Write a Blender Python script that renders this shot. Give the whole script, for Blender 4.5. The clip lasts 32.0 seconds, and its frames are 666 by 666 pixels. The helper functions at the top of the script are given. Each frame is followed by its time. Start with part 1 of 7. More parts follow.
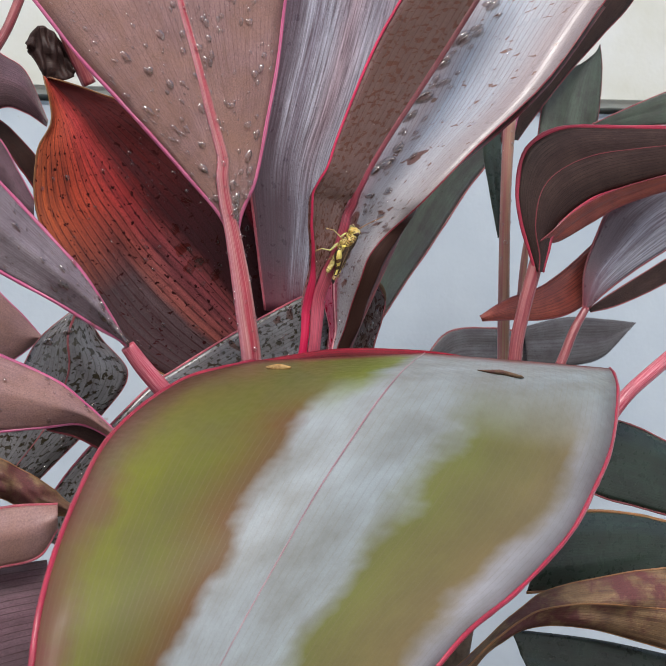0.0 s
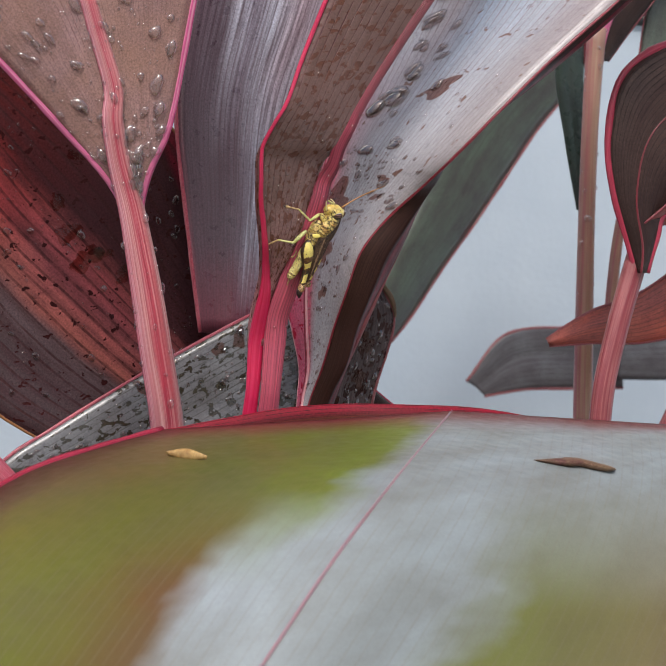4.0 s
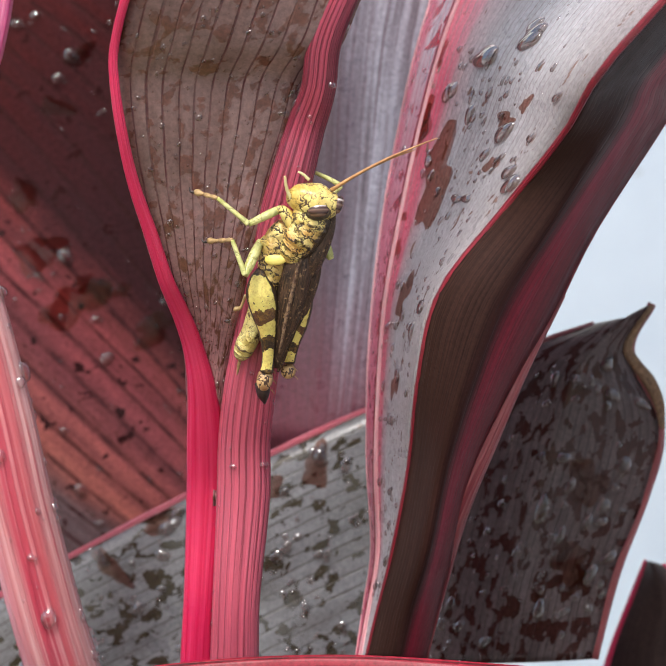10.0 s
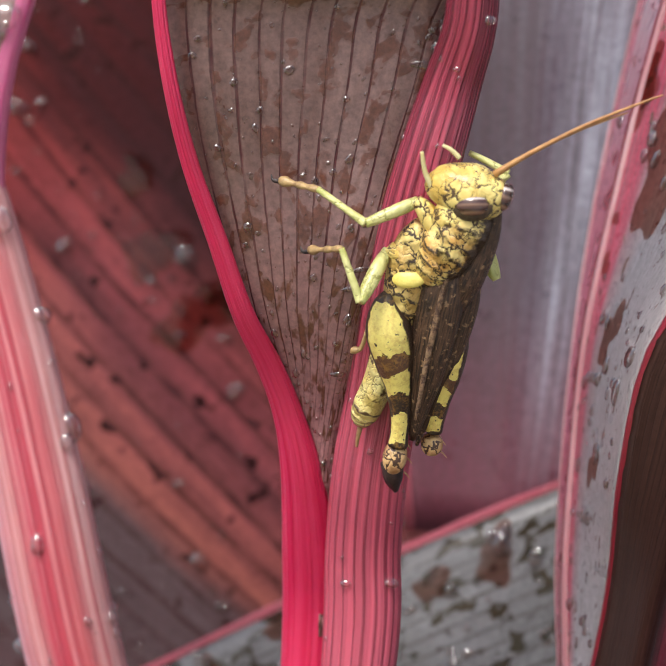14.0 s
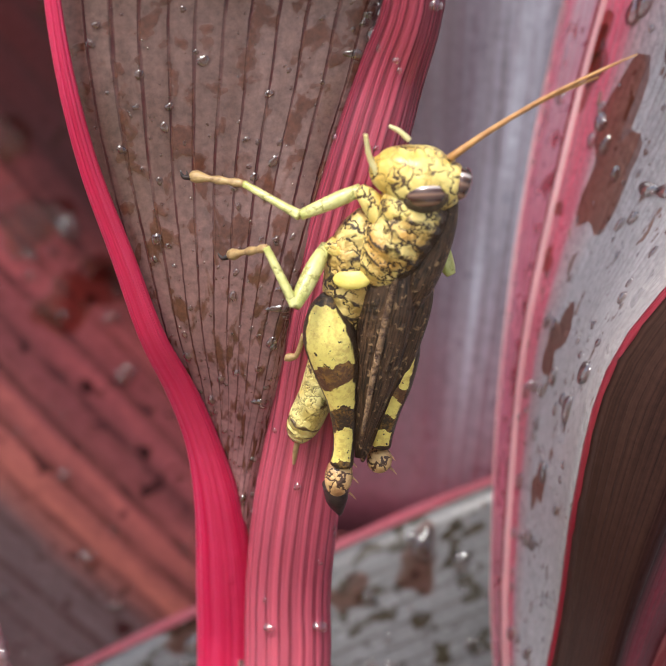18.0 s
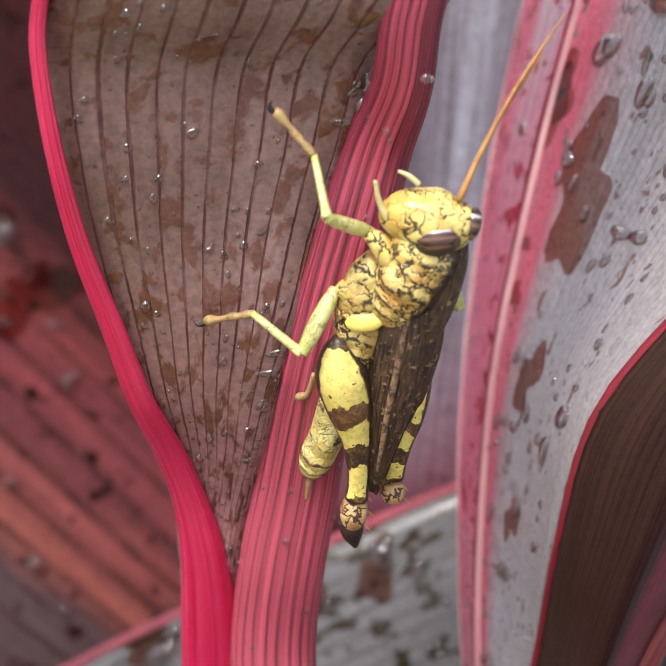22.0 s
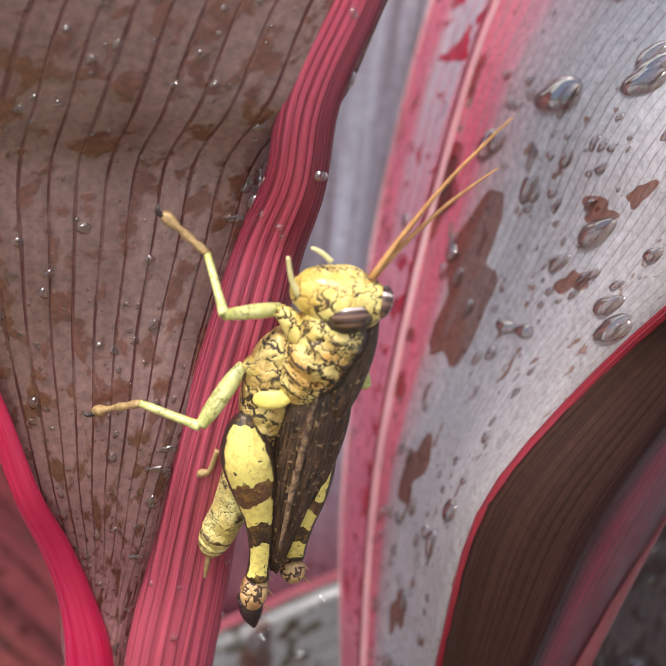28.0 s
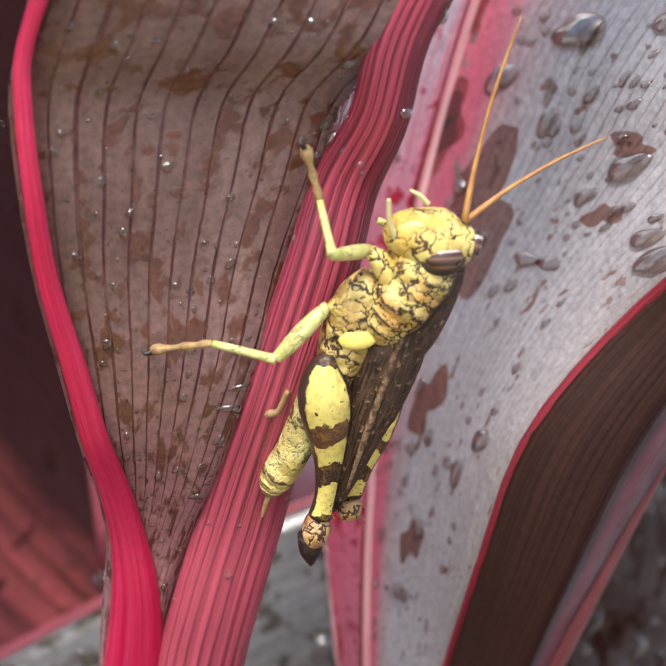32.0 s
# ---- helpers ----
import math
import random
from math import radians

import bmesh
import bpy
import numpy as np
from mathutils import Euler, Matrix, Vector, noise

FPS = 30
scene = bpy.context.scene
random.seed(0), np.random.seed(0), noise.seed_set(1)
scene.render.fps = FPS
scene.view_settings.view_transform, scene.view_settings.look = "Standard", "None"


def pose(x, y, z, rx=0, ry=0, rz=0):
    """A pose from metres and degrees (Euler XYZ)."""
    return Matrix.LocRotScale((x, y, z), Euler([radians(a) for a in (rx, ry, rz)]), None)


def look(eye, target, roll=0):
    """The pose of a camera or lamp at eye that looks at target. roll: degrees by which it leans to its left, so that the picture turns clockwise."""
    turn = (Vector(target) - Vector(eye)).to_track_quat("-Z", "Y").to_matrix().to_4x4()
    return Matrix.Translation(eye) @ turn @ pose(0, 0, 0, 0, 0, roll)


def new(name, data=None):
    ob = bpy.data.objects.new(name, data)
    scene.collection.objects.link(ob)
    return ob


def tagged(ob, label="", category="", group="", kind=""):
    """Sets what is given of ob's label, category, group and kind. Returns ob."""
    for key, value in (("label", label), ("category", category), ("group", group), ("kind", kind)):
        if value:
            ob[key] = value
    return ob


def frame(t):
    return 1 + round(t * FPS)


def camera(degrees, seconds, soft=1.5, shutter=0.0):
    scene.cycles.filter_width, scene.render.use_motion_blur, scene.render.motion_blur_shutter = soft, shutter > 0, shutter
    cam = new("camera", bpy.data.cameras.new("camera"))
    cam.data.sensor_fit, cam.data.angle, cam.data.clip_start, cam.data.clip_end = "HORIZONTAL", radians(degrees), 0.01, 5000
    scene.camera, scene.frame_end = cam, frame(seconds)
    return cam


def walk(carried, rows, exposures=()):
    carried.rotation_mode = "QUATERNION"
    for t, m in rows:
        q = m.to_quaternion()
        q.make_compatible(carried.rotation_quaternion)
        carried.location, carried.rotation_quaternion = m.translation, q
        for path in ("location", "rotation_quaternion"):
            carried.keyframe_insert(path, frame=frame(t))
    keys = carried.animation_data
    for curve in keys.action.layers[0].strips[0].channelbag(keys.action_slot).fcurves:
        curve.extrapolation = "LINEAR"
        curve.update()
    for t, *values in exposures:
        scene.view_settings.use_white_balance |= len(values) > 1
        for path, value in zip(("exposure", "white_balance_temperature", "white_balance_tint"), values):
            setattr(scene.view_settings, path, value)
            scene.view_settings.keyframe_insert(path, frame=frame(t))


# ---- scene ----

cam = camera(20.00, 32.0, soft=0.8)

walk(cam, [
    (0.0, pose(-0.4678, -0.9310, 0.4888, 92.38, 0.73, -26.83)),
    (0.5, pose(-0.4634, -0.9354, 0.4858, 92.56, 0.84, -26.70)),
    (1.0, pose(-0.4622, -0.9365, 0.4894, 92.55, 0.89, -26.63)),
    (1.5, pose(-0.3929, -0.8134, 0.5051, 92.08, 0.74, -26.20)),
    (2.0, pose(-0.3487, -0.7377, 0.5184, 91.57, 0.51, -25.76)),
    (2.5, pose(-0.3114, -0.6748, 0.5263, 91.12, 0.35, -25.40)),
    (3.0, pose(-0.2831, -0.6231, 0.5350, 90.58, 0.19, -25.25)),
    (3.5, pose(-0.2620, -0.5989, 0.5409, 90.35, 0.23, -24.68)),
    (5.5, pose(-0.1635, -0.4890, 0.5520, 90.16, 0.41, -21.21)),
    (6.0, pose(-0.1222, -0.4546, 0.5522, 90.20, 0.41, -17.81)),
    (6.5, pose(-0.0917, -0.4051, 0.5514, 90.46, 0.29, -14.92)),
    (7.0, pose(-0.0739, -0.3902, 0.5510, 90.68, 0.33, -12.08)),
    (7.5, pose(-0.0540, -0.3791, 0.5528, 90.79, 0.38, -9.71)),
    (8.0, pose(-0.0333, -0.3591, 0.5561, 90.73, 0.53, -7.22)),
    (8.5, pose(-0.0052, -0.3151, 0.5600, 90.34, 0.47, -3.52)),
    (9.0, pose(0.0033, -0.2941, 0.5669, 90.00, -0.00, -0.00)),
    (9.5, pose(0.0237, -0.2758, 0.5674, 90.10, -0.14, 2.48)),
    (10.0, pose(0.0386, -0.2644, 0.5692, 90.23, -0.36, 4.19)),
    (10.5, pose(0.0418, -0.2470, 0.5694, 90.08, -0.60, 4.95)),
    (11.0, pose(0.0440, -0.2404, 0.5732, 89.90, -0.88, 5.87)),
    (11.5, pose(0.0454, -0.2211, 0.5745, 89.67, -1.10, 7.27)),
    (12.0, pose(0.0458, -0.2011, 0.5743, 89.62, -1.41, 8.73)),
    (12.5, pose(0.0405, -0.1860, 0.5779, 89.34, -1.40, 9.97)),
    (13.0, pose(0.0423, -0.1800, 0.5796, 89.36, -1.67, 11.03)),
    (13.5, pose(0.0449, -0.1739, 0.5794, 89.51, -1.67, 11.95)),
    (14.0, pose(0.0440, -0.1714, 0.5788, 89.12, -1.72, 12.88)),
    (14.5, pose(0.0504, -0.1692, 0.5816, 88.57, -1.70, 13.54)),
    (15.0, pose(0.0461, -0.1681, 0.5841, 88.33, -1.66, 12.89)),
    (15.5, pose(0.0471, -0.1653, 0.5863, 88.01, -1.67, 11.84)),
    (17.5, pose(0.0352, -0.1538, 0.5873, 86.73, -1.26, 9.05)),
    (18.0, pose(0.0336, -0.1509, 0.5890, 86.13, -1.10, 8.58)),
    (18.5, pose(0.0291, -0.1493, 0.5917, 85.63, -0.84, 7.75)),
    (19.0, pose(0.0291, -0.1480, 0.5946, 85.09, -0.71, 6.68)),
    (19.5, pose(0.0294, -0.1459, 0.5947, 84.71, -0.53, 5.66)),
    (20.0, pose(0.0279, -0.1456, 0.5963, 84.43, -0.38, 5.40)),
    (20.5, pose(0.0233, -0.1478, 0.6006, 83.88, -0.22, 5.01)),
    (21.0, pose(0.0250, -0.1493, 0.6010, 83.47, -0.24, 4.84)),
    (21.5, pose(0.0243, -0.1505, 0.6033, 83.14, -0.21, 4.82)),
    (22.0, pose(0.0237, -0.1520, 0.6026, 83.15, -0.20, 4.61)),
    (22.5, pose(0.0214, -0.1544, 0.6069, 83.29, -0.17, 4.37)),
    (23.0, pose(0.0248, -0.1554, 0.6059, 83.37, -0.34, 4.30)),
    (23.5, pose(0.0246, -0.1555, 0.6062, 83.51, -0.33, 4.26)),
    (24.0, pose(0.0235, -0.1554, 0.6065, 83.74, -0.28, 4.11)),
    (24.5, pose(0.0241, -0.1554, 0.6051, 84.02, -0.48, 4.11)),
    (26.5, pose(0.0195, -0.1532, 0.6028, 85.65, -0.52, 3.12)),
    (27.0, pose(0.0196, -0.1532, 0.6012, 86.03, -0.55, 2.31)),
    (27.5, pose(0.0223, -0.1523, 0.6011, 85.83, -0.65, 1.35)),
    (28.0, pose(0.0204, -0.1515, 0.6044, 85.39, -0.70, 0.16)),
    (28.5, pose(0.0179, -0.1514, 0.6046, 85.07, -0.65, -1.00)),
    (29.0, pose(0.0129, -0.1516, 0.6035, 84.62, -0.52, -1.33)),
    (29.5, pose(0.0052, -0.1520, 0.6045, 84.24, -0.50, -2.43)),
    (30.0, pose(0.0047, -0.1533, 0.6056, 84.01, -0.69, -4.92)),
    (30.5, pose(0.0021, -0.1542, 0.6067, 83.65, -0.87, -7.64)),
    (31.0, pose(-0.0032, -0.1537, 0.6064, 83.30, -0.85, -8.24)),
    (31.5, pose(-0.0077, -0.1522, 0.6063, 83.21, -0.70, -8.53)),
    (32.0, pose(-0.0105, -0.1500, 0.6050, 83.25, -0.65, -9.09)),
], exposures=[(0, 0.16), (3.5, 0.16), (6, 0.27), (7, 0.40), (8, 0.48), (9, 0.64), (10, 0.74), (12, 0.82), (13, 0.74), (15, 0.70), (18, 0.87), (20, 0.93), (24, 0.88), (28, 0.86), (32, 0.86)])

# ---------------------------------------------------------------- light
world = bpy.data.worlds.new("sky")
scene.world = world
world.use_nodes = True
wn = world.node_tree
sky = wn.nodes.new("ShaderNodeTexSky")
sky.sky_type, sky.sun_disc = "NISHITA", False
sky.sun_elevation, sky.sun_rotation = radians(52), radians(200)
sky.air_density, sky.dust_density, sky.ozone_density = 1.0, 4.0, 1.0
wn.links.new(sky.outputs[0], wn.nodes["Background"].inputs[0])
wn.nodes["Background"].inputs[1].default_value = 0.115
sun = new("sun", bpy.data.lights.new("sun", "SUN"))
sun.data.energy, sun.data.angle, sun.data.color = 1.75, radians(20), (1.0, 0.985, 0.975)
sun.matrix_world = look((-0.6, -1.6, 2.6), (0, 0, 0.5))

# ---------------------------------------------------------------- materials
def shader(name):
    m = bpy.data.materials.new(name)
    m.use_nodes = True
    nt = m.node_tree
    return m, nt, nt.nodes["Principled BSDF"]


def node(nt, kind, **sets):
    n = nt.nodes.new(kind)
    for k, v in sets.items():
        if k in n.inputs:
            n.inputs[k].default_value = v
    return n


def ramp(nt, source, stops, interpolation="LINEAR"):
    n = nt.nodes.new("ShaderNodeValToRGB")
    n.color_ramp.interpolation = interpolation
    el = n.color_ramp.elements
    while len(el) < len(stops):
        el.new(0.5)
    for e, (p, c) in zip(el, stops):
        e.position, e.color = p, (*c, 1) if len(c) == 3 else c
    nt.links.new(source, n.inputs[0])
    return n.outputs[0]


def mix(nt, fac, a, b, blend="MIX"):
    n = nt.nodes.new("ShaderNodeMix")
    n.data_type, n.blend_type = "RGBA", blend
    for s, v in ((n.inputs[0], fac), (n.inputs[6], a), (n.inputs[7], b)):
        if isinstance(v, (int, float)):
            s.default_value = v
        elif isinstance(v, tuple):
            s.default_value = (*v, 1)
        else:
            nt.links.new(v, s)
    return n.outputs[2]


def maths(nt, op, a, b=0.0):
    n = nt.nodes.new("ShaderNodeMath")
    n.operation = op
    for s, v in zip(n.inputs, (a, b)):
        if isinstance(v, (int, float)):
            s.default_value = v
        else:
            nt.links.new(v, s)
    return n.outputs[0]


def leaf_stuff(name, base, dark, vein, veins=46, wet=None, wet_at=0.56, rough=0.38, streak=0.5, coat=0.15, spots=None, stretch=9.0, relief=0.35, wet_across=14.0, spot_scale=34.0, spot_soft=0.1, across=None, across_mix=0.8, across_warp=0.5, tip=None, vein_mix=1.0, spec=0.5, vein_width=0.1, blocks=0.0, grain=0.8, rim=None, wet_soft=0.03, streaks=0.45):
    """Blade of a broad leaf: long parallel veins, streaks along it, darker wet films with clear outlines."""
    m, nt, b = shader(name)
    uv = node(nt, "ShaderNodeUVMap")
    sep = node(nt, "ShaderNodeSeparateXYZ")
    nt.links.new(uv.outputs[0], sep.inputs[0])
    u, v = sep.outputs[0], sep.outputs[1]
    co = node(nt, "ShaderNodeTexCoord")
    # streaks: noise much longer along the leaf than across it
    comb = node(nt, "ShaderNodeCombineXYZ")
    nt.links.new(maths(nt, "MULTIPLY", u, stretch), comb.inputs[0])
    nt.links.new(maths(nt, "MULTIPLY", v, 14.0), comb.inputs[1])
    n1 = node(nt, "ShaderNodeTexNoise", Scale=1.6, Detail=5.0, Roughness=0.6)
    nt.links.new(comb.outputs[0], n1.inputs["Vector"])
    n2 = node(nt, "ShaderNodeTexNoise", Scale=60.0, Detail=4.0, Roughness=0.6)
    nt.links.new(co.outputs["Object"], n2.inputs["Vector"])
    tone = maths(nt, "ADD", maths(nt, "MULTIPLY", n1.outputs[0], streak), maths(nt, "MULTIPLY", n2.outputs[0], 1 - streak))
    col = ramp(nt, tone, [(0.36, dark), (0.62, base)])
    if across:
        # zones of colour side by side from one margin to the other, with ragged borders
        nz = node(nt, "ShaderNodeTexNoise", Scale=1.0, Detail=4.0, Roughness=0.6)
        combz = node(nt, "ShaderNodeCombineXYZ")
        nt.links.new(maths(nt, "MULTIPLY", u, 3.0), combz.inputs[0])
        nt.links.new(maths(nt, "MULTIPLY", v, 16.0), combz.inputs[1])
        nt.links.new(combz.outputs[0], nz.inputs["Vector"])
        at = maths(nt, "ADD", u, maths(nt, "MULTIPLY", maths(nt, "SUBTRACT", nz.outputs[0], 0.5), across_warp))
        zone = ramp(nt, at, across)
        if tip:
            zone = mix(nt, ramp(nt, v, [(tip[0], (1, 1, 1)), (tip[1], (0, 0, 0))]), zone, ramp(nt, at, tip[2]))
        zone = mix(nt, ramp(nt, n1.outputs[0], [(0.35, (streaks,) * 3), (0.65, (0, 0, 0))]), zone, dark)
        col = mix(nt, across_mix, col, zone)
    if rim:
        # band along the base of the blade
        col = mix(nt, ramp(nt, maths(nt, "ADD", v, maths(nt, "MULTIPLY", n1.outputs[0], rim[1] - rim[0])), [(rim[0], (1, 1, 1)), (rim[1] * 1.5, (0, 0, 0))]), col, rim[2])
    # veins
    wob = maths(nt, "ADD", maths(nt, "MULTIPLY", u, float(veins)), maths(nt, "MULTIPLY", n1.outputs[0], 0.5))
    saw = maths(nt, "ABSOLUTE", maths(nt, "SUBTRACT", maths(nt, "FRACT", wob), 0.5))
    line = ramp(nt, saw, [(0.5 * vein_width, (1, 1, 1)), (vein_width, (0, 0, 0))])
    n3 = node(nt, "ShaderNodeTexNoise", Scale=220.0, Detail=3.0)
    nt.links.new(co.outputs["Object"], n3.inputs["Vector"])
    line = mix(nt, ramp(nt, n3.outputs[0], [(0.3, (0.35,) * 3), (0.6, (1, 1, 1))]), (0, 0, 0), line)
    col = mix(nt, maths(nt, "MULTIPLY", line, vein_mix), col, vein)
    film = None
    if wet:
        n4 = node(nt, "ShaderNodeTexNoise", Scale=1.0, Detail=3.0, Roughness=0.55, Distortion=0.3)
        comb2 = node(nt, "ShaderNodeCombineXYZ")
        nt.links.new(maths(nt, "ADD", maths(nt, "MULTIPLY", u, wet_across * (1 - blocks)), maths(nt, "MULTIPLY", maths(nt, "FLOOR", maths(nt, "ADD", wob, 0.5)), blocks * 0.9)), comb2.inputs[0])
        nt.links.new(maths(nt, "MULTIPLY", v, 260.0), comb2.inputs[1])
        nt.links.new(comb2.outputs[0], n4.inputs["Vector"])
        film = ramp(nt, n4.outputs[0], [(wet_at, (0, 0, 0)), (wet_at + wet_soft, (1, 1, 1))])
        col = mix(nt, film, col, wet)
    if spots:
        n5 = node(nt, "ShaderNodeTexNoise", Scale=spot_scale, Detail=6.0 if spot_scale > 20 else 2.0, Roughness=0.65)
        nt.links.new(co.outputs["Object"], n5.inputs["Vector"])
        col = mix(nt, ramp(nt, n5.outputs[0], [(0.5 - spot_soft * 0.3, (0, 0, 0)), (0.5 + spot_soft * 0.7, (1, 1, 1))]), col, spots)
    n6 = node(nt, "ShaderNodeTexNoise", Scale=1500.0, Detail=3.0, Roughness=0.7)
    nt.links.new(co.outputs["Object"], n6.inputs["Vector"])
    col = mix(nt, grain, col, ramp(nt, n6.outputs[0], [(0.32, (0.62,) * 3), (0.5, (1, 1, 1)), (0.72, (1.45,) * 3)]), "MULTIPLY")
    nt.links.new(col, b.inputs["Base Color"])
    r = ramp(nt, n3.outputs[0], [(0.2, (rough - 0.08,) * 3), (0.8, (rough + 0.12,) * 3)])
    if film is not None:
        r = mix(nt, film, r, (0.16, 0.16, 0.16))
    nt.links.new(r, b.inputs["Roughness"])
    b.inputs["Coat Weight"].default_value, b.inputs["Coat Roughness"].default_value = coat, 0.2
    b.inputs["Specular IOR Level"].default_value = spec
    h = maths(nt, "ADD", maths(nt, "MULTIPLY", line, -0.6), maths(nt, "MULTIPLY", n3.outputs[0], 0.5))
    if film is not None:
        h = maths(nt, "ADD", h, maths(nt, "MULTIPLY", film, 0.15))
    bump = node(nt, "ShaderNodeBump", Strength=relief, Distance=0.0004)
    nt.links.new(h, bump.inputs["Height"])
    nt.links.new(bump.outputs[0], b.inputs["Normal"])
    return m


def rib_stuff(name, base, pale, lines=14, rough=0.32, fade=None, root=None, crisp=0.1, sides=None, grooves=0):
    """Petioles, midribs and margins: fine pale lines along them."""
    m, nt, b = shader(name)
    uv = node(nt, "ShaderNodeUVMap")
    sep = node(nt, "ShaderNodeSeparateXYZ")
    nt.links.new(uv.outputs[0], sep.inputs[0])
    co = node(nt, "ShaderNodeTexCoord")
    n1 = node(nt, "ShaderNodeTexNoise", Scale=40.0, Detail=5.0)
    nt.links.new(co.outputs["Object"], n1.inputs["Vector"])
    comb = node(nt, "ShaderNodeCombineXYZ")
    nt.links.new(maths(nt, "MULTIPLY", sep.outputs[0], float(lines)), comb.inputs[0])
    nt.links.new(maths(nt, "MULTIPLY", sep.outputs[1], 1.1), comb.inputs[1])
    n2 = node(nt, "ShaderNodeTexNoise", Scale=2.2, Detail=3.0, Roughness=0.6)
    nt.links.new(comb.outputs[0], n2.inputs["Vector"])
    n3 = node(nt, "ShaderNodeTexNoise", Scale=900.0, Detail=2.0)
    nt.links.new(co.outputs["Object"], n3.inputs["Vector"])
    col = mix(nt, ramp(nt, n2.outputs[0], [(0.52 - crisp, (0, 0, 0)), (0.52 + crisp, (1, 1, 1))]), base, pale)
    col = mix(nt, ramp(nt, n1.outputs[0], [(0.35, (0, 0, 0)), (0.75, (0.6, 0.6, 0.6))]), col, tuple(c * 0.55 for c in base))
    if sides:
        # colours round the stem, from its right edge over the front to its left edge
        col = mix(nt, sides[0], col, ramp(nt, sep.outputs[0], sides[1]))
    if root:
        col = mix(nt, ramp(nt, sep.outputs[1], [(root[0], (0.5, 0.5, 0.5)), (root[1], (0, 0, 0))]), col, root[2])
    if fade:
        col = mix(nt, ramp(nt, sep.outputs[1], [(fade[0], (0, 0, 0)), (fade[1], (0.9, 0.9, 0.9))]), col, fade[2])
    height = maths(nt, "ADD", n2.outputs[0], maths(nt, "MULTIPLY", n3.outputs[0], 0.25))
    if grooves:
        # thin dark grooves along the stem
        turn = maths(nt, "ADD", maths(nt, "MULTIPLY", sep.outputs[0], float(grooves)), maths(nt, "MULTIPLY", n2.outputs[0], 1.1))
        groove = ramp(nt, maths(nt, "ABSOLUTE", maths(nt, "SUBTRACT", maths(nt, "FRACT", turn), 0.5)), [(0.04, (0.6,) * 3), (0.15, (0, 0, 0))])
        groove = maths(nt, "MULTIPLY", groove, ramp(nt, n1.outputs[0], [(0.35, (0.3,) * 3), (0.6, (1, 1, 1))]))
        col = mix(nt, groove, col, base)
        height = maths(nt, "SUBTRACT", height, maths(nt, "MULTIPLY", groove, 0.6))
    nt.links.new(col, b.inputs["Base Color"])
    b.inputs["Roughness"].default_value = rough
    b.inputs["Coat Weight"].default_value, b.inputs["Coat Roughness"].default_value = 0.25, 0.15
    b.inputs["Subsurface Weight"].default_value = 0.15
    b.inputs["Subsurface Radius"].default_value = (0.003, 0.001, 0.001)
    bump = node(nt, "ShaderNodeBump", Strength=0.8, Distance=0.0005)
    nt.links.new(height, bump.inputs["Height"])
    nt.links.new(bump.outputs[0], b.inputs["Normal"])
    return m


def plain(name, base, dark, scale=60.0, rough=0.5, bump=0.3, lo=0.35, hi=0.65, metal=0.0, detail=6.0):
    m, nt, b = shader(name)
    co = node(nt, "ShaderNodeTexCoord")
    n1 = node(nt, "ShaderNodeTexNoise", Scale=scale, Detail=detail, Roughness=0.65)
    nt.links.new(co.outputs["Object"], n1.inputs["Vector"])
    nt.links.new(ramp(nt, n1.outputs[0], [(lo, dark), (hi, base)]), b.inputs["Base Color"])
    b.inputs["Roughness"].default_value, b.inputs["Metallic"].default_value = rough, metal
    bp = node(nt, "ShaderNodeBump", Strength=bump, Distance=0.0006)
    nt.links.new(n1.outputs[0], bp.inputs["Height"])
    nt.links.new(bp.outputs[0], b.inputs["Normal"])
    return m


def wall_stuff(name, low, high):
    m, nt, b = shader(name)
    co = node(nt, "ShaderNodeTexCoord")
    n1 = node(nt, "ShaderNodeTexNoise", Scale=9.0, Detail=6.0, Roughness=0.6)
    n2 = node(nt, "ShaderNodeTexNoise", Scale=75.0, Detail=3.0, Roughness=0.5)
    n3 = node(nt, "ShaderNodeTexNoise", Scale=260.0, Detail=4.0)
    for n in (n1, n2, n3):
        nt.links.new(co.outputs["Object"], n.inputs["Vector"])
    col = ramp(nt, n1.outputs[0], [(0.35, low), (0.7, high)])
    col = mix(nt, ramp(nt, n2.outputs[0], [(0.71, (0, 0, 0)), (0.76, (1, 1, 1))]), col, (0.24, 0.24, 0.2))
    nt.links.new(col, b.inputs["Base Color"])
    b.inputs["Roughness"].default_value = 0.6
    bp = node(nt, "ShaderNodeBump", Strength=0.3, Distance=0.0008)
    nt.links.new(n3.outputs[0], bp.inputs["Height"])
    nt.links.new(bp.outputs[0], b.inputs["Normal"])
    return m


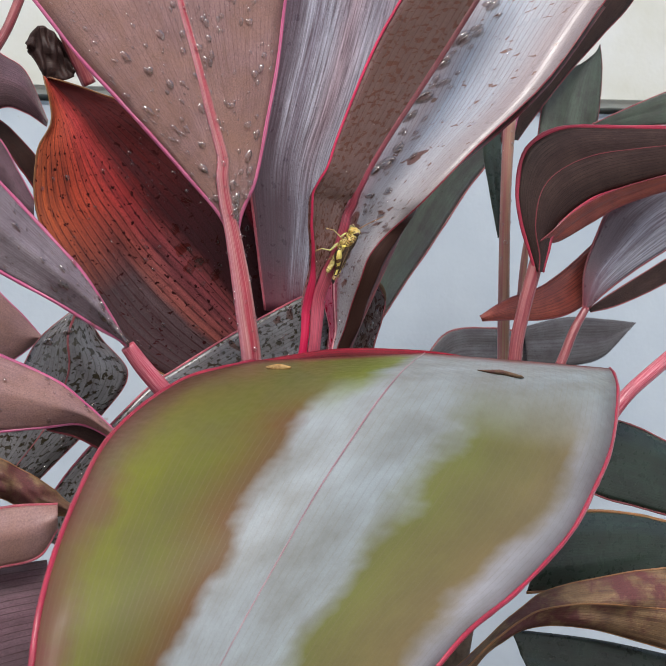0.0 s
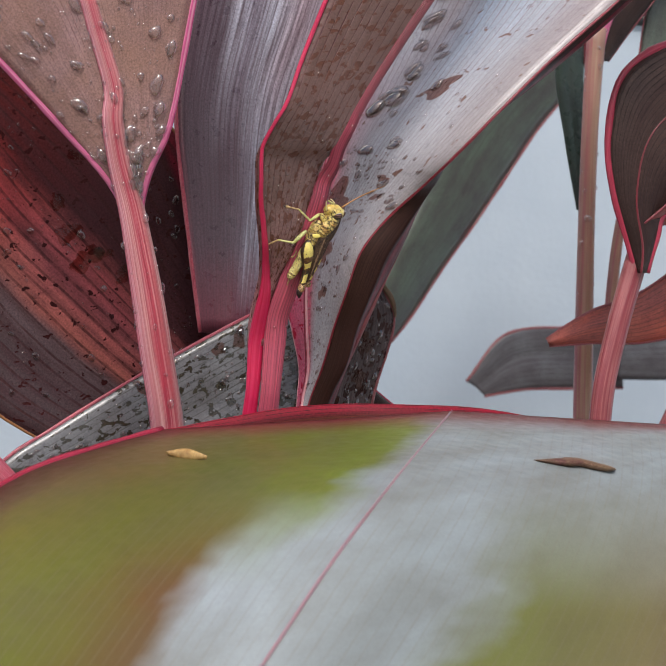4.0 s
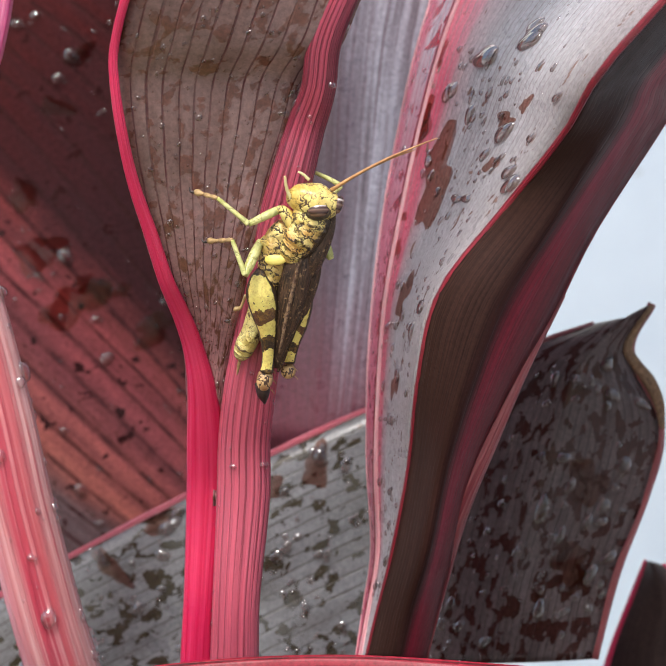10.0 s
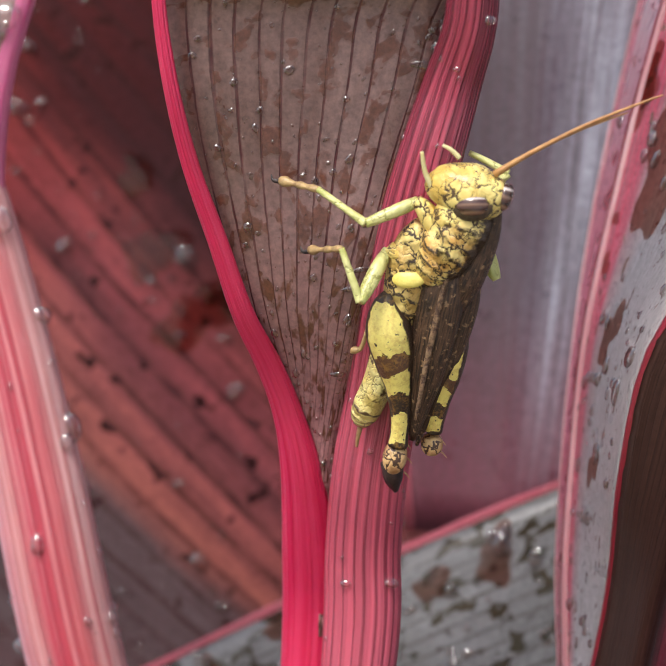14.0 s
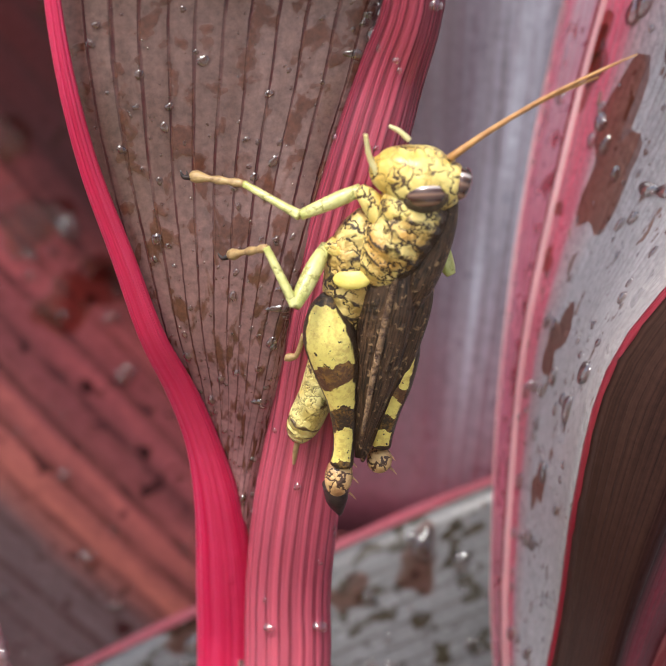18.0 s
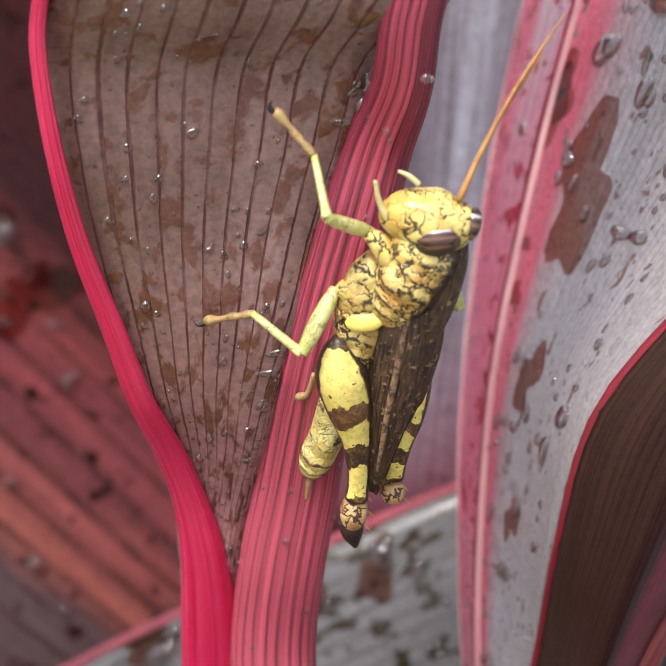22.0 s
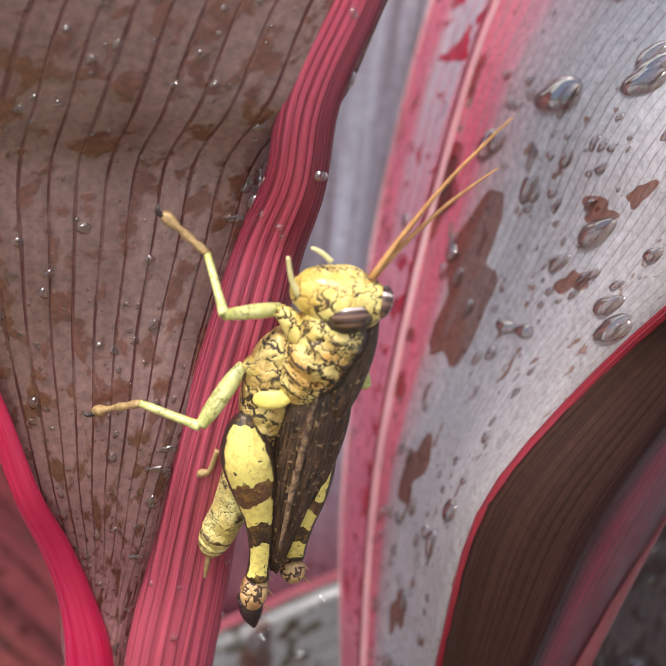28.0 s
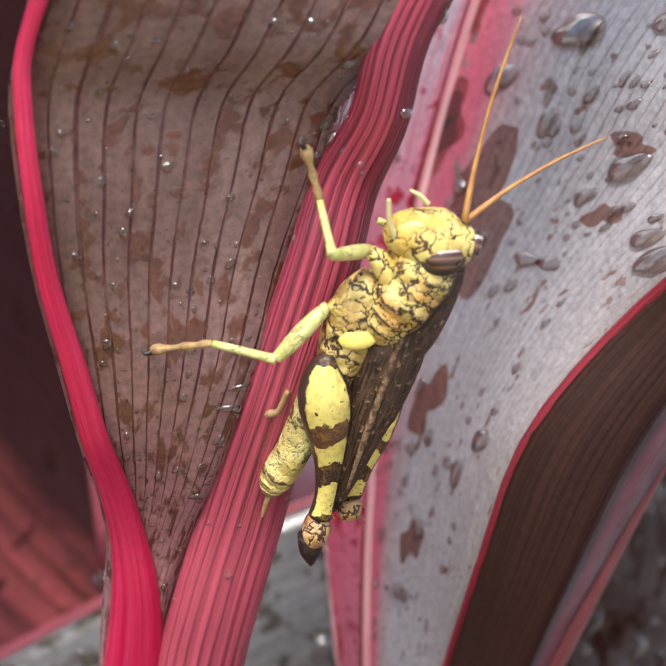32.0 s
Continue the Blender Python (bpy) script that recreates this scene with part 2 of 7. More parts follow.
def water_stuff(name, tint, bend=0.16, flat_shine=0.03, edge_shine=0.7):
    """Clear water: what lies under it shows a little deeper and bent, the sky glints on it."""
    m, nt, b = shader(name)
    nt.nodes.remove(b)
    clear = node(nt, "ShaderNodeBsdfTransparent", Color=(*tint, 1))
    lens = node(nt, "ShaderNodeBsdfRefraction", Color=(*tint, 1), Roughness=0.0, IOR=1.33)
    body = node(nt, "ShaderNodeMixShader")
    body.inputs[0].default_value = bend
    nt.links.new(clear.outputs[0], body.inputs[1])
    nt.links.new(lens.outputs[0], body.inputs[2])
    gloss = node(nt, "ShaderNodeBsdfGlossy", Roughness=0.02)
    edge = node(nt, "ShaderNodeLayerWeight", Blend=0.5)
    shine = maths(nt, "MINIMUM", maths(nt, "ADD", maths(nt, "MULTIPLY", edge.outputs["Facing"], edge_shine), flat_shine), 0.85)
    both = node(nt, "ShaderNodeMixShader")
    nt.links.new(shine, both.inputs[0])
    nt.links.new(body.outputs[0], both.inputs[1])
    nt.links.new(gloss.outputs[0], both.inputs[2])
    nt.links.new(both.outputs[0], nt.nodes["Material Output"].inputs["Surface"])
    return m


WATER = water_stuff("clear_water", (0.78, 0.70, 0.67), 0.16, 0.04, 0.95)
CLEAR = water_stuff("bright_clear_water", (0.96, 0.94, 0.94), 0.08, 0.07, 0.95)
FILM = water_stuff("brown_water_film", (0.70, 0.52, 0.46), 0.0, 0.02, 0.12)
WALL = wall_stuff("white_painted_render", (0.42, 0.50, 0.58), (0.51, 0.59, 0.66))
WALLTOP = wall_stuff("yellowed_white_render", (0.58, 0.60, 0.53), (0.68, 0.72, 0.73))
# brown blade; the greyer middle is sky sheen on dry wax, put into the colour
UNDER = leaf_stuff("brown_underside_grey_sheen", (0.19, 0.110, 0.096), (0.10, 0.045, 0.034), (0.06, 0.006, 0.008), veins=23, across=[(0.0, (0.13, 0.040, 0.036)), (0.1, (0.115, 0.066, 0.052)), (0.6, (0.125, 0.074, 0.060)), (1.0, (0.11, 0.055, 0.048))], across_mix=0.7, across_warp=0.2, tip=(0.085, 0.17, [(0.0, (0.17, 0.05, 0.05)), (0.08, (0.16, 0.088, 0.074)), (0.5, (0.22, 0.135, 0.125)), (1.0, (0.20, 0.115, 0.104))]), wet=(0.115, 0.043, 0.028), wet_at=0.52, wet_soft=0.09, rim=(0.024, 0.040, (0.36, 0.165, 0.175)), wet_across=24.0, rough=0.36, stretch=16, relief=0.6, vein_width=0.075, blocks=0.4)
# silver and bluish zones carry the sky's sheen on wax in their colour
SILVER = leaf_stuff("silver_sheen_blade", (0.48, 0.47, 0.50), (0.27, 0.245, 0.255), (0.25, 0.19, 0.20), veins=70, rough=0.30, coat=0.12, stretch=26, wet=(0.22, 0.14, 0.12), wet_at=0.64, wet_across=30.0, relief=0.4, streaks=0.35, spec=0.45, vein_mix=0.8, grain=0.6, across=[(0.0, (0.44, 0.44, 0.49)), (0.495, (0.60, 0.08, 0.15)), (0.525, (0.52, 0.22, 0.28)), (0.56, (0.45, 0.50, 0.58)), (0.66, (0.46, 0.40, 0.45)), (0.72, (0.37, 0.45, 0.57)), (0.85, (0.38, 0.41, 0.47)), (0.92, (0.36, 0.30, 0.31)), (1.0, (0.25, 0.20, 0.21))], across_mix=0.9, across_warp=0.035, tip=(0.095, 0.135, [(0.0, (0.40, 0.10, 0.13)), (0.5, (0.66, 0.035, 0.11)), (0.56, (0.60, 0.045, 0.12)), (0.585, (0.44, 0.25, 0.28)), (0.66, (0.47, 0.47, 0.50)), (0.85, (0.42, 0.41, 0.43)), (1.0, (0.27, 0.24, 0.235))]))
LOWSILVER = leaf_stuff("purple_silver_blade", (0.27, 0.23, 0.26), (0.12, 0.09, 0.105), (0.16, 0.09, 0.11), veins=26, rough=0.3, coat=0.4, stretch=14, relief=0.4)
FLAP = leaf_stuff("dark_brown_folded_blade", (0.052, 0.024, 0.018), (0.014, 0.006, 0.005), (0.012, 0.006, 0.006), veins=21, rough=0.38, coat=0.0, stretch=34, streak=0.9, relief=0.4, spec=0.12, vein_mix=0.35, grain=0.45, across=[(0.0, (0.050, 0.024, 0.017)), (0.45, (0.034, 0.014, 0.011)), (0.58, (0.055, 0.016, 0.017)), (0.68, (0.36, 0.014, 0.05)), (0.82, (0.22, 0.012, 0.03)), (1.0, (0.12, 0.010, 0.018))], across_mix=0.7, across_warp=0.14)
DARKFLAP = leaf_stuff("dark_brown_blade", (0.06, 0.034, 0.028), (0.028, 0.013, 0.012), (0.016, 0.007, 0.007), veins=24, rough=0.46, coat=0.0, stretch=16, relief=0.6, spec=0.25)
ROSE = leaf_stuff("rosy_grey_blade", (0.36, 0.215, 0.21), (0.23, 0.13, 0.12), (0.19, 0.08, 0.09), veins=44, rough=0.42, stretch=14, vein_width=0.07, spots=(0.32, 0.17, 0.125), spot_soft=0.4)
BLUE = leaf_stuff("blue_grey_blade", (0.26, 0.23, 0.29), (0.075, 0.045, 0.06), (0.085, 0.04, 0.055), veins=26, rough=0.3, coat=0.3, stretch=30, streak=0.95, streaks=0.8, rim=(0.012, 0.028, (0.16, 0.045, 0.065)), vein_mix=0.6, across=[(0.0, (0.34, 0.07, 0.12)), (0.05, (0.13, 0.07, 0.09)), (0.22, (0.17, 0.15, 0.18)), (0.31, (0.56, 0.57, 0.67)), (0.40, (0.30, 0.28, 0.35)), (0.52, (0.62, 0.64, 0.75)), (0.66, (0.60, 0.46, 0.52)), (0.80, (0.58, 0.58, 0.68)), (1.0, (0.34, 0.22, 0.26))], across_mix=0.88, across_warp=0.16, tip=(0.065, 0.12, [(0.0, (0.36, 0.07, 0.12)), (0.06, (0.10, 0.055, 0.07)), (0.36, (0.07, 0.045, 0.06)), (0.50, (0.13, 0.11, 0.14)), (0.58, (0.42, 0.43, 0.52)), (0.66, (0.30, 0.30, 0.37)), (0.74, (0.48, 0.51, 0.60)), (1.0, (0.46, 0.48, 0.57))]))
# pink edge; its palest left zone is a highlight painted on the fold
STRIP = leaf_stuff("pink_edge_blade", (0.52, 0.12, 0.16), (0.34, 0.09, 0.11), (0.50, 0.06, 0.11), veins=7, wet=(0.40, 0.008, 0.035), wet_at=0.57, wet_across=3.0, rough=0.28, coat=0.4, stretch=4, across=[(0.0, (0.78, 0.34, 0.42)), (0.1, (0.64, 0.06, 0.15)), (0.30, (0.60, 0.10, 0.18)), (0.42, (0.50, 0.42, 0.48)), (0.82, (0.45, 0.48, 0.56)), (0.92, (0.64, 0.12, 0.20)), (1.0, (0.70, 0.25, 0.32))], across_mix=0.9, across_warp=0.3, streaks=0.3, tip=(0.068, 0.10, [(0.0, (0.80, 0.35, 0.42)), (0.1, (0.66, 0.06, 0.16)), (0.5, (0.64, 0.14, 0.24)), (1.0, (0.70, 0.18, 0.28))]))
# tip: the leaf's own red and orange, brightened in colour for light from behind
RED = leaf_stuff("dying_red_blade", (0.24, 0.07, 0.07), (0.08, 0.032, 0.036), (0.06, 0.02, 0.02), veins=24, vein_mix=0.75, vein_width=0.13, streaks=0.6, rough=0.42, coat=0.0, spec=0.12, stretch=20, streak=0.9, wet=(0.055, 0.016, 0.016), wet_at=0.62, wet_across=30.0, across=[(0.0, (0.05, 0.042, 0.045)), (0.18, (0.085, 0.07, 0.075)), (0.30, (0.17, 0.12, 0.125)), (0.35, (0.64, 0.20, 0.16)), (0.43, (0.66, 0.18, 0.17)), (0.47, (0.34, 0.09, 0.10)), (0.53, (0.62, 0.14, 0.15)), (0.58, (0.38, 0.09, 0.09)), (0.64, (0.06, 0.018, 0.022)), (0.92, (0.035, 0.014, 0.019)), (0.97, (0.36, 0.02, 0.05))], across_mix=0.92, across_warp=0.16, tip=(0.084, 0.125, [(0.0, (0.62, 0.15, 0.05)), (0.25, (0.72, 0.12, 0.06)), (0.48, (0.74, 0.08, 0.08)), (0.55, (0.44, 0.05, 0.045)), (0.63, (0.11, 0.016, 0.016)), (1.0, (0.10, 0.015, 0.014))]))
# bluish grey base is painted sheen; the dark blotches are wet films
WETDARK = leaf_stuff("wet_dark_sheen_blade", (0.165, 0.165, 0.175), (0.09, 0.086, 0.088), (0.055, 0.05, 0.045), veins=20, wet=(0.030, 0.024, 0.014), wet_at=0.55, wet_across=16.0, rough=0.3, coat=0.35, stretch=10, relief=0.25)
MAROON = leaf_stuff("wet_maroon_blade", (0.12, 0.09, 0.09), (0.055, 0.034, 0.034), (0.02, 0.012, 0.012), veins=24, wet=(0.035, 0.010, 0.008), wet_at=0.52, rough=0.34, coat=0.1, stretch=10, spec=0.3)
GREYLEAF = leaf_stuff("shaded_grey_blade", (0.13, 0.13, 0.14), (0.06, 0.05, 0.055), (0.05, 0.04, 0.045), veins=14, rough=0.4, coat=0.1, stretch=8)
GREEN = leaf_stuff("grey_green_blade", (0.10, 0.135, 0.10), (0.06, 0.055, 0.05), (0.07, 0.07, 0.06), veins=20, rough=0.34, coat=0.3, stretch=8)
DEEPGREEN = leaf_stuff("deep_green_blade", (0.035, 0.06, 0.045), (0.02, 0.025, 0.022), (0.02, 0.025, 0.02), veins=26, rough=0.28, coat=0.4, stretch=8)
PURPLE = leaf_stuff("purple_grey_blade", (0.17, 0.10, 0.125), (0.09, 0.05, 0.06), (0.07, 0.03, 0.035), veins=22, rough=0.34, coat=0.25, stretch=10)
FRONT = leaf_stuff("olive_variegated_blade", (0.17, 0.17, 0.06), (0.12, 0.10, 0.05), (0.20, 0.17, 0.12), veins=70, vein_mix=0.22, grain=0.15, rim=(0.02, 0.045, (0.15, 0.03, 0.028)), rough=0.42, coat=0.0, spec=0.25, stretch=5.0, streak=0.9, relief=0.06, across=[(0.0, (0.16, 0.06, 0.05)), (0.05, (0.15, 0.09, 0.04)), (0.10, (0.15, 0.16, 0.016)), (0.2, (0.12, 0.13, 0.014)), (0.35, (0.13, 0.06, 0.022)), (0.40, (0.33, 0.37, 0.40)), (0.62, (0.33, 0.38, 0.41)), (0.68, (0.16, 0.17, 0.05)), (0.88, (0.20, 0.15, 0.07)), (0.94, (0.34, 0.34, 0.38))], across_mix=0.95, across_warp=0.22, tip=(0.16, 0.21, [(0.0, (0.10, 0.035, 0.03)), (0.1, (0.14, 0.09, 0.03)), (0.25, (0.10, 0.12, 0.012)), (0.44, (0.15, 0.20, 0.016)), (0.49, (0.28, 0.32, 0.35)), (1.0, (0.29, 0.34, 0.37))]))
RIMBAND = leaf_stuff("dark_crimson_band", (0.20, 0.02, 0.03), (0.075, 0.012, 0.015), (0.06, 0.01, 0.012), veins=9, rough=0.40, coat=0.04, spec=0.2, stretch=6, streak=0.9, across=[(0.0, (0.34, 0.010, 0.03)), (0.15, (0.26, 0.010, 0.025)), (0.30, (0.12, 0.014, 0.018)), (0.5, (0.13, 0.055, 0.03)), (0.64, (0.16, 0.20, 0.025)), (1.0, (0.18, 0.24, 0.03))], across_mix=0.9, across_warp=0.3)
LIME = leaf_stuff("yellow_green_blade", (0.22, 0.30, 0.05), (0.09, 0.13, 0.03), (0.10, 0.12, 0.03), veins=14, rough=0.4, coat=0.2, stretch=8)
DRY = leaf_stuff("dry_brown_blade", (0.30, 0.19, 0.10), (0.08, 0.04, 0.025), (0.20, 0.10, 0.04), veins=18, rough=0.6, coat=0.0, stretch=9, relief=0.9, spots=(0.12, 0.035, 0.035))
INNERRED = leaf_stuff("orange_red_lining", (0.40, 0.09, 0.06), (0.16, 0.03, 0.03), (0.10, 0.03, 0.02), veins=12, rough=0.4, stretch=8)
PINK = rib_stuff("pink_petiole", (0.48, 0.045, 0.09), (0.74, 0.28, 0.33), lines=34)
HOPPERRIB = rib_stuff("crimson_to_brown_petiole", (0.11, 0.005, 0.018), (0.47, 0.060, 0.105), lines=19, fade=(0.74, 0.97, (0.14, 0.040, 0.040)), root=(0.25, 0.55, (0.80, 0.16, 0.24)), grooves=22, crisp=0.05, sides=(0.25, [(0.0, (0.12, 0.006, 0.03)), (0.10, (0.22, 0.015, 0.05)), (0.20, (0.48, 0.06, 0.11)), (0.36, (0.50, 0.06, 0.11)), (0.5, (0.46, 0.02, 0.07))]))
FRONTRIB = rib_stuff("faded_pink_midrib", (0.40, 0.20, 0.24), (0.46, 0.34, 0.37), lines=4)
PALERIB = rib_stuff("pale_pink_midrib", (0.84, 0.36, 0.40), (0.92, 0.62, 0.62), lines=3)
RUBY = rib_stuff("dark_ruby_margin", (0.22, 0.010, 0.022), (0.34, 0.022, 0.045), lines=5)
DUSKRIM = rib_stuff("dusky_crimson_margin", (0.36, 0.014, 0.045), (0.50, 0.05, 0.10), lines=6)
ROSYSTEM = rib_stuff("rose_and_white_petiole", (0.46, 0.06, 0.09), (0.86, 0.52, 0.52), lines=26, crisp=0.06, grooves=20, sides=(0.55, [(0.0, (0.50, 0.36, 0.36)), (0.10, (0.60, 0.36, 0.35)), (0.18, (0.62, 0.12, 0.14)), (0.26, (0.60, 0.05, 0.10)), (0.33, (0.74, 0.36, 0.36)), (0.42, (0.86, 0.40, 0.48)), (0.5, (0.80, 0.16, 0.28))]))
CRIMSON = rib_stuff("crimson_margin", (0.64, 0.008, 0.075), (0.74, 0.045, 0.14), lines=8)
DARKCRIMSON = rib_stuff("dark_red_margin", (0.18, 0.012, 0.024), (0.26, 0.035, 0.045), lines=4)
MAGENTA = rib_stuff("magenta_margin", (0.62, 0.09, 0.26), (0.72, 0.30, 0.42), lines=4)
ROSERIB = rib_stuff("dusky_rose_midrib", (0.26, 0.04, 0.055), (0.40, 0.13, 0.13), lines=12)
TAUPE = rib_stuff("pink_and_olive_stem", (0.40, 0.13, 0.14), (0.46, 0.34, 0.22), lines=9, sides=(0.4, [(0.0, (0.42, 0.06, 0.12)), (0.2, (0.46, 0.34, 0.20)), (0.5, (0.44, 0.10, 0.14))]))
BROWNRIM = rib_stuff("rusty_margin", (0.30, 0.12, 0.04), (0.42, 0.24, 0.10), lines=4)
HUSK = plain("tan_husk", (0.62, 0.42, 0.17), (0.36, 0.20, 0.07), scale=500, rough=0.35, bump=0.4)
CANE = plain("ringed_cane_bark", (0.20, 0.15, 0.11), (0.08, 0.055, 0.04), scale=90, rough=0.8, bump=0.8)
SOIL = plain("dark_soil", (0.09, 0.06, 0.045), (0.025, 0.018, 0.014), scale=40, rough=0.95, bump=1.0)
PALE_BOUNCE = plain("pale_grey_bounce", (0.42, 0.42, 0.41), (0.30, 0.30, 0.29), scale=14, rough=0.85)

# ---------------------------------------------------------------- builders
O = Vector((0, 0, 0.6))


def V(p):
    """A point given in millimetres from the middle of the plant, 0.6 m above the ground."""
    return O + Vector(p) / 1000


def part(name, bm, material, parent=None, label="", smooth=True):
    me = bpy.data.meshes.new(name)
    bm.to_mesh(me)
    bm.free()
    me.materials.append(material)
    if smooth:
        me.polygons.foreach_set("use_smooth", [True] * len(me.polygons))
    ob = new(name, me)
    if parent:
        ob.parent = parent
    if label:
        ob["label"] = label
    return ob


def curve_points(pts, n):
    """n + 1 points on the smooth curve through pts, evenly by station."""
    out, m = [], len(pts) - 1
    for i in range(n + 1):
        s = i / n * m
        k = min(int(s), m - 1)
        x = s - k
        p1, p2 = pts[k], pts[k + 1]
        p0 = pts[k - 1] if k else p1 * 2 - p2
        p3 = pts[k + 2] if k + 2 <= m else p2 * 2 - p1
        out.append(0.5 * (p1 * 2 + (p2 - p0) * x + (p0 * 2 - p1 * 5 + p2 * 4 - p3) * x * x + (p1 * 3 - p0 - p2 * 3 + p3) * x ** 3))
    return out


def grid_mesh(rows, thick=0.0005, length=None):
    """A closed thin sheet from rows of points; u runs across, v in metres along."""
    bm = bmesh.new()
    uvl = bm.loops.layers.uv.new("UVMap")
    nr, nc = len(rows), len(rows[0])
    pts = [[Vector(p) for p in r] for r in rows]
    top, low, uvs = [], [], {}
    run = 0.0
    for i in range(nr):
        if i:
            run += (pts[i][nc // 2] - pts[i - 1][nc // 2]).length
        ra, rb = [], []
        for j in range(nc):
            a = pts[min(i + 1, nr - 1)][j] - pts[max(i - 1, 0)][j]
            c = pts[i][min(j + 1, nc - 1)] - pts[i][max(j - 1, 0)]
            nrm = a.cross(c)
            nrm = nrm.normalized() if nrm.length > 1e-12 else Vector((0, -1, 0))
            for side, lst in ((0.5, ra), (-0.5, rb)):
                vv = bm.verts.new(pts[i][j] + nrm * thick * side)
                uvs[vv] = (j / (nc - 1), run)
                lst.append(vv)
        top.append(ra)
        low.append(rb)

    def quad(*vs):
        fc = bm.faces.new(vs)
        for lp in fc.loops:
            lp[uvl].uv = uvs[lp.vert]

    for i in range(nr - 1):
        for j in range(nc - 1):
            quad(top[i][j], top[i + 1][j], top[i + 1][j + 1], top[i][j + 1])
            quad(low[i][j], low[i][j + 1], low[i + 1][j + 1], low[i + 1][j])
        quad(top[i][0], low[i][0], low[i + 1][0], top[i + 1][0])
        quad(top[i][-1], top[i + 1][-1], low[i + 1][-1], low[i][-1])
    for j in range(nc - 1):
        quad(top[0][j], top[0][j + 1], low[0][j + 1], low[0][j])
        quad(top[-1][j], low[-1][j], low[-1][j + 1], top[-1][j + 1])
    return bm


def tube_mesh(pts, radii, sides=10, flat=1.0, face=Vector((0, -1, 0)), bm=None):
    """A tapered round rod along pts, flattened by flat towards face; u runs round it, v along it from 0 to 1."""
    bm = bm or bmesh.new()
    uvl = bm.loops.layers.uv.verify()
    rings, uvs, n = [], {}, len(pts)
    for i, (p, r) in enumerate(zip(pts, radii)):
        d = (pts[min(i + 1, n - 1)] - pts[max(i - 1, 0)]).normalized()
        side = d.cross(face)
        side = side.normalized() if side.length > 1e-6 else Vector((1, 0, 0))
        out = side.cross(d).normalized()
        ring = []
        for k in range(sides + 1):
            a = 2 * math.pi * k / sides
            if k < sides:
                vv = bm.verts.new(p + side * math.cos(a) * r + out * math.sin(a) * r * flat)
                ring.append(vv)
        rings.append(ring)
    for i in range(n - 1):
        for k in range(sides):
            k2 = (k + 1) % sides
            fc = bm.faces.new((rings[i][k], rings[i][k2], rings[i + 1][k2], rings[i + 1][k]))
            for lp, (uu, vv) in zip(fc.loops, ((k, i), (k + 1, i), (k + 1, i + 1), (k, i + 1))):
                lp[uvl].uv = (uu / sides, vv / (n - 1))
    for ring, i in ((rings[0][::-1], 0), (rings[-1], n - 1)):
        fc = bm.faces.new(ring)
        for lp in fc.loops:
            lp[uvl].uv = (0.5, i / (n - 1))
    return bm


def smooth_radii(radii, n):
    r = [Vector((x, 0, 0)) for x in radii]
    return [max(p.x, 1e-5) for p in curve_points(r, n)]


def rod(name, pts, radii, material, parent, label="", sides=12, n=24, flat=1.0, face=Vector((0, -1, 0)), beads=0, bead_seed=1, bead_most=1.25):
    p = curve_points([V(q) for q in pts], n)
    if beads:
        rod_beads(p, smooth_radii([x / 1000 for x in radii], n), flat, beads, bead_seed, bead_most)
    return part(name, tube_mesh(p, smooth_radii([x / 1000 for x in radii], n), sides, flat, face), material, parent, label)


def blade_rows(rails, n=44, across=7, bulge=0.06, wave=0.0, seed=0):
    """Rows of points of a blade through its left margin, midline and right margin."""
    L, M, R = (curve_points([V(p) for p in r], n) for r in rails)
    rows = []
    for i in range(n + 1):
        row = []
        for a, b, sgn in ((L[i], M[i], -1), (M[i], R[i], 1)):
            w = (b - a).length
            for k in range(across + (sgn > 0)):
                x = k / across
                p = a.lerp(b, x)
                lift = math.sin(math.pi * x) * w * bulge
                lift += wave * (noise.noise(Vector((i * 0.16 + seed * 7.1, x * 1.5 + sgn, seed))) )
                row.append(p + Vector((0, -1, 0)) * lift)
        rows.append(row)
    return rows


def leaf(plant, stations, blade, margin=None, midrib=None, rim=0.7, rib=1.2, label="", bulge=0.06, wave=0.0, seed=0, rib_taper=0.35, n=44):
    """A leaf of a plant: blade, two margins and a midrib. stations: (left, middle, right) in millimetres from base to tip."""
    rails = [[s[k] for s in stations] for k in range(3)]
    rows = blade_rows(rails, n=n, bulge=bulge, wave=wave, seed=seed)
    ob = part("leaf", grid_mesh(rows), blade, plant, label)
    if margin:
        for col in (0, -1):
            pts = [r[col] for r in rows]
            rad = [rim / 1000 * (1 + 0.25 * noise.noise(p * 90)) for p in pts]
            part("leaf_margin", tube_mesh(pts, rad, 8, 0.7), margin, ob)
    if midrib:
        c = len(rows[0]) // 2
        pts = [r[c] + Vector((0, -0.0002, 0)) for r in rows]
        rad = [rib / 1000 * (1 - (1 - rib_taper) * i / n) for i in range(n + 1)]
        part("midrib", tube_mesh(pts, rad, 12, 0.55), midrib, ob)
    return ob, rows


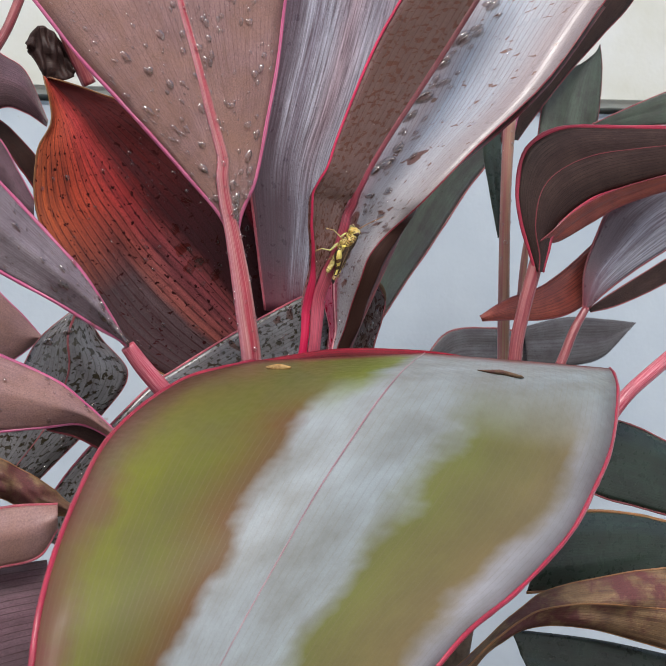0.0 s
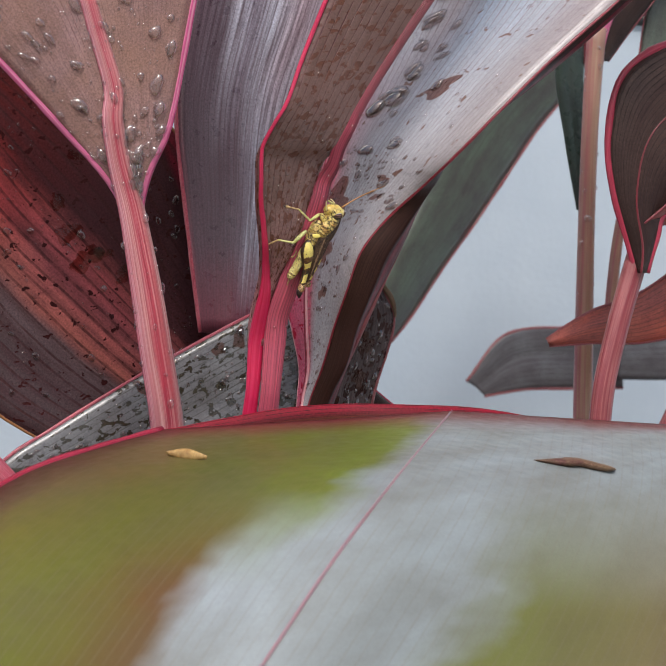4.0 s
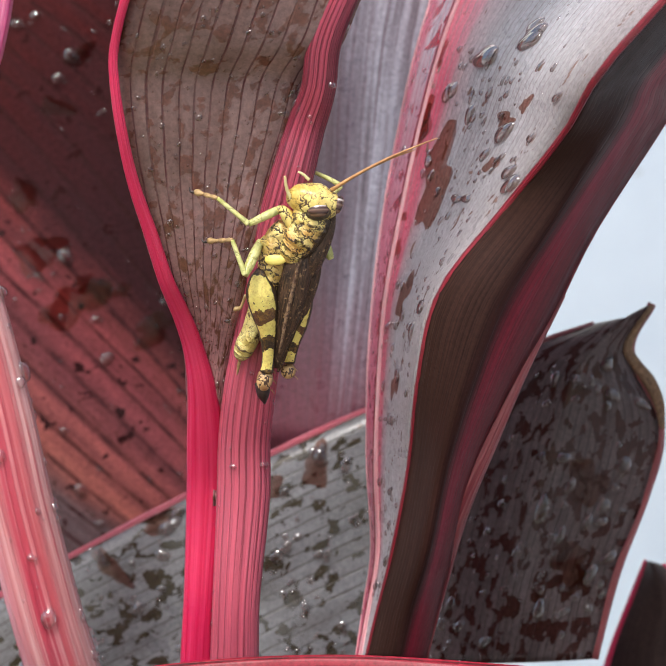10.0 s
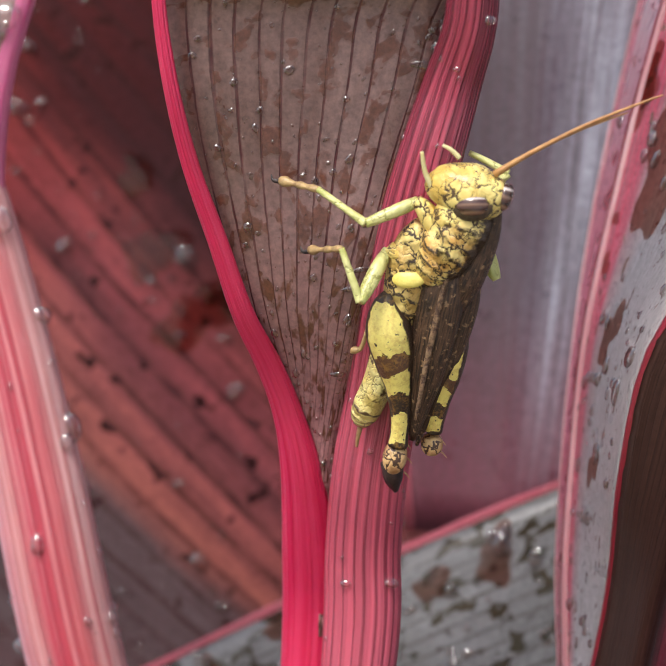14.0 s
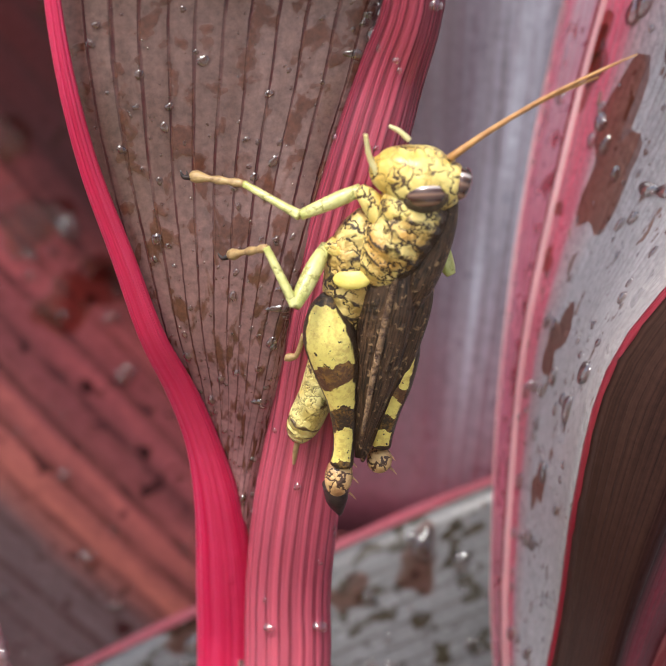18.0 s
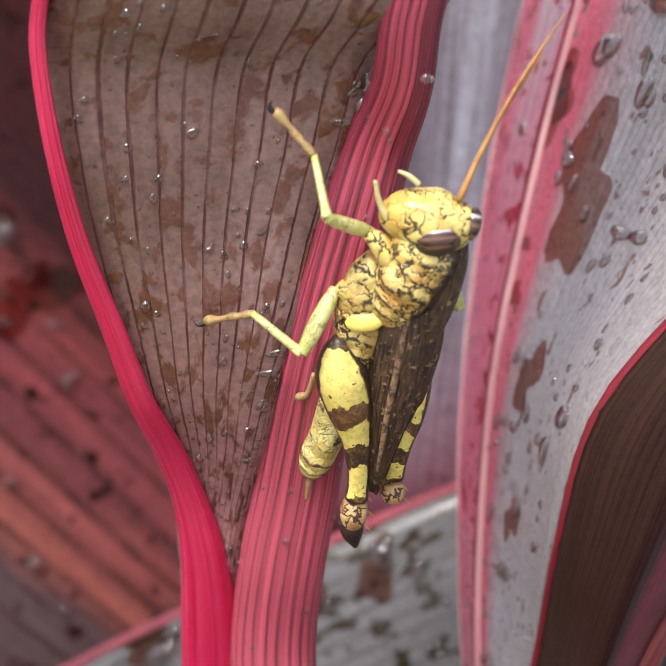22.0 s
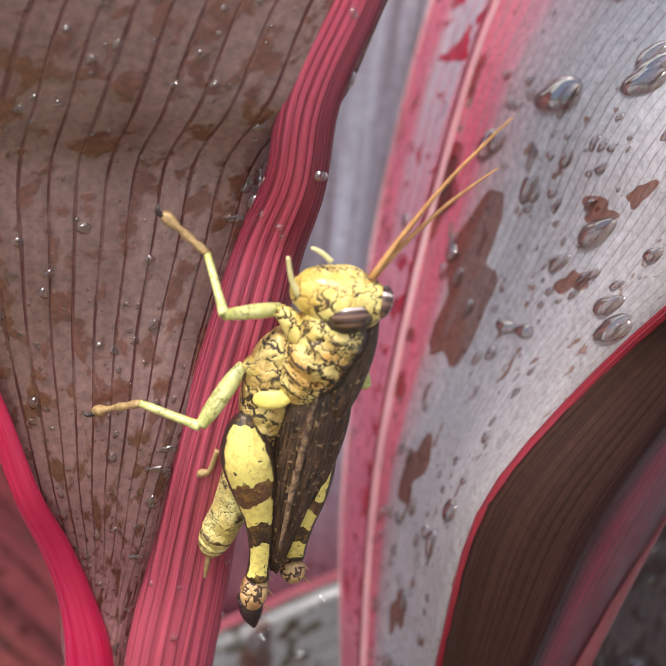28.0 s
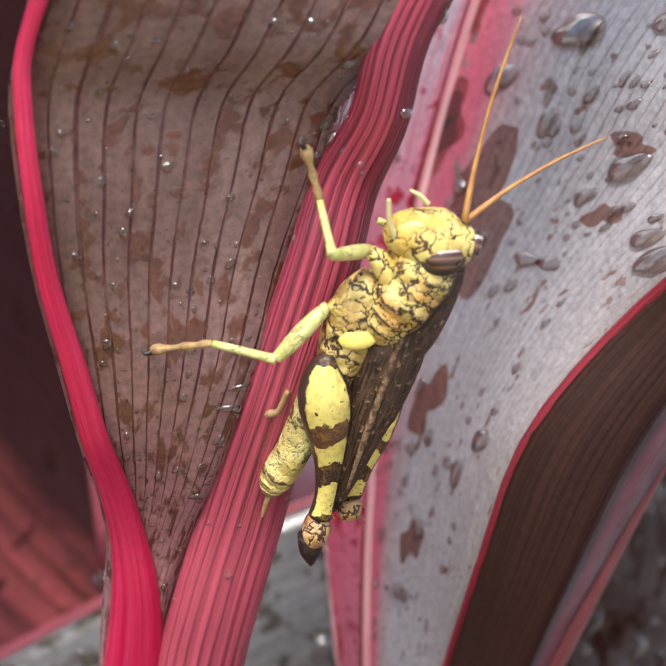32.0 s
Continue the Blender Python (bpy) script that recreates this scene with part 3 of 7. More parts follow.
def on_blade(rows, a, c):
    """Point, run, width and outward normal of a blade at a grid place."""
    nr, nc = len(rows) - 1, len(rows[0]) - 1
    a, c = min(max(a, 0.0), nr - 0.001), min(max(c, 0.0), nc - 0.001)
    i, j = int(a), int(c)
    x, y = a - i, c - j
    p = rows[i][j].lerp(rows[i + 1][j], x).lerp(rows[i][j + 1].lerp(rows[i + 1][j + 1], x), y)
    run = (rows[i + 1][j] - rows[i][j]).lerp(rows[i + 1][j + 1] - rows[i][j + 1], y)
    wide = (rows[i][j + 1] - rows[i][j]).lerp(rows[i + 1][j + 1] - rows[i + 1][j], x)
    nrm = run.cross(wide).normalized()
    return p, run, wide, (-nrm if nrm.y > 0 else nrm)


def blade_dome(verts, faces, rows, a, c, rx, ry, h, rng, org, seg=12, rings=4, uneven=1.0):
    """A bead of water that follows the blade under it."""
    p, run, wide, nrm = on_blade(rows, a, c)
    da, dc = ry / max(run.length, 1e-5), rx / max(wide.length, 1e-5)
    turned = nrm.dot(wide.cross(run)) < 0
    base = len(verts)
    ph = [rng.uniform(0, 6.28) for _ in range(3)]
    for r in range(rings):
        t = r / rings * math.pi / 2
        for k in range(seg):
            g = 2 * math.pi * k / seg * (-1 if turned else 1)
            wob = 1 + uneven * (0.13 * math.sin(2 * g + ph[0]) + 0.07 * math.sin(3 * g + ph[1])) + 0.13 * (uneven - 1) * math.sin(5 * g + ph[2])
            q, _, _, n = on_blade(rows, a + da * math.sin(g) * wob * math.cos(t), c + dc * math.cos(g) * wob * math.cos(t))
            verts.append(q + n * (0.0002 + h * math.sin(t)) - org)
    verts.append(p + nrm * (0.0002 + h) - org)
    for r in range(rings - 1):
        for k in range(seg):
            k2 = (k + 1) % seg
            faces.append((base + r * seg + k, base + r * seg + k2, base + (r + 1) * seg + k2, base + (r + 1) * seg + k))
    for k in range(seg):
        faces.append((base + (rings - 1) * seg + k, base + (rings - 1) * seg + (k + 1) % seg, base + rings * seg))
    return p


def water_mesh(name, verts, faces, material):
    me = bpy.data.meshes.new(name)
    me.from_pydata(verts, [], faces)
    me.polygons.foreach_set("use_smooth", [True] * len(me.polygons))
    me.materials.append(material)
    return new(name, me)


def drops(name, rows, count, sizes, seed, label, lo=0.0, hi=1.0, alo=0.04, ahi=0.96, long=1.3, power=2.2, big=0, water=WATER):
    """Water beads that lie on a blade, too many to count. The largest few are things of their own."""
    rng = random.Random(seed)
    nr, nc = len(rows) - 1, len(rows[0]) - 1
    made = []
    for _ in range(count):
        size = sizes[0] * (sizes[1] / sizes[0]) ** (rng.random() ** power) / 1000
        made.append((size, rng.uniform(lo, hi) * nr, rng.uniform(alo, ahi) * nc, rng.uniform(0.9, long), rng.uniform(0.55, 0.85)))
    made.sort(key=lambda m: -m[0])
    for size, a, c, ly, h in made[:big]:
        verts, faces = [], []
        org = on_blade(rows, a, c)[0]
        blade_dome(verts, faces, rows, a, c, size, size * ly, size * h, rng, org, 20, 6)
        ob = tagged(water_mesh("water_drop", verts, faces, water), "large " + label.replace("drops", "drop").replace("beads", "bead"), "water drop", "water drops on the leaves")
        ob.location = org
    verts, faces = [], []
    for size, a, c, ly, h in made[big:]:
        blade_dome(verts, faces, rows, a, c, size, size * ly, size * h, rng, Vector())
    tagged(water_mesh(name, verts, faces, water), label, "water drops", kind="stuff")


def rod_beads(pts, radii, flat, count, seed, most=1.25):
    """Small beads of water strung on a stem, most of them along its two edges."""
    rng = random.Random(seed)
    verts, faces = [], []
    for _ in range(count):
        x = rng.uniform(0, len(pts) - 1.001)
        i = int(x)
        p, r = pts[i].lerp(pts[i + 1], x - i), radii[i]
        d = (pts[i + 1] - pts[i]).normalized()
        side = d.cross(Vector((0, -1, 0))).normalized()
        out = side.cross(d).normalized()
        a = rng.choice((0.0, 0.0, 3.14, 3.14, 1.57)) + rng.gauss(0, 0.35)
        nrm = (side * math.cos(a) + out * math.sin(a) / max(flat, 0.3)).normalized()
        s = (0.25 + most * rng.random() ** 3) / 1000
        add_dome(verts, faces, p + side * math.cos(a) * r + out * math.sin(a) * r * flat - nrm * 0.0001, d, d.cross(nrm).normalized(), nrm, s, s * rng.uniform(0.9, 1.5), s * 0.9, rng)
    tagged(water_mesh("water_drops", verts, faces, CLEAR), "clear water beads strung along a pink stem", "water drops", kind="stuff")


def placed_drop(rows, at, rx, ry, h, seed, film, where):
    """One drop or film of water on a blade, nearest to a given point; sizes in millimetres."""
    q = V(at)
    nr, nc = len(rows) - 1, len(rows[0]) - 1
    _, i0, j0 = min(((rows[i][j] - q).length, i, j) for i in range(nr + 1) for j in range(nc + 1) if on_blade(rows, i, j + 0.5)[2].length > 4e-4)
    steps = [k / 5 for k in range(-6, 7)]
    _, a, c = min(((on_blade(rows, i0 + x, j0 + y)[0] - q).length, i0 + x, j0 + y) for x in steps for y in steps if on_blade(rows, i0 + x, j0 + y)[2].length > 4e-4)
    verts, faces = [], []
    org = on_blade(rows, a, c)[0]
    blade_dome(verts, faces, rows, a, c, rx / 1000, ry / 1000, h / 1000, random.Random(seed), org, 28, 6, 2.2 if film else 1.0)
    kind = "brown film of water on the " if film else "large clear water drop on the " if rx > 1.0 else "small clear water drop on the "
    ob = tagged(water_mesh("water_drop", verts, faces, FILM if film else WATER), kind + where, "water drop", "water drops on the leaves")
    ob.location = org


def add_dome(verts, faces, p, d, e, nrm, rx, ry, h, rng, seg=12, uneven=1.0):
    base, rings = len(verts), 4
    ph = [rng.uniform(0, 6.28) for _ in range(3)]
    for r in range(rings):
        t = r / rings * math.pi / 2
        for k in range(seg):
            a = 2 * math.pi * k / seg
            wob = 1 + uneven * (0.13 * math.sin(2 * a + ph[0]) + 0.07 * math.sin(3 * a + ph[1])) + 0.13 * (uneven - 1) * math.sin(5 * a + ph[2])
            q = p + (e * math.cos(a) * rx + d * math.sin(a) * ry) * wob * math.cos(t) + nrm * h * math.sin(t)
            verts.append(q)
    verts.append(p + nrm * h)
    for r in range(rings - 1):
        for k in range(seg):
            k2 = (k + 1) % seg
            faces.append((base + r * seg + k, base + r * seg + k2, base + (r + 1) * seg + k2, base + (r + 1) * seg + k))
    for k in range(seg):
        faces.append((base + (rings - 1) * seg + k, base + (rings - 1) * seg + (k + 1) % seg, base + rings * seg))


def box_mesh(lo, hi, bevel=0.0, cuts=0):
    bm = bmesh.new()
    bmesh.ops.create_cube(bm, size=1)
    lo, hi = Vector(lo), Vector(hi)
    for v in bm.verts:
        v.co = Vector([(lo[k] + hi[k]) / 2 + v.co[k] * (hi[k] - lo[k]) for k in range(3)])
    if bevel:
        bmesh.ops.bevel(bm, geom=bm.edges[:], offset=bevel, segments=3, affect="EDGES")
    return bm


# ---------------------------------------------------------------- structure
# unseen ground, made pale grey to throw fill light up at the leaves
ground = tagged(part("ground", box_mesh((-40, -40, -0.3), (40, 40, 0)), PALE_BOUNCE, smooth=False), "unseen pale grey ground, added to bounce light onto the leaves", "ground", kind="structure")
bed = tagged(part("planting_bed", box_mesh((-1.5, -0.35, 0.001), (1.5, 0.6, 0.05), 0.02), SOIL, smooth=False), "dark soil of the planting bed", "soil", kind="structure")

# the wall behind the plants, turned a little to the path; a thicker course rests on it
WALL_TURN = Matrix.Translation((0.06, 0.50, 0)) @ Matrix.Rotation(radians(-14), 4, "Z")
wall = tagged(part("wall_back", box_mesh((-3, 0, -0.02), (3, 0.2, 0.741), 0.004), WALL, smooth=False), "white painted wall with dirt specks", "wall", kind="structure")
wall.matrix_world = WALL_TURN
course = tagged(part("wall_course", box_mesh((-3, -0.012, 0.745), (3, 0.2, 2.2), 0.006), WALLTOP, smooth=False), "yellowish white upper course of the wall", "wall", kind="structure")
course.matrix_world = WALL_TURN


# ---------------------------------------------------------------- plants

plant_main = tagged(new("cordyline_plant"), "clump of red and grey cordyline leaves, wet with rain", "plant", "plants by the wall")

plant_right = tagged(new("cordyline_plant"), "cordyline with dark curled leaves and taupe stems beside the wall", "plant", "plants by the wall")

plant_left = tagged(new("cordyline_plant"), "low cordyline with rosy and silver leaves", "plant", "plants by the wall")

# leaf on which the grasshopper sits
ob, rows = leaf(plant_main, [
    ((-4.4, 24.0, -56.7), (-0.3, 21.0, -56.0), (1.9, 22.0, -56.0)),
    ((-4.4, 22.0, -47.1), (-0.1, 19.0, -46.5), (2.0, 20.0, -46.5)),
    ((-4.1, 18.0, -38.8), (0.9, 15.0, -38.3), (3.7, 17.0, -38.3)),
    ((-4.0, 14.0, -32.6), (2.3, 12.0, -32.3), (5.5, 14.0, -32.2)),
    ((-5.0, 11.0, -27.6), (4.1, 8.0, -26.8), (7.3, 11.0, -26.8)),
    ((-6.7, 7.0, -22.4), (5.8, 5.0, -21.1), (8.5, 8.0, -21.0)),
    ((-8.5, 4.0, -15.6), (8.0, 3.0, -14.8), (9.8, 7.0, -14.6)),
    ((-10.3, 1.0, -8.5), (9.9, 3.0, -7.6), (11.6, 8.0, -7.3))] + [
    ((-11.4, -2.0, -1.7), (12.2, 2.0, -0.6), (13.9, 7.0, -0.1)),
    ((-12.0, -4.0, 5.1), (14.3, 0.0, 6.1), (16.2, 6.0, 7.0)),
    ((-11.2, -6.5, 9.5), (18.1, -3.9, 10.6), (20.6, -3.0, 10.8)),
    ((-8.6, -10.5, 16.5), (21.1, -5.9, 17.3), (23.6, -5.0, 17.5)),
    ((-4.8, -12.5, 24.0), (24.8, -6.9, 24.8), (27.3, -6.0, 25.0)),
    ((2.3, -12.5, 42.6), (36.1, -8.9, 42.8), (38.6, -8.0, 43.0)),
    ((21.0, -15.0, 85.6), (64.4, -13.9, 84.3), (66.9, -13.0, 84.5)),
    ((37.5, -20.0, 116.8), (88.6, -18.9, 121.7), (91.1, -18.0, 121.9)),
    ((73.4, -26.0, 176.6), (126.1, -24.9, 180.6), (128.6, -24.0, 180.8))], UNDER, None, None, bulge=0.02, n=70, seed=1, label="grey-brown leaf underside with crimson margin and wet patches")

hopper_leaf = ob
drops("water_drops", rows, 900, (0.10, 0.5), 11, "tiny clear water beads on the grey-brown leaf underside", ahi=0.7)
placed_drop(rows, (14.2, -3.2, 8.2), 0.54, 0.54, 0.33, 440, False, "grey-brown leaf")
placed_drop(rows, (0.4, -1.2, 0.3), 0.49, 0.56, 0.29, 441, False, "grey-brown leaf")
placed_drop(rows, (2.1, 1.9, -9.5), 0.36, 0.43, 0.21, 442, False, "grey-brown leaf")
placed_drop(rows, (-4.1, 1.3, -9.2), 0.32, 0.36, 0.19, 443, False, "grey-brown leaf")
placed_drop(rows, (3.8, 8.7, -28.2), 0.49, 0.45, 0.27, 444, False, "grey-brown leaf")

# silver leaf beside it
ob, rows = leaf(plant_main, [
    ((20.9, 38.8, -82.4), (21.3, 38.0, -82.4), (22.2, 36.0, -82.1)),
    ((22.3, 38.8, -74.2), (22.7, 38.0, -74.2), (24.2, 34.0, -73.6)),
    ((23.8, 37.8, -64.6), (24.2, 37.0, -64.6), (26.8, 30.0, -63.4)),
    ((23.4, 37.8, -51.0), (23.8, 37.0, -51.0), (29.3, 26.0, -50.2)),
    ((23.7, 38.8, -37.5), (24.1, 38.0, -37.5), (30.8, 18.0, -37.0)),
    ((24.7, 38.8, -23.8), (25.1, 38.0, -23.8), (33.9, 13.0, -23.8)),
    ((27.1, 38.8, -10.2), (27.5, 38.0, -10.2), (43.1, 10.0, -11.8))] + [
    ((30.0, 37.8, 3.3), (30.4, 37.0, 3.3), (51.4, 0.0, -1.6)),
    ((33.6, 36.8, 16.7), (34.0, 36.0, 16.7), (58.9, -12.0, 9.2)),
    ((38.5, 36.8, 30.2), (38.9, 36.0, 30.2), (89.8, -19.0, 40.2)),
    ((47.1, 36.8, 56.4), (47.5, 36.0, 56.4), (132.3, -22.0, 77.3)),
    ((59.6, 36.8, 91.1), (60.0, 36.0, 91.1), (170.7, -25.0, 125.1)),
    ((75.0, 36.8, 129.4), (75.4, 36.0, 129.4), (205.9, -30.0, 167.1))], SILVER, RUBY, PALERIB, rim=0.5, rib=0.7, rib_taper=0.8, bulge=-0.05, seed=2, label="silver-grey leaf with pink margin, beaded with water")

drops("water_drops", rows, 520, (0.12, 0.8), 12, "clear water beads on the silver-grey leaf", lo=0.1, alo=0.53, ahi=0.9, long=1.7, power=3.0)
placed_drop(rows, (102.1, 20.0, 108.2), 6.29, 4.84, 2.66, 500, False, "silver-grey leaf")
placed_drop(rows, (110.1, 15.7, 112.4), 4.31, 3.31, 1.82, 501, False, "silver-grey leaf")
placed_drop(rows, (89.7, 23.1, 92.4), 4.94, 3.80, 2.09, 502, False, "silver-grey leaf")
placed_drop(rows, (86.9, 20.0, 80.0), 4.25, 3.27, 1.80, 503, False, "silver-grey leaf")
placed_drop(rows, (77.2, 24.1, 71.3), 6.20, 4.77, 2.62, 504, False, "silver-grey leaf")
placed_drop(rows, (69.8, 25.6, 60.4), 3.90, 3.00, 1.65, 505, False, "silver-grey leaf")
placed_drop(rows, (81.6, 26.5, 85.5), 2.30, 1.77, 0.97, 506, False, "silver-grey leaf")
placed_drop(rows, (59.4, 22.9, 38.9), 2.90, 2.23, 1.23, 507, False, "silver-grey leaf")
placed_drop(rows, (53.2, 23.8, 30.6), 4.50, 3.46, 1.90, 508, False, "silver-grey leaf")
placed_drop(rows, (47.1, 27.7, 26.3), 3.86, 2.97, 1.63, 509, False, "silver-grey leaf")
placed_drop(rows, (119.8, 15.0, 128.9), 5.00, 3.85, 2.12, 510, False, "silver-grey leaf")
placed_drop(rows, (68.4, 18.3, 46.7), 2.26, 1.74, 0.96, 511, False, "silver-grey leaf")
placed_drop(rows, (46.1, 13.3, 13.5), 2.54, 1.95, 1.07, 512, False, "silver-grey leaf")
placed_drop(rows, (64.2, 25.1, 50.1), 2.59, 1.99, 1.10, 513, False, "silver-grey leaf")
placed_drop(rows, (95.9, 20.9, 98.8), 2.31, 1.78, 0.98, 514, False, "silver-grey leaf")
placed_drop(rows, (33.0, 30.8, -5.6), 4.52, 7.50, 0.16, 300, True, "silver-grey leaf")
placed_drop(rows, (28.6, 35.4, 4.7), 3.13, 3.61, 0.16, 301, True, "silver-grey leaf")
placed_drop(rows, (30.6, 34.6, 14.6), 1.91, 2.61, 0.16, 302, True, "silver-grey leaf")
placed_drop(rows, (28.1, 30.5, -23.3), 2.40, 3.58, 0.16, 303, True, "silver-grey leaf")
placed_drop(rows, (26.8, 30.2, -37.8), 1.93, 2.54, 0.16, 304, True, "silver-grey leaf")
placed_drop(rows, (24.8, 34.9, -10.6), 1.05, 0.94, 0.16, 305, True, "silver-grey leaf")
placed_drop(rows, (24.0, 35.1, -15.8), 0.91, 1.72, 0.16, 306, True, "silver-grey leaf")
placed_drop(rows, (31.8, 33.3, -2.3), 1.16, 0.93, 0.56, 307, False, "silver-grey leaf")
placed_drop(rows, (35.3, 30.3, 8.7), 1.34, 1.56, 0.64, 308, False, "silver-grey leaf")
placed_drop(rows, (37.2, 28.2, 11.7), 0.56, 0.69, 0.27, 309, False, "silver-grey leaf")
placed_drop(rows, (36.0, 28.7, 5.9), 0.51, 0.41, 0.25, 310, False, "silver-grey leaf")
placed_drop(rows, (35.0, 25.0, -11.8), 0.86, 0.69, 0.41, 311, False, "silver-grey leaf")
placed_drop(rows, (37.6, 22.0, -9.0), 1.89, 0.75, 0.45, 312, False, "silver-grey leaf")
placed_drop(rows, (41.1, 22.0, 11.8), 0.98, 1.80, 0.47, 313, False, "silver-grey leaf")
placed_drop(rows, (39.8, 22.3, 3.6), 0.69, 0.71, 0.33, 314, False, "silver-grey leaf")
placed_drop(rows, (39.6, 22.8, 7.0), 0.59, 0.59, 0.28, 315, False, "silver-grey leaf")
placed_drop(rows, (40.8, 21.0, 8.4), 0.49, 0.47, 0.23, 316, False, "silver-grey leaf")
placed_drop(rows, (40.0, 21.9, 2.1), 0.59, 0.55, 0.28, 317, False, "silver-grey leaf")
placed_drop(rows, (29.6, 22.8, -29.2), 1.11, 1.38, 0.53, 318, False, "silver-grey leaf")
placed_drop(rows, (27.9, 28.9, -27.5), 0.58, 0.50, 0.28, 319, False, "silver-grey leaf")
placed_drop(rows, (27.2, 29.2, -35.9), 0.84, 1.10, 0.40, 320, False, "silver-grey leaf")
placed_drop(rows, (32.1, 19.1, -23.2), 0.59, 0.51, 0.28, 321, False, "silver-grey leaf")
placed_drop(rows, (37.4, 25.2, -1.1), 0.40, 0.36, 0.19, 322, False, "silver-grey leaf")
placed_drop(rows, (23.8, 37.2, -32.0), 0.49, 0.44, 0.24, 323, False, "silver-grey leaf")
placed_drop(rows, (33.7, 24.7, -15.3), 0.45, 0.45, 0.22, 324, False, "silver-grey leaf")
placed_drop(rows, (43.6, 15.3, 1.8), 3.01, 1.56, 0.16, 325, True, "silver-grey leaf")
placed_drop(rows, (40.4, 23.8, 13.2), 2.52, 1.54, 0.92, 326, False, "silver-grey leaf")
placed_drop(rows, (47.4, 15.1, 15.0), 1.74, 1.55, 0.84, 327, False, "silver-grey leaf")
placed_drop(rows, (42.8, 17.0, 7.6), 0.59, 0.94, 0.28, 328, False, "silver-grey leaf")
placed_drop(rows, (43.6, 15.8, 8.1), 0.59, 0.78, 0.28, 329, False, "silver-grey leaf")
placed_drop(rows, (43.3, 16.0, 6.2), 0.78, 0.70, 0.37, 330, False, "silver-grey leaf")
placed_drop(rows, (44.2, 14.3, 7.4), 0.68, 0.46, 0.28, 331, False, "silver-grey leaf")
placed_drop(rows, (42.7, 17.0, 5.2), 0.49, 0.55, 0.24, 332, False, "silver-grey leaf")
placed_drop(rows, (38.2, 25.2, 6.8), 0.61, 1.47, 0.29, 333, False, "silver-grey leaf")
placed_drop(rows, (41.0, 20.4, 6.5), 0.95, 1.04, 0.45, 334, False, "silver-grey leaf")
placed_drop(rows, (38.4, 24.6, 3.4), 0.81, 0.90, 0.39, 335, False, "silver-grey leaf")
placed_drop(rows, (38.2, 24.7, 2.0), 0.61, 0.49, 0.29, 336, False, "silver-grey leaf")
placed_drop(rows, (44.1, 11.8, -5.8), 1.54, 1.77, 0.74, 337, False, "silver-grey leaf")
placed_drop(rows, (41.6, 17.1, -4.4), 1.94, 1.66, 0.16, 338, True, "silver-grey leaf")
placed_drop(rows, (44.5, 11.8, -4.1), 0.76, 0.84, 0.37, 339, False, "silver-grey leaf")
placed_drop(rows, (36.0, 24.8, -9.1), 1.75, 0.90, 0.54, 340, False, "silver-grey leaf")
placed_drop(rows, (36.4, 29.7, 12.2), 0.68, 0.63, 0.33, 341, False, "silver-grey leaf")
placed_drop(rows, (48.0, 8.2, 8.9), 0.56, 1.20, 0.27, 342, False, "silver-grey leaf")
placed_drop(rows, (40.3, 20.9, 0.4), 0.40, 0.48, 0.19, 343, False, "silver-grey leaf")
placed_drop(rows, (41.1, 19.2, -1.0), 0.40, 0.56, 0.19, 344, False, "silver-grey leaf")
placed_drop(rows, (40.0, 20.4, -2.8), 0.50, 0.48, 0.24, 345, False, "silver-grey leaf")
placed_drop(rows, (41.9, 17.5, -1.5), 0.45, 0.43, 0.21, 346, False, "silver-grey leaf")
placed_drop(rows, (39.6, 20.2, -5.2), 0.50, 0.64, 0.24, 347, False, "silver-grey leaf")
placed_drop(rows, (40.4, 18.4, -6.1), 0.45, 0.36, 0.21, 348, False, "silver-grey leaf")
placed_drop(rows, (39.1, 20.4, -6.9), 0.45, 0.56, 0.22, 349, False, "silver-grey leaf")
placed_drop(rows, (46.1, 10.3, 3.1), 1.73, 1.52, 0.16, 350, True, "silver-grey leaf")
placed_drop(rows, (26.3, 33.6, 3.8), 3.41, 4.24, 0.16, 351, True, "silver-grey leaf")
placed_drop(rows, (33.8, 26.8, -12.5), 0.72, 0.75, 0.35, 352, False, "silver-grey leaf")
placed_drop(rows, (35.2, 26.9, -7.4), 0.41, 0.58, 0.20, 353, False, "silver-grey leaf")
placed_drop(rows, (36.9, 19.0, -14.4), 0.45, 0.80, 0.22, 354, False, "silver-grey leaf")
placed_drop(rows, (38.1, 18.8, -12.3), 0.40, 0.64, 0.19, 355, False, "silver-grey leaf")
placed_drop(rows, (30.7, 22.7, -23.9), 0.61, 0.41, 0.25, 356, False, "silver-grey leaf")
placed_drop(rows, (31.6, 22.2, -21.7), 0.46, 0.57, 0.22, 357, False, "silver-grey leaf")
placed_drop(rows, (30.7, 20.5, -26.4), 0.40, 0.40, 0.19, 358, False, "silver-grey leaf")
placed_drop(rows, (54.3, 25.8, 32.2), 4.89, 2.99, 1.80, 359, False, "silver-grey leaf")
placed_drop(rows, (47.8, 29.1, 27.2), 3.31, 3.46, 1.59, 360, False, "silver-grey leaf")
placed_drop(rows, (45.4, 35.5, 35.4), 2.48, 2.21, 1.19, 361, False, "silver-grey leaf")
placed_drop(rows, (42.9, 35.5, 29.5), 2.19, 2.56, 1.05, 362, False, "silver-grey leaf")
placed_drop(rows, (64.6, 12.0, 32.6), 6.32, 4.06, 0.16, 363, True, "silver-grey leaf")
placed_drop(rows, (60.6, 24.1, 38.9), 2.45, 3.45, 1.17, 364, False, "silver-grey leaf")
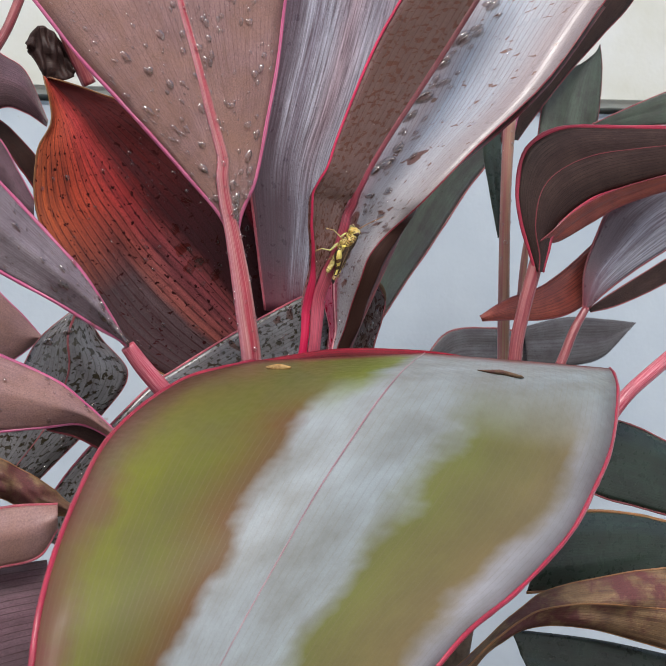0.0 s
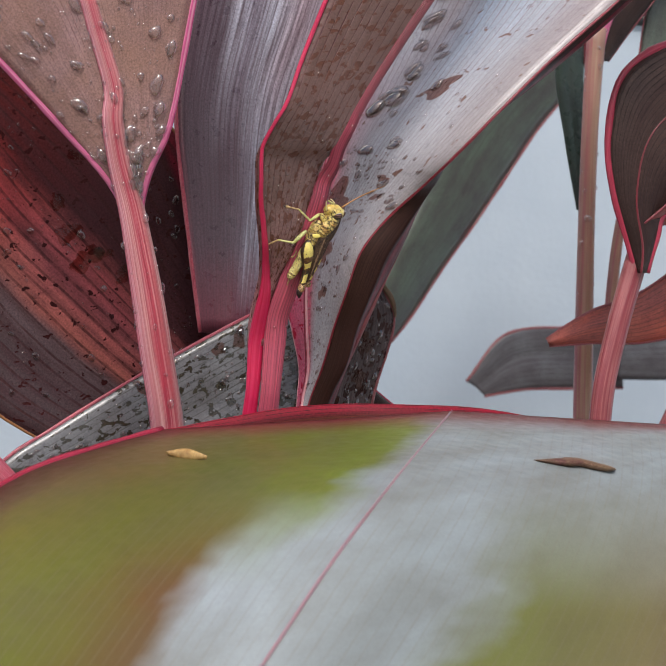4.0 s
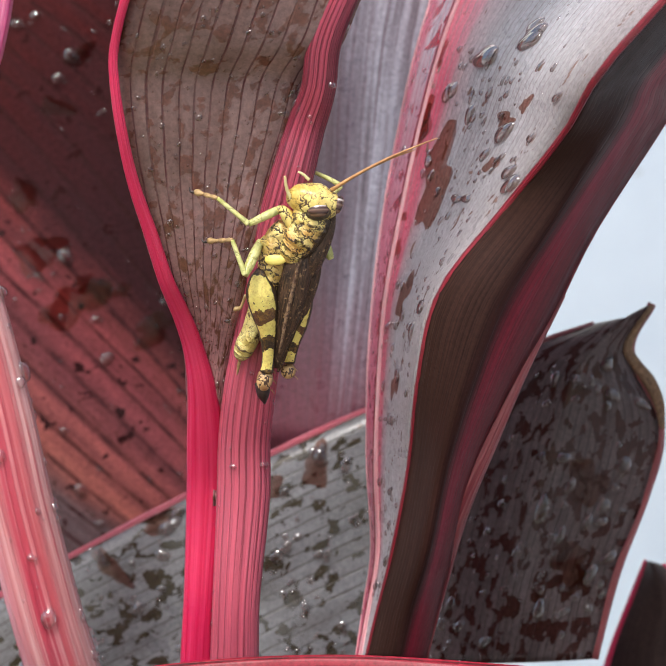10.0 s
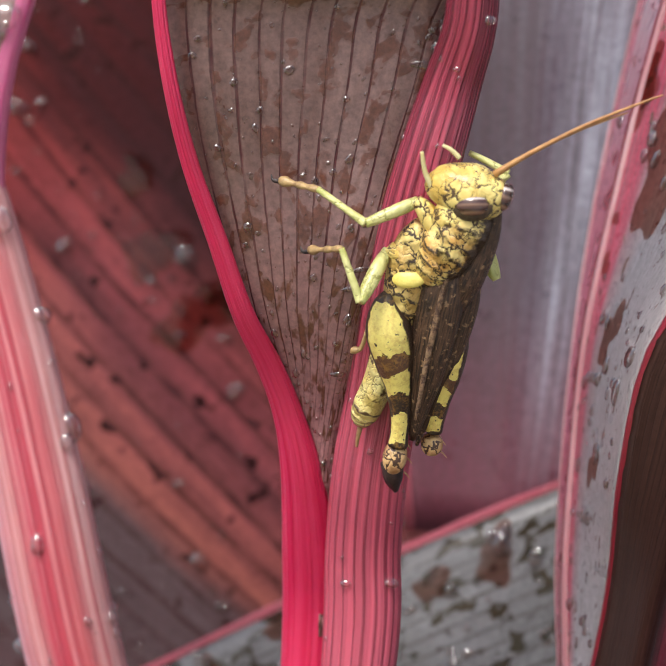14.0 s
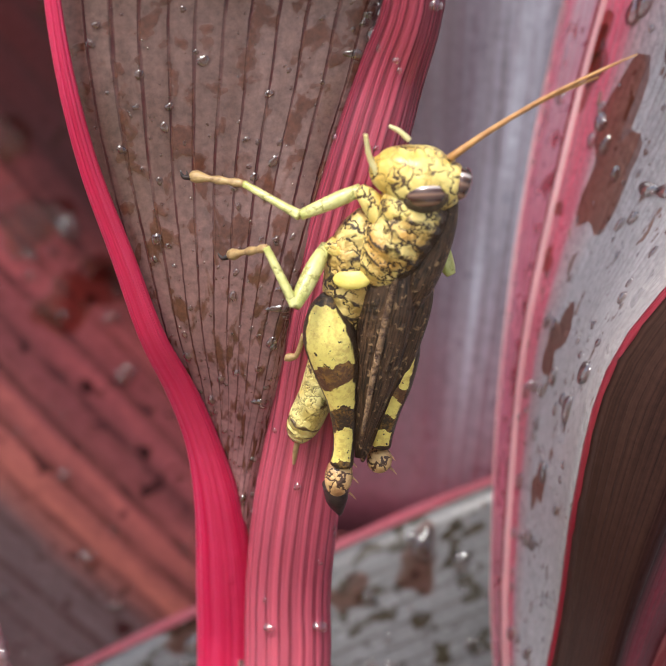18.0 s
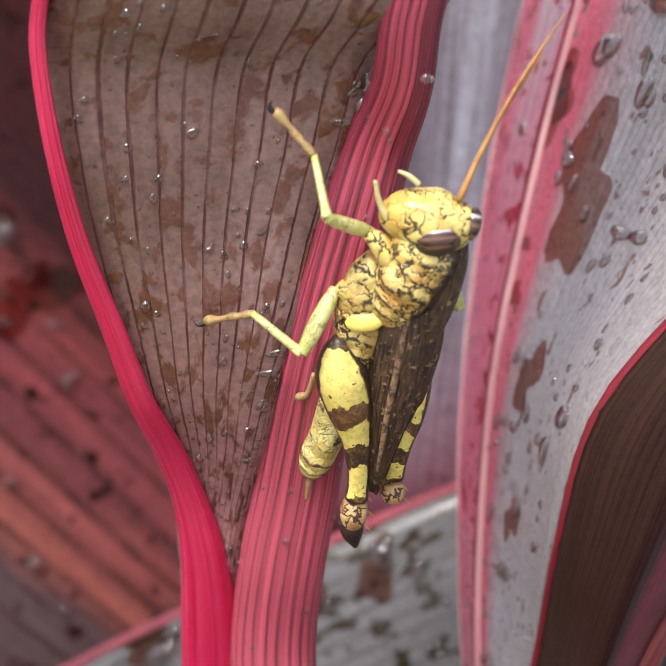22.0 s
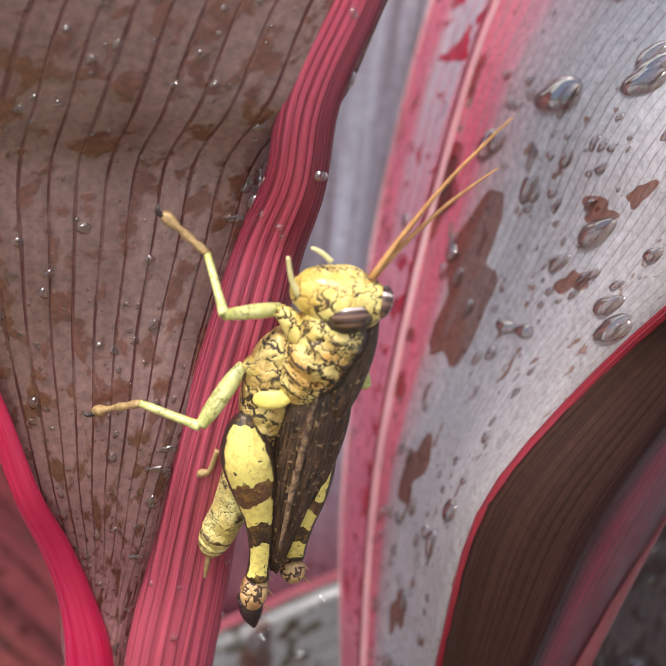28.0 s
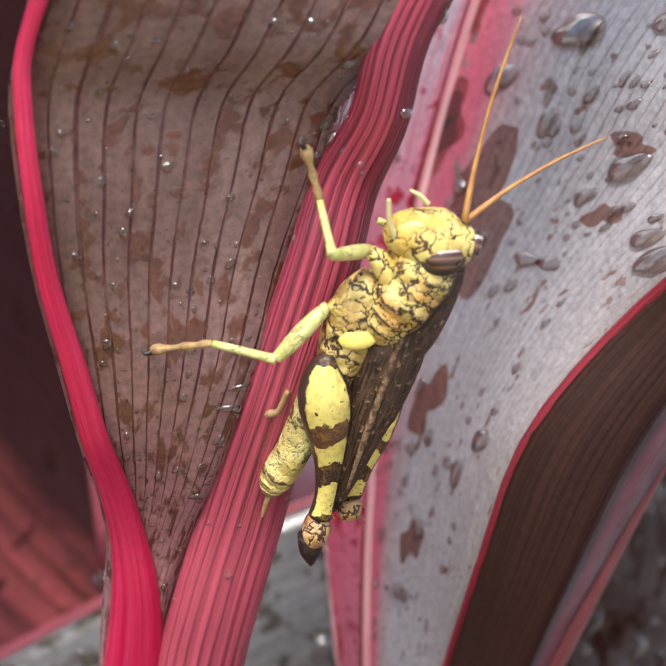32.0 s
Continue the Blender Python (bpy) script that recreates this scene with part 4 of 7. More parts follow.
placed_drop(rows, (51.1, 21.9, 25.0), 1.71, 1.48, 0.82, 365, False, "silver-grey leaf")
placed_drop(rows, (47.5, 14.3, 14.5), 2.10, 1.91, 1.01, 366, False, "silver-grey leaf")
placed_drop(rows, (40.3, 23.6, 12.3), 3.12, 1.93, 1.16, 367, False, "silver-grey leaf")
placed_drop(rows, (34.5, 31.5, 8.2), 1.44, 1.61, 0.69, 368, False, "silver-grey leaf")
placed_drop(rows, (37.9, 25.4, 3.9), 1.27, 1.59, 0.61, 369, False, "silver-grey leaf")
placed_drop(rows, (43.4, 15.4, 0.0), 1.96, 2.24, 0.94, 370, False, "silver-grey leaf")
placed_drop(rows, (44.0, 10.7, -8.0), 1.95, 2.44, 0.93, 371, False, "silver-grey leaf")
placed_drop(rows, (40.5, 19.7, -2.8), 1.12, 1.35, 0.54, 372, False, "silver-grey leaf")
placed_drop(rows, (50.5, 0.8, 3.4), 1.23, 1.20, 0.59, 373, False, "silver-grey leaf")
placed_drop(rows, (47.1, 7.7, -1.5), 1.11, 1.22, 0.53, 374, False, "silver-grey leaf")
placed_drop(rows, (31.1, 19.9, -25.4), 1.26, 1.35, 0.61, 375, False, "silver-grey leaf")
placed_drop(rows, (103.9, 22.8, 107.2), 5.65, 4.02, 2.41, 376, False, "silver-grey leaf")
placed_drop(rows, (111.6, 19.8, 112.3), 3.46, 2.52, 1.51, 377, False, "silver-grey leaf")
placed_drop(rows, (91.4, 25.6, 92.8), 4.39, 4.01, 2.10, 378, False, "silver-grey leaf")
placed_drop(rows, (78.6, 26.1, 71.5), 6.54, 3.98, 2.39, 379, False, "silver-grey leaf")
placed_drop(rows, (83.6, 25.5, 78.4), 3.11, 2.00, 1.20, 380, False, "silver-grey leaf")
placed_drop(rows, (87.6, 24.3, 82.3), 2.50, 3.00, 1.20, 381, False, "silver-grey leaf")
placed_drop(rows, (68.9, 27.5, 57.8), 3.73, 2.98, 1.79, 382, False, "silver-grey leaf")
placed_drop(rows, (54.4, 25.4, 31.9), 4.61, 2.95, 1.77, 383, False, "silver-grey leaf")
placed_drop(rows, (47.8, 28.9, 27.1), 2.46, 2.71, 1.18, 384, False, "silver-grey leaf")
placed_drop(rows, (61.1, 25.0, 40.9), 2.78, 3.21, 1.33, 385, False, "silver-grey leaf")
placed_drop(rows, (64.3, 13.4, 33.4), 2.14, 2.94, 1.03, 386, False, "silver-grey leaf")
placed_drop(rows, (96.8, 18.8, 84.5), 2.19, 1.75, 1.05, 387, False, "silver-grey leaf")
placed_drop(rows, (77.2, 20.5, 57.3), 2.16, 2.23, 1.04, 388, False, "silver-grey leaf")
placed_drop(rows, (65.7, 25.5, 48.6), 1.85, 1.73, 0.89, 389, False, "silver-grey leaf")
placed_drop(rows, (120.4, 20.2, 129.6), 5.05, 2.27, 1.36, 390, False, "silver-grey leaf")
placed_drop(rows, (123.0, 15.2, 120.0), 2.51, 2.01, 1.21, 391, False, "silver-grey leaf")
placed_drop(rows, (105.9, 18.9, 100.3), 2.19, 2.01, 1.05, 392, False, "silver-grey leaf")
placed_drop(rows, (92.2, 18.6, 76.7), 1.86, 1.49, 0.90, 393, False, "silver-grey leaf")
placed_drop(rows, (71.1, 20.0, 48.2), 1.85, 1.97, 0.89, 394, False, "silver-grey leaf")

# rolled half of the silver leaf
ob, rows = leaf(plant_main, [
    ((22.2, 36.0, -82.1), (27.0, 32.0, -81.3), (31.5, 36.0, -81.9)),
    ((24.2, 34.0, -73.6), (29.0, 28.0, -72.7), (33.5, 34.0, -73.5)),
    ((26.8, 30.0, -63.4), (31.8, 22.0, -62.8), (35.9, 30.0, -63.6)),
    ((29.3, 26.0, -50.2), (34.3, 18.0, -49.6), (39.4, 26.0, -50.1)),
    ((30.8, 18.0, -37.0), (37.7, 13.0, -36.8), (45.1, 23.0, -37.0)),
    ((33.9, 13.0, -23.8), (42.0, 10.0, -25.0), (50.7, 22.0, -26.7))] + [
    ((43.1, 10.0, -11.8), (49.5, 8.0, -13.5), (57.0, 21.0, -13.9)),
    ((51.4, 0.0, -1.6), (58.2, 4.0, 0.1), (68.2, 28.0, 3.5)),
    ((58.9, -12.0, 9.2), (64.2, 0.0, 10.2), (72.5, 26.0, 12.9)),
    ((89.8, -19.0, 40.2), (92.4, -16.0, 39.6), (97.0, -10.0, 39.6)),
    ((132.3, -22.0, 77.3), (134.5, -20.0, 76.6), (137.8, -16.0, 76.4)),
    ((170.7, -25.0, 125.1), (173.0, -23.0, 124.8), (176.0, -20.0, 124.7))], FLAP, DARKCRIMSON, None, rim=0.4, bulge=0.05, seed=3, label="dark brown rolled half of the silver leaf")

# folded edge of the silver leaf
# the pale margin rods are added to draw the fold's rim highlight
ob, rows = leaf(plant_main, [
    ((20.5, 39.0, -82.2), (20.9, 38.5, -82.3), (21.2, 37.6, -82.4)),
    ((21.6, 40.7, -74.0), (22.1, 39.2, -74.1), (22.6, 37.6, -74.2)),
    ((22.8, 41.9, -64.4), (23.4, 39.2, -64.5), (24.1, 36.6, -64.6)),
    ((21.8, 45.7, -50.8), (22.7, 40.9, -50.9), (23.7, 36.6, -51.0)),
    ((21.4, 53.0, -37.3), (22.5, 44.8, -37.4), (24.0, 37.6, -37.5)),
    ((22.0, 57.2, -23.6), (23.1, 46.8, -23.7), (25.0, 37.6, -23.8)),
    ((23.5, 58.5, -10.0), (25.1, 47.6, -10.1), (27.4, 37.6, -10.2)),
    ((25.7, 59.7, 3.5), (27.6, 47.6, 3.4), (30.3, 36.6, 3.3)),
    ((28.6, 57.7, 16.9), (30.8, 46.2, 16.8), (33.9, 35.6, 16.7)),
    ((32.4, 58.0, 30.4), (35.2, 46.4, 30.3), (38.8, 35.6, 30.2)),
    ((40.0, 59.0, 56.6), (43.3, 46.8, 56.5), (47.4, 35.6, 56.4))], STRIP, PALERIB, None, rim=0.4, bulge=0.03, seed=40, label="pink folded edge of the silver leaf with wet patches")

drops("water_drops", rows, 40, (0.10, 0.4), 31, "small water beads on the pink leaf edge")
placed_drop(rows, (26.3, 44.1, 0.3), 1.17, 0.81, 0.48, 445, False, "pink folded leaf edge")

# rosy leaf full of drops
ob, rows = leaf(plant_main, [
    ((-26.6, 45.5, -95.4), (-25.6, 45.5, -95.4), (-24.6, 45.5, -95.4)),
    ((-32.4, 37.5, -67.8), (-31.5, 37.5, -67.8), (-30.6, 37.5, -67.8)),
    ((-37.4, 33.0, -41.6), (-36.8, 33.0, -41.6), (-36.0, 33.0, -41.6)),
    ((-42.6, 30.0, -19.8), (-41.9, 30.0, -19.8), (-41.0, 30.0, -19.8)),
    ((-50.8, 28.0, -2.6), (-46.2, 25.0, -0.3), (-39.6, 25.0, 0.0)),
    ((-67.9, 27.0, 15.6), (-48.6, 22.0, 18.1), (-33.1, 20.0, 18.5))] + [
    ((-93.0, 24.0, 39.7), (-58.4, 18.0, 45.3), (-27.4, 14.0, 55.8)),
    ((-115.0, 22.0, 60.2), (-66.6, 15.0, 67.8), (-23.7, 10.0, 81.5)),
    ((-136.6, 20.0, 80.3), (-75.9, 12.0, 94.7), (-20.7, 7.0, 112.0)),
    ((-160.7, 20.0, 108.3), (-82.4, 10.0, 114.7), (-18.7, 5.0, 130.8)),
    ((-186.4, 22.0, 138.5), (-89.5, 10.0, 144.5), (-20.1, 4.0, 159.0))], ROSE, MAGENTA, None, rim=1.2, bulge=0.05, seed=4, label="rosy grey leaf with magenta margin, covered in water drops")

rosy_leaf = ob
drops("water_drops", rows, 1000, (0.3, 2.6), 13, "clear water drops on the rosy grey leaf", big=16, lo=0.08, long=1.6, power=2.4, water=CLEAR)

# blue-grey leaf
ob, rows = leaf(plant_main, [
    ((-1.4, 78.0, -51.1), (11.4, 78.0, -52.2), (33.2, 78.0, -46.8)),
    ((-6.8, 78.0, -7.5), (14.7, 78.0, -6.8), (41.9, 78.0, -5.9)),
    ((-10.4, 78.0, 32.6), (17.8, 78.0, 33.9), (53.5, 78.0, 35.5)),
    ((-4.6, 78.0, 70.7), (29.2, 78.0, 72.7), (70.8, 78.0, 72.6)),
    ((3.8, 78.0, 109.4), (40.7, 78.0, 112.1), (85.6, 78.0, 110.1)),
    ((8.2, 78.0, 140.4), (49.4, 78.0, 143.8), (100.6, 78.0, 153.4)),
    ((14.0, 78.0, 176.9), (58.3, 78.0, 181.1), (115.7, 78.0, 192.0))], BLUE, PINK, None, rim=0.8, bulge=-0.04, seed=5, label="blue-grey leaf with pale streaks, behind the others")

# dying red leaf
ob, rows = leaf(plant_main, [
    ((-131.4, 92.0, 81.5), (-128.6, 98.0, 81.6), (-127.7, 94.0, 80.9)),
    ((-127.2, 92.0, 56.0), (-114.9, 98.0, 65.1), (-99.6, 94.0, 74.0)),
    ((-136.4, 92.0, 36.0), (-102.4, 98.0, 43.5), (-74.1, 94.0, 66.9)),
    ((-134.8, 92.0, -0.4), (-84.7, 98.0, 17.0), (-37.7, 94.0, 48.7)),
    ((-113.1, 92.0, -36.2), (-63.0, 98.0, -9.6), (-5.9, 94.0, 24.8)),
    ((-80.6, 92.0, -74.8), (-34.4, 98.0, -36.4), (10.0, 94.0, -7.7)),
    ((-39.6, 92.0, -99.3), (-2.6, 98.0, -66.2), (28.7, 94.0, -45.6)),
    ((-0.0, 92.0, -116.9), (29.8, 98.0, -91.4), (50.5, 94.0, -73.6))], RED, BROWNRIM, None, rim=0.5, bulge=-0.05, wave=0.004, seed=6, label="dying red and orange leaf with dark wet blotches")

drops("water_drops", rows, 420, (0.3, 1.7), 14, "water beads on the dying red leaf", big=6, lo=0.35, long=1.4)
placed_drop(rows, (-39.0, 98.3, -24.5), 6.35, 4.40, 0.16, 428, True, "dying red leaf")
placed_drop(rows, (-22.7, 100.4, -28.4), 4.93, 2.55, 0.16, 429, True, "dying red leaf")
placed_drop(rows, (-45.1, 98.8, -13.9), 4.24, 4.67, 0.16, 430, True, "dying red leaf")
placed_drop(rows, (-34.5, 98.9, -19.8), 2.54, 2.88, 0.16, 431, True, "dying red leaf")
placed_drop(rows, (-22.6, 98.9, -9.7), 1.86, 2.20, 0.16, 432, True, "dying red leaf")
placed_drop(rows, (-29.9, 99.4, -20.7), 2.04, 1.70, 0.16, 433, True, "dying red leaf")
placed_drop(rows, (-37.0, 97.7, 24.9), 3.04, 2.03, 0.16, 434, True, "dying red leaf")
placed_drop(rows, (-42.3, 99.2, 15.0), 2.38, 2.72, 0.16, 435, True, "dying red leaf")
placed_drop(rows, (-48.4, 99.8, -2.8), 2.55, 3.75, 0.16, 436, True, "dying red leaf")
placed_drop(rows, (-32.6, 98.3, -34.7), 1.69, 1.35, 0.81, 437, False, "dying red leaf")
placed_drop(rows, (-33.7, 98.7, 13.2), 1.19, 0.68, 0.41, 438, False, "dying red leaf")
placed_drop(rows, (-22.6, 98.9, -9.7), 0.85, 1.02, 0.51, 439, False, "dying red leaf")

# wet dark leaf
ob, rows = leaf(plant_main, [
    ((-147.7, 72.0, -177.0), (-129.2, 70.0, -184.5), (-111.0, 66.0, -191.9)),
    ((-126.1, 72.0, -143.6), (-109.7, 70.0, -152.1), (-91.3, 66.0, -161.9)),
    ((-81.7, 72.0, -99.9), (-67.4, 70.0, -113.3), (-53.6, 66.0, -129.1)),
    ((-59.0, 72.0, -84.9), (-44.4, 70.0, -100.0), (-28.0, 66.0, -117.2)),
    ((-22.7, 72.0, -64.3), (-10.5, 70.0, -82.8), (3.5, 66.0, -105.1)),
    ((14.5, 72.0, -45.6), (18.8, 70.0, -67.6), (27.7, 66.0, -92.7)),
    ((33.5, 72.0, -38.4), (37.9, 70.0, -59.9), (44.0, 66.0, -85.1))], WETDARK, PINK, None, rim=0.7, bulge=0.03, seed=7, label="wet dark grey leaf with a pale pink margin")

drops("water_drops", rows, 420, (0.3, 1.8), 15, "water beads on the wet dark leaf", big=8, long=1.8)
placed_drop(rows, (11.6, 70.8, -53.1), 3.24, 3.24, 0.16, 395, True, "wet dark leaf")
placed_drop(rows, (10.6, 71.2, -50.9), 0.99, 0.99, 0.59, 396, False, "wet dark leaf")
placed_drop(rows, (12.8, 71.2, -49.9), 0.99, 0.70, 0.42, 397, False, "wet dark leaf")
placed_drop(rows, (-27.9, 71.3, -69.7), 2.43, 0.86, 0.51, 398, False, "wet dark leaf")
placed_drop(rows, (-15.8, 70.5, -69.5), 1.28, 1.42, 0.77, 399, False, "wet dark leaf")
placed_drop(rows, (16.2, 70.5, -52.8), 1.19, 1.26, 0.72, 400, False, "wet dark leaf")
placed_drop(rows, (13.3, 69.7, -68.8), 1.12, 0.98, 0.59, 401, False, "wet dark leaf")
placed_drop(rows, (10.1, 69.4, -73.4), 0.84, 0.70, 0.42, 402, False, "wet dark leaf")
placed_drop(rows, (9.9, 68.5, -78.1), 1.26, 0.91, 0.55, 403, False, "wet dark leaf")
placed_drop(rows, (-22.1, 70.7, -71.1), 0.85, 0.71, 0.43, 404, False, "wet dark leaf")
placed_drop(rows, (-25.5, 70.8, -72.2), 3.99, 1.85, 0.16, 405, True, "wet dark leaf")
placed_drop(rows, (-17.3, 71.4, -63.5), 1.57, 3.70, 0.16, 406, True, "wet dark leaf")
placed_drop(rows, (2.6, 70.7, -57.7), 2.40, 2.26, 0.16, 407, True, "wet dark leaf")
placed_drop(rows, (16.4, 67.3, -81.2), 1.67, 0.83, 0.50, 408, False, "wet dark leaf")
placed_drop(rows, (6.1, 69.9, -65.8), 0.70, 0.63, 0.38, 409, False, "wet dark leaf")
placed_drop(rows, (8.1, 70.0, -62.3), 0.63, 0.56, 0.34, 410, False, "wet dark leaf")
placed_drop(rows, (17.3, 69.8, -62.7), 0.63, 0.63, 0.38, 411, False, "wet dark leaf")
placed_drop(rows, (5.6, 69.5, -75.6), 0.84, 0.70, 0.42, 412, False, "wet dark leaf")
placed_drop(rows, (-21.7, 70.0, -77.3), 0.71, 0.64, 0.38, 413, False, "wet dark leaf")

# torn leaf
ob, rows = leaf(plant_main, [
    ((30.8, 66.0, -87.0), (44.1, 62.0, -86.1), (60.1, 64.0, -85.4)),
    ((33.7, 66.0, -71.4), (47.6, 62.0, -70.7), (63.7, 64.0, -70.7)),
    ((36.6, 66.0, -56.5), (51.9, 62.0, -56.0), (68.7, 64.0, -57.4)),
    ((41.6, 66.0, -41.6), (55.4, 62.0, -42.1), (71.2, 64.0, -45.0)),
    ((47.5, 66.0, -32.7), (58.3, 62.0, -34.1), (66.0, 64.0, -32.6)),
    ((59.9, 66.0, -27.8), (64.7, 62.0, -26.7), (69.6, 64.0, -24.1))], MAROON, ROSERIB, None, rim=0.7, bulge=0.03, seed=8, label="torn maroon leaf with a dry brown edge, wet with drops")

torn_leaf = ob
drops("water_drops", rows, 150, (0.2, 1.4), 16, "water beads on the torn maroon leaf", big=8, hi=0.8, long=1.7)
placed_drop(rows, (50.9, 61.8, -59.6), 1.21, 2.87, 0.73, 414, False, "torn maroon leaf")
placed_drop(rows, (61.5, 62.5, -59.2), 1.36, 1.51, 0.82, 415, False, "torn maroon leaf")
placed_drop(rows, (64.8, 62.7, -52.0), 1.06, 2.27, 0.64, 416, False, "torn maroon leaf")
placed_drop(rows, (54.7, 62.4, -77.0), 1.06, 0.91, 0.54, 417, False, "torn maroon leaf")
placed_drop(rows, (56.6, 62.6, -74.7), 0.76, 0.91, 0.45, 418, False, "torn maroon leaf")
placed_drop(rows, (58.9, 63.1, -76.7), 0.91, 0.76, 0.45, 419, False, "torn maroon leaf")
placed_drop(rows, (61.2, 63.4, -74.4), 0.68, 0.91, 0.41, 420, False, "torn maroon leaf")
placed_drop(rows, (54.3, 62.2, -73.2), 0.68, 0.76, 0.41, 421, False, "torn maroon leaf")
placed_drop(rows, (63.3, 62.6, -55.8), 0.68, 0.76, 0.41, 422, False, "torn maroon leaf")
placed_drop(rows, (52.3, 61.8, -64.1), 0.68, 0.68, 0.41, 423, False, "torn maroon leaf")
placed_drop(rows, (55.8, 62.2, -69.0), 3.48, 3.93, 0.16, 424, True, "torn maroon leaf")
placed_drop(rows, (58.7, 62.0, -55.0), 3.02, 4.53, 0.16, 425, True, "torn maroon leaf")
placed_drop(rows, (44.5, 62.2, -73.3), 0.91, 0.45, 0.27, 426, False, "torn maroon leaf")
placed_drop(rows, (40.8, 63.1, -74.2), 0.61, 0.61, 0.36, 427, False, "torn maroon leaf")

# dark olive leaf
ob, rows = leaf(plant_main, [
    ((102.5, 235.0, -70.7), (101.7, 228.0, -70.7), (103.8, 235.0, -71.3)),
    ((104.3, 235.0, -75.0), (107.9, 228.0, -74.0), (113.8, 235.0, -74.5)),
    ((110.5, 235.0, -86.3), (114.1, 228.0, -84.6), (120.6, 235.0, -84.5)),
    ((116.7, 235.0, -100.1), (120.8, 228.0, -99.4), (129.4, 235.0, -100.2)),
    ((121.6, 235.0, -120.1), (130.0, 228.0, -119.2), (144.4, 235.0, -120.4))], DEEPGREEN, CRIMSON, None, rim=0.8, seed=46, label="dark olive leaf with a crimson margin")

# maroon leaf low
ob, rows = leaf(plant_main, [
    ((61.1, 92.0, -103.6), (73.4, 88.0, -103.2), (94.6, 92.0, -104.1)),
    ((65.4, 92.0, -88.1), (73.9, 88.0, -87.7), (96.6, 92.0, -88.4)),
    ((69.2, 92.0, -78.0), (74.5, 88.0, -78.1), (85.5, 92.0, -80.9)),
    ((71.7, 92.0, -71.6), (71.9, 88.0, -71.3), (74.3, 92.0, -72.5))], DARKFLAP, CRIMSON, None, rim=0.8, seed=44, label="dark maroon leaf with a crimson margin")

# grey-green leaf
ob, rows = leaf(plant_main, [
    ((152.5, 290.0, -81.1), (152.6, 285.0, -79.2), (157.3, 290.0, -77.6)),
    ((154.6, 290.0, -58.9), (156.5, 280.0, -63.2), (171.8, 290.0, -63.5)),
    ((158.6, 290.0, -30.3), (165.5, 276.0, -38.6), (190.4, 290.0, -43.9)),
    ((164.5, 290.0, -10.6), (176.7, 275.0, -14.7), (209.3, 290.0, -18.4)),
    ((174.3, 290.0, 13.8), (192.2, 275.0, 12.1), (228.5, 290.0, 5.5)),
    ((187.2, 290.0, 42.0), (208.0, 275.0, 41.0), (246.9, 290.0, 29.8)),
    ((213.0, 290.0, 71.1), (229.9, 275.0, 68.7), (266.7, 290.0, 56.3)),
    ((243.4, 290.0, 95.3), (260.8, 280.0, 96.3), (288.8, 290.0, 82.4)),
    ((287.1, 290.0, 127.4), (292.7, 285.0, 124.9), (304.0, 290.0, 118.9))], GREEN, ROSERIB, None, rim=1.0, bulge=0.04, seed=9, label="grey-green leaf near the wall")

# yellow-green leaf
ob, rows = leaf(plant_main, [
    ((136.4, 262.0, -105.5), (137.7, 255.0, -104.8), (142.5, 262.0, -105.5)),
    ((133.6, 262.0, -75.5), (136.2, 255.0, -73.7), (142.1, 262.0, -74.1)),
    ((127.2, 262.0, -51.2), (132.0, 255.0, -48.3), (139.9, 262.0, -48.4)),
    ((116.4, 262.0, -25.5), (124.9, 255.0, -24.3), (136.8, 262.0, -25.5)),
    ((107.9, 262.0, -2.8), (117.8, 255.0, 5.3), (134.8, 262.0, 3.0)),
    ((115.2, 262.0, 18.6), (120.8, 255.0, 29.3), (131.3, 262.0, 28.7)),
    ((123.3, 262.0, 32.9), (124.1, 255.0, 37.8), (128.4, 262.0, 37.3))], LIME, ROSERIB, None, rim=0.8, bulge=-0.06, seed=41, label="yellow-green young leaf behind the torn one")

# broad front leaf
ob, rows = leaf(plant_main, [
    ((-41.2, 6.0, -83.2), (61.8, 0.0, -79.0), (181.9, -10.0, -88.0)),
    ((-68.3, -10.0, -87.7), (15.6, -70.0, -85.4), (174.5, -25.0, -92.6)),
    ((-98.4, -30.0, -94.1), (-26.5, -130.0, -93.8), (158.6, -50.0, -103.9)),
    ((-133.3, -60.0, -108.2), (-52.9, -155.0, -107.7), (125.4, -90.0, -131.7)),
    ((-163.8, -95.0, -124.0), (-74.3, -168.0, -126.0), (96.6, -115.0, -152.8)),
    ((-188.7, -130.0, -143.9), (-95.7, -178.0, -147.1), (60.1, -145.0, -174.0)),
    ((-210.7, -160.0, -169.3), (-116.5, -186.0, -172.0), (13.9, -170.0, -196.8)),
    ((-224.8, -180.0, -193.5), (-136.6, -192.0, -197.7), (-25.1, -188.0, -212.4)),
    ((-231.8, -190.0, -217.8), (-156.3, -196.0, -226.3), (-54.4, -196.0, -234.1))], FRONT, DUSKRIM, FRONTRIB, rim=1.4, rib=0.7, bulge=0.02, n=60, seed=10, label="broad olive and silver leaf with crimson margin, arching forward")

front_leaf, front_rows = ob, rows

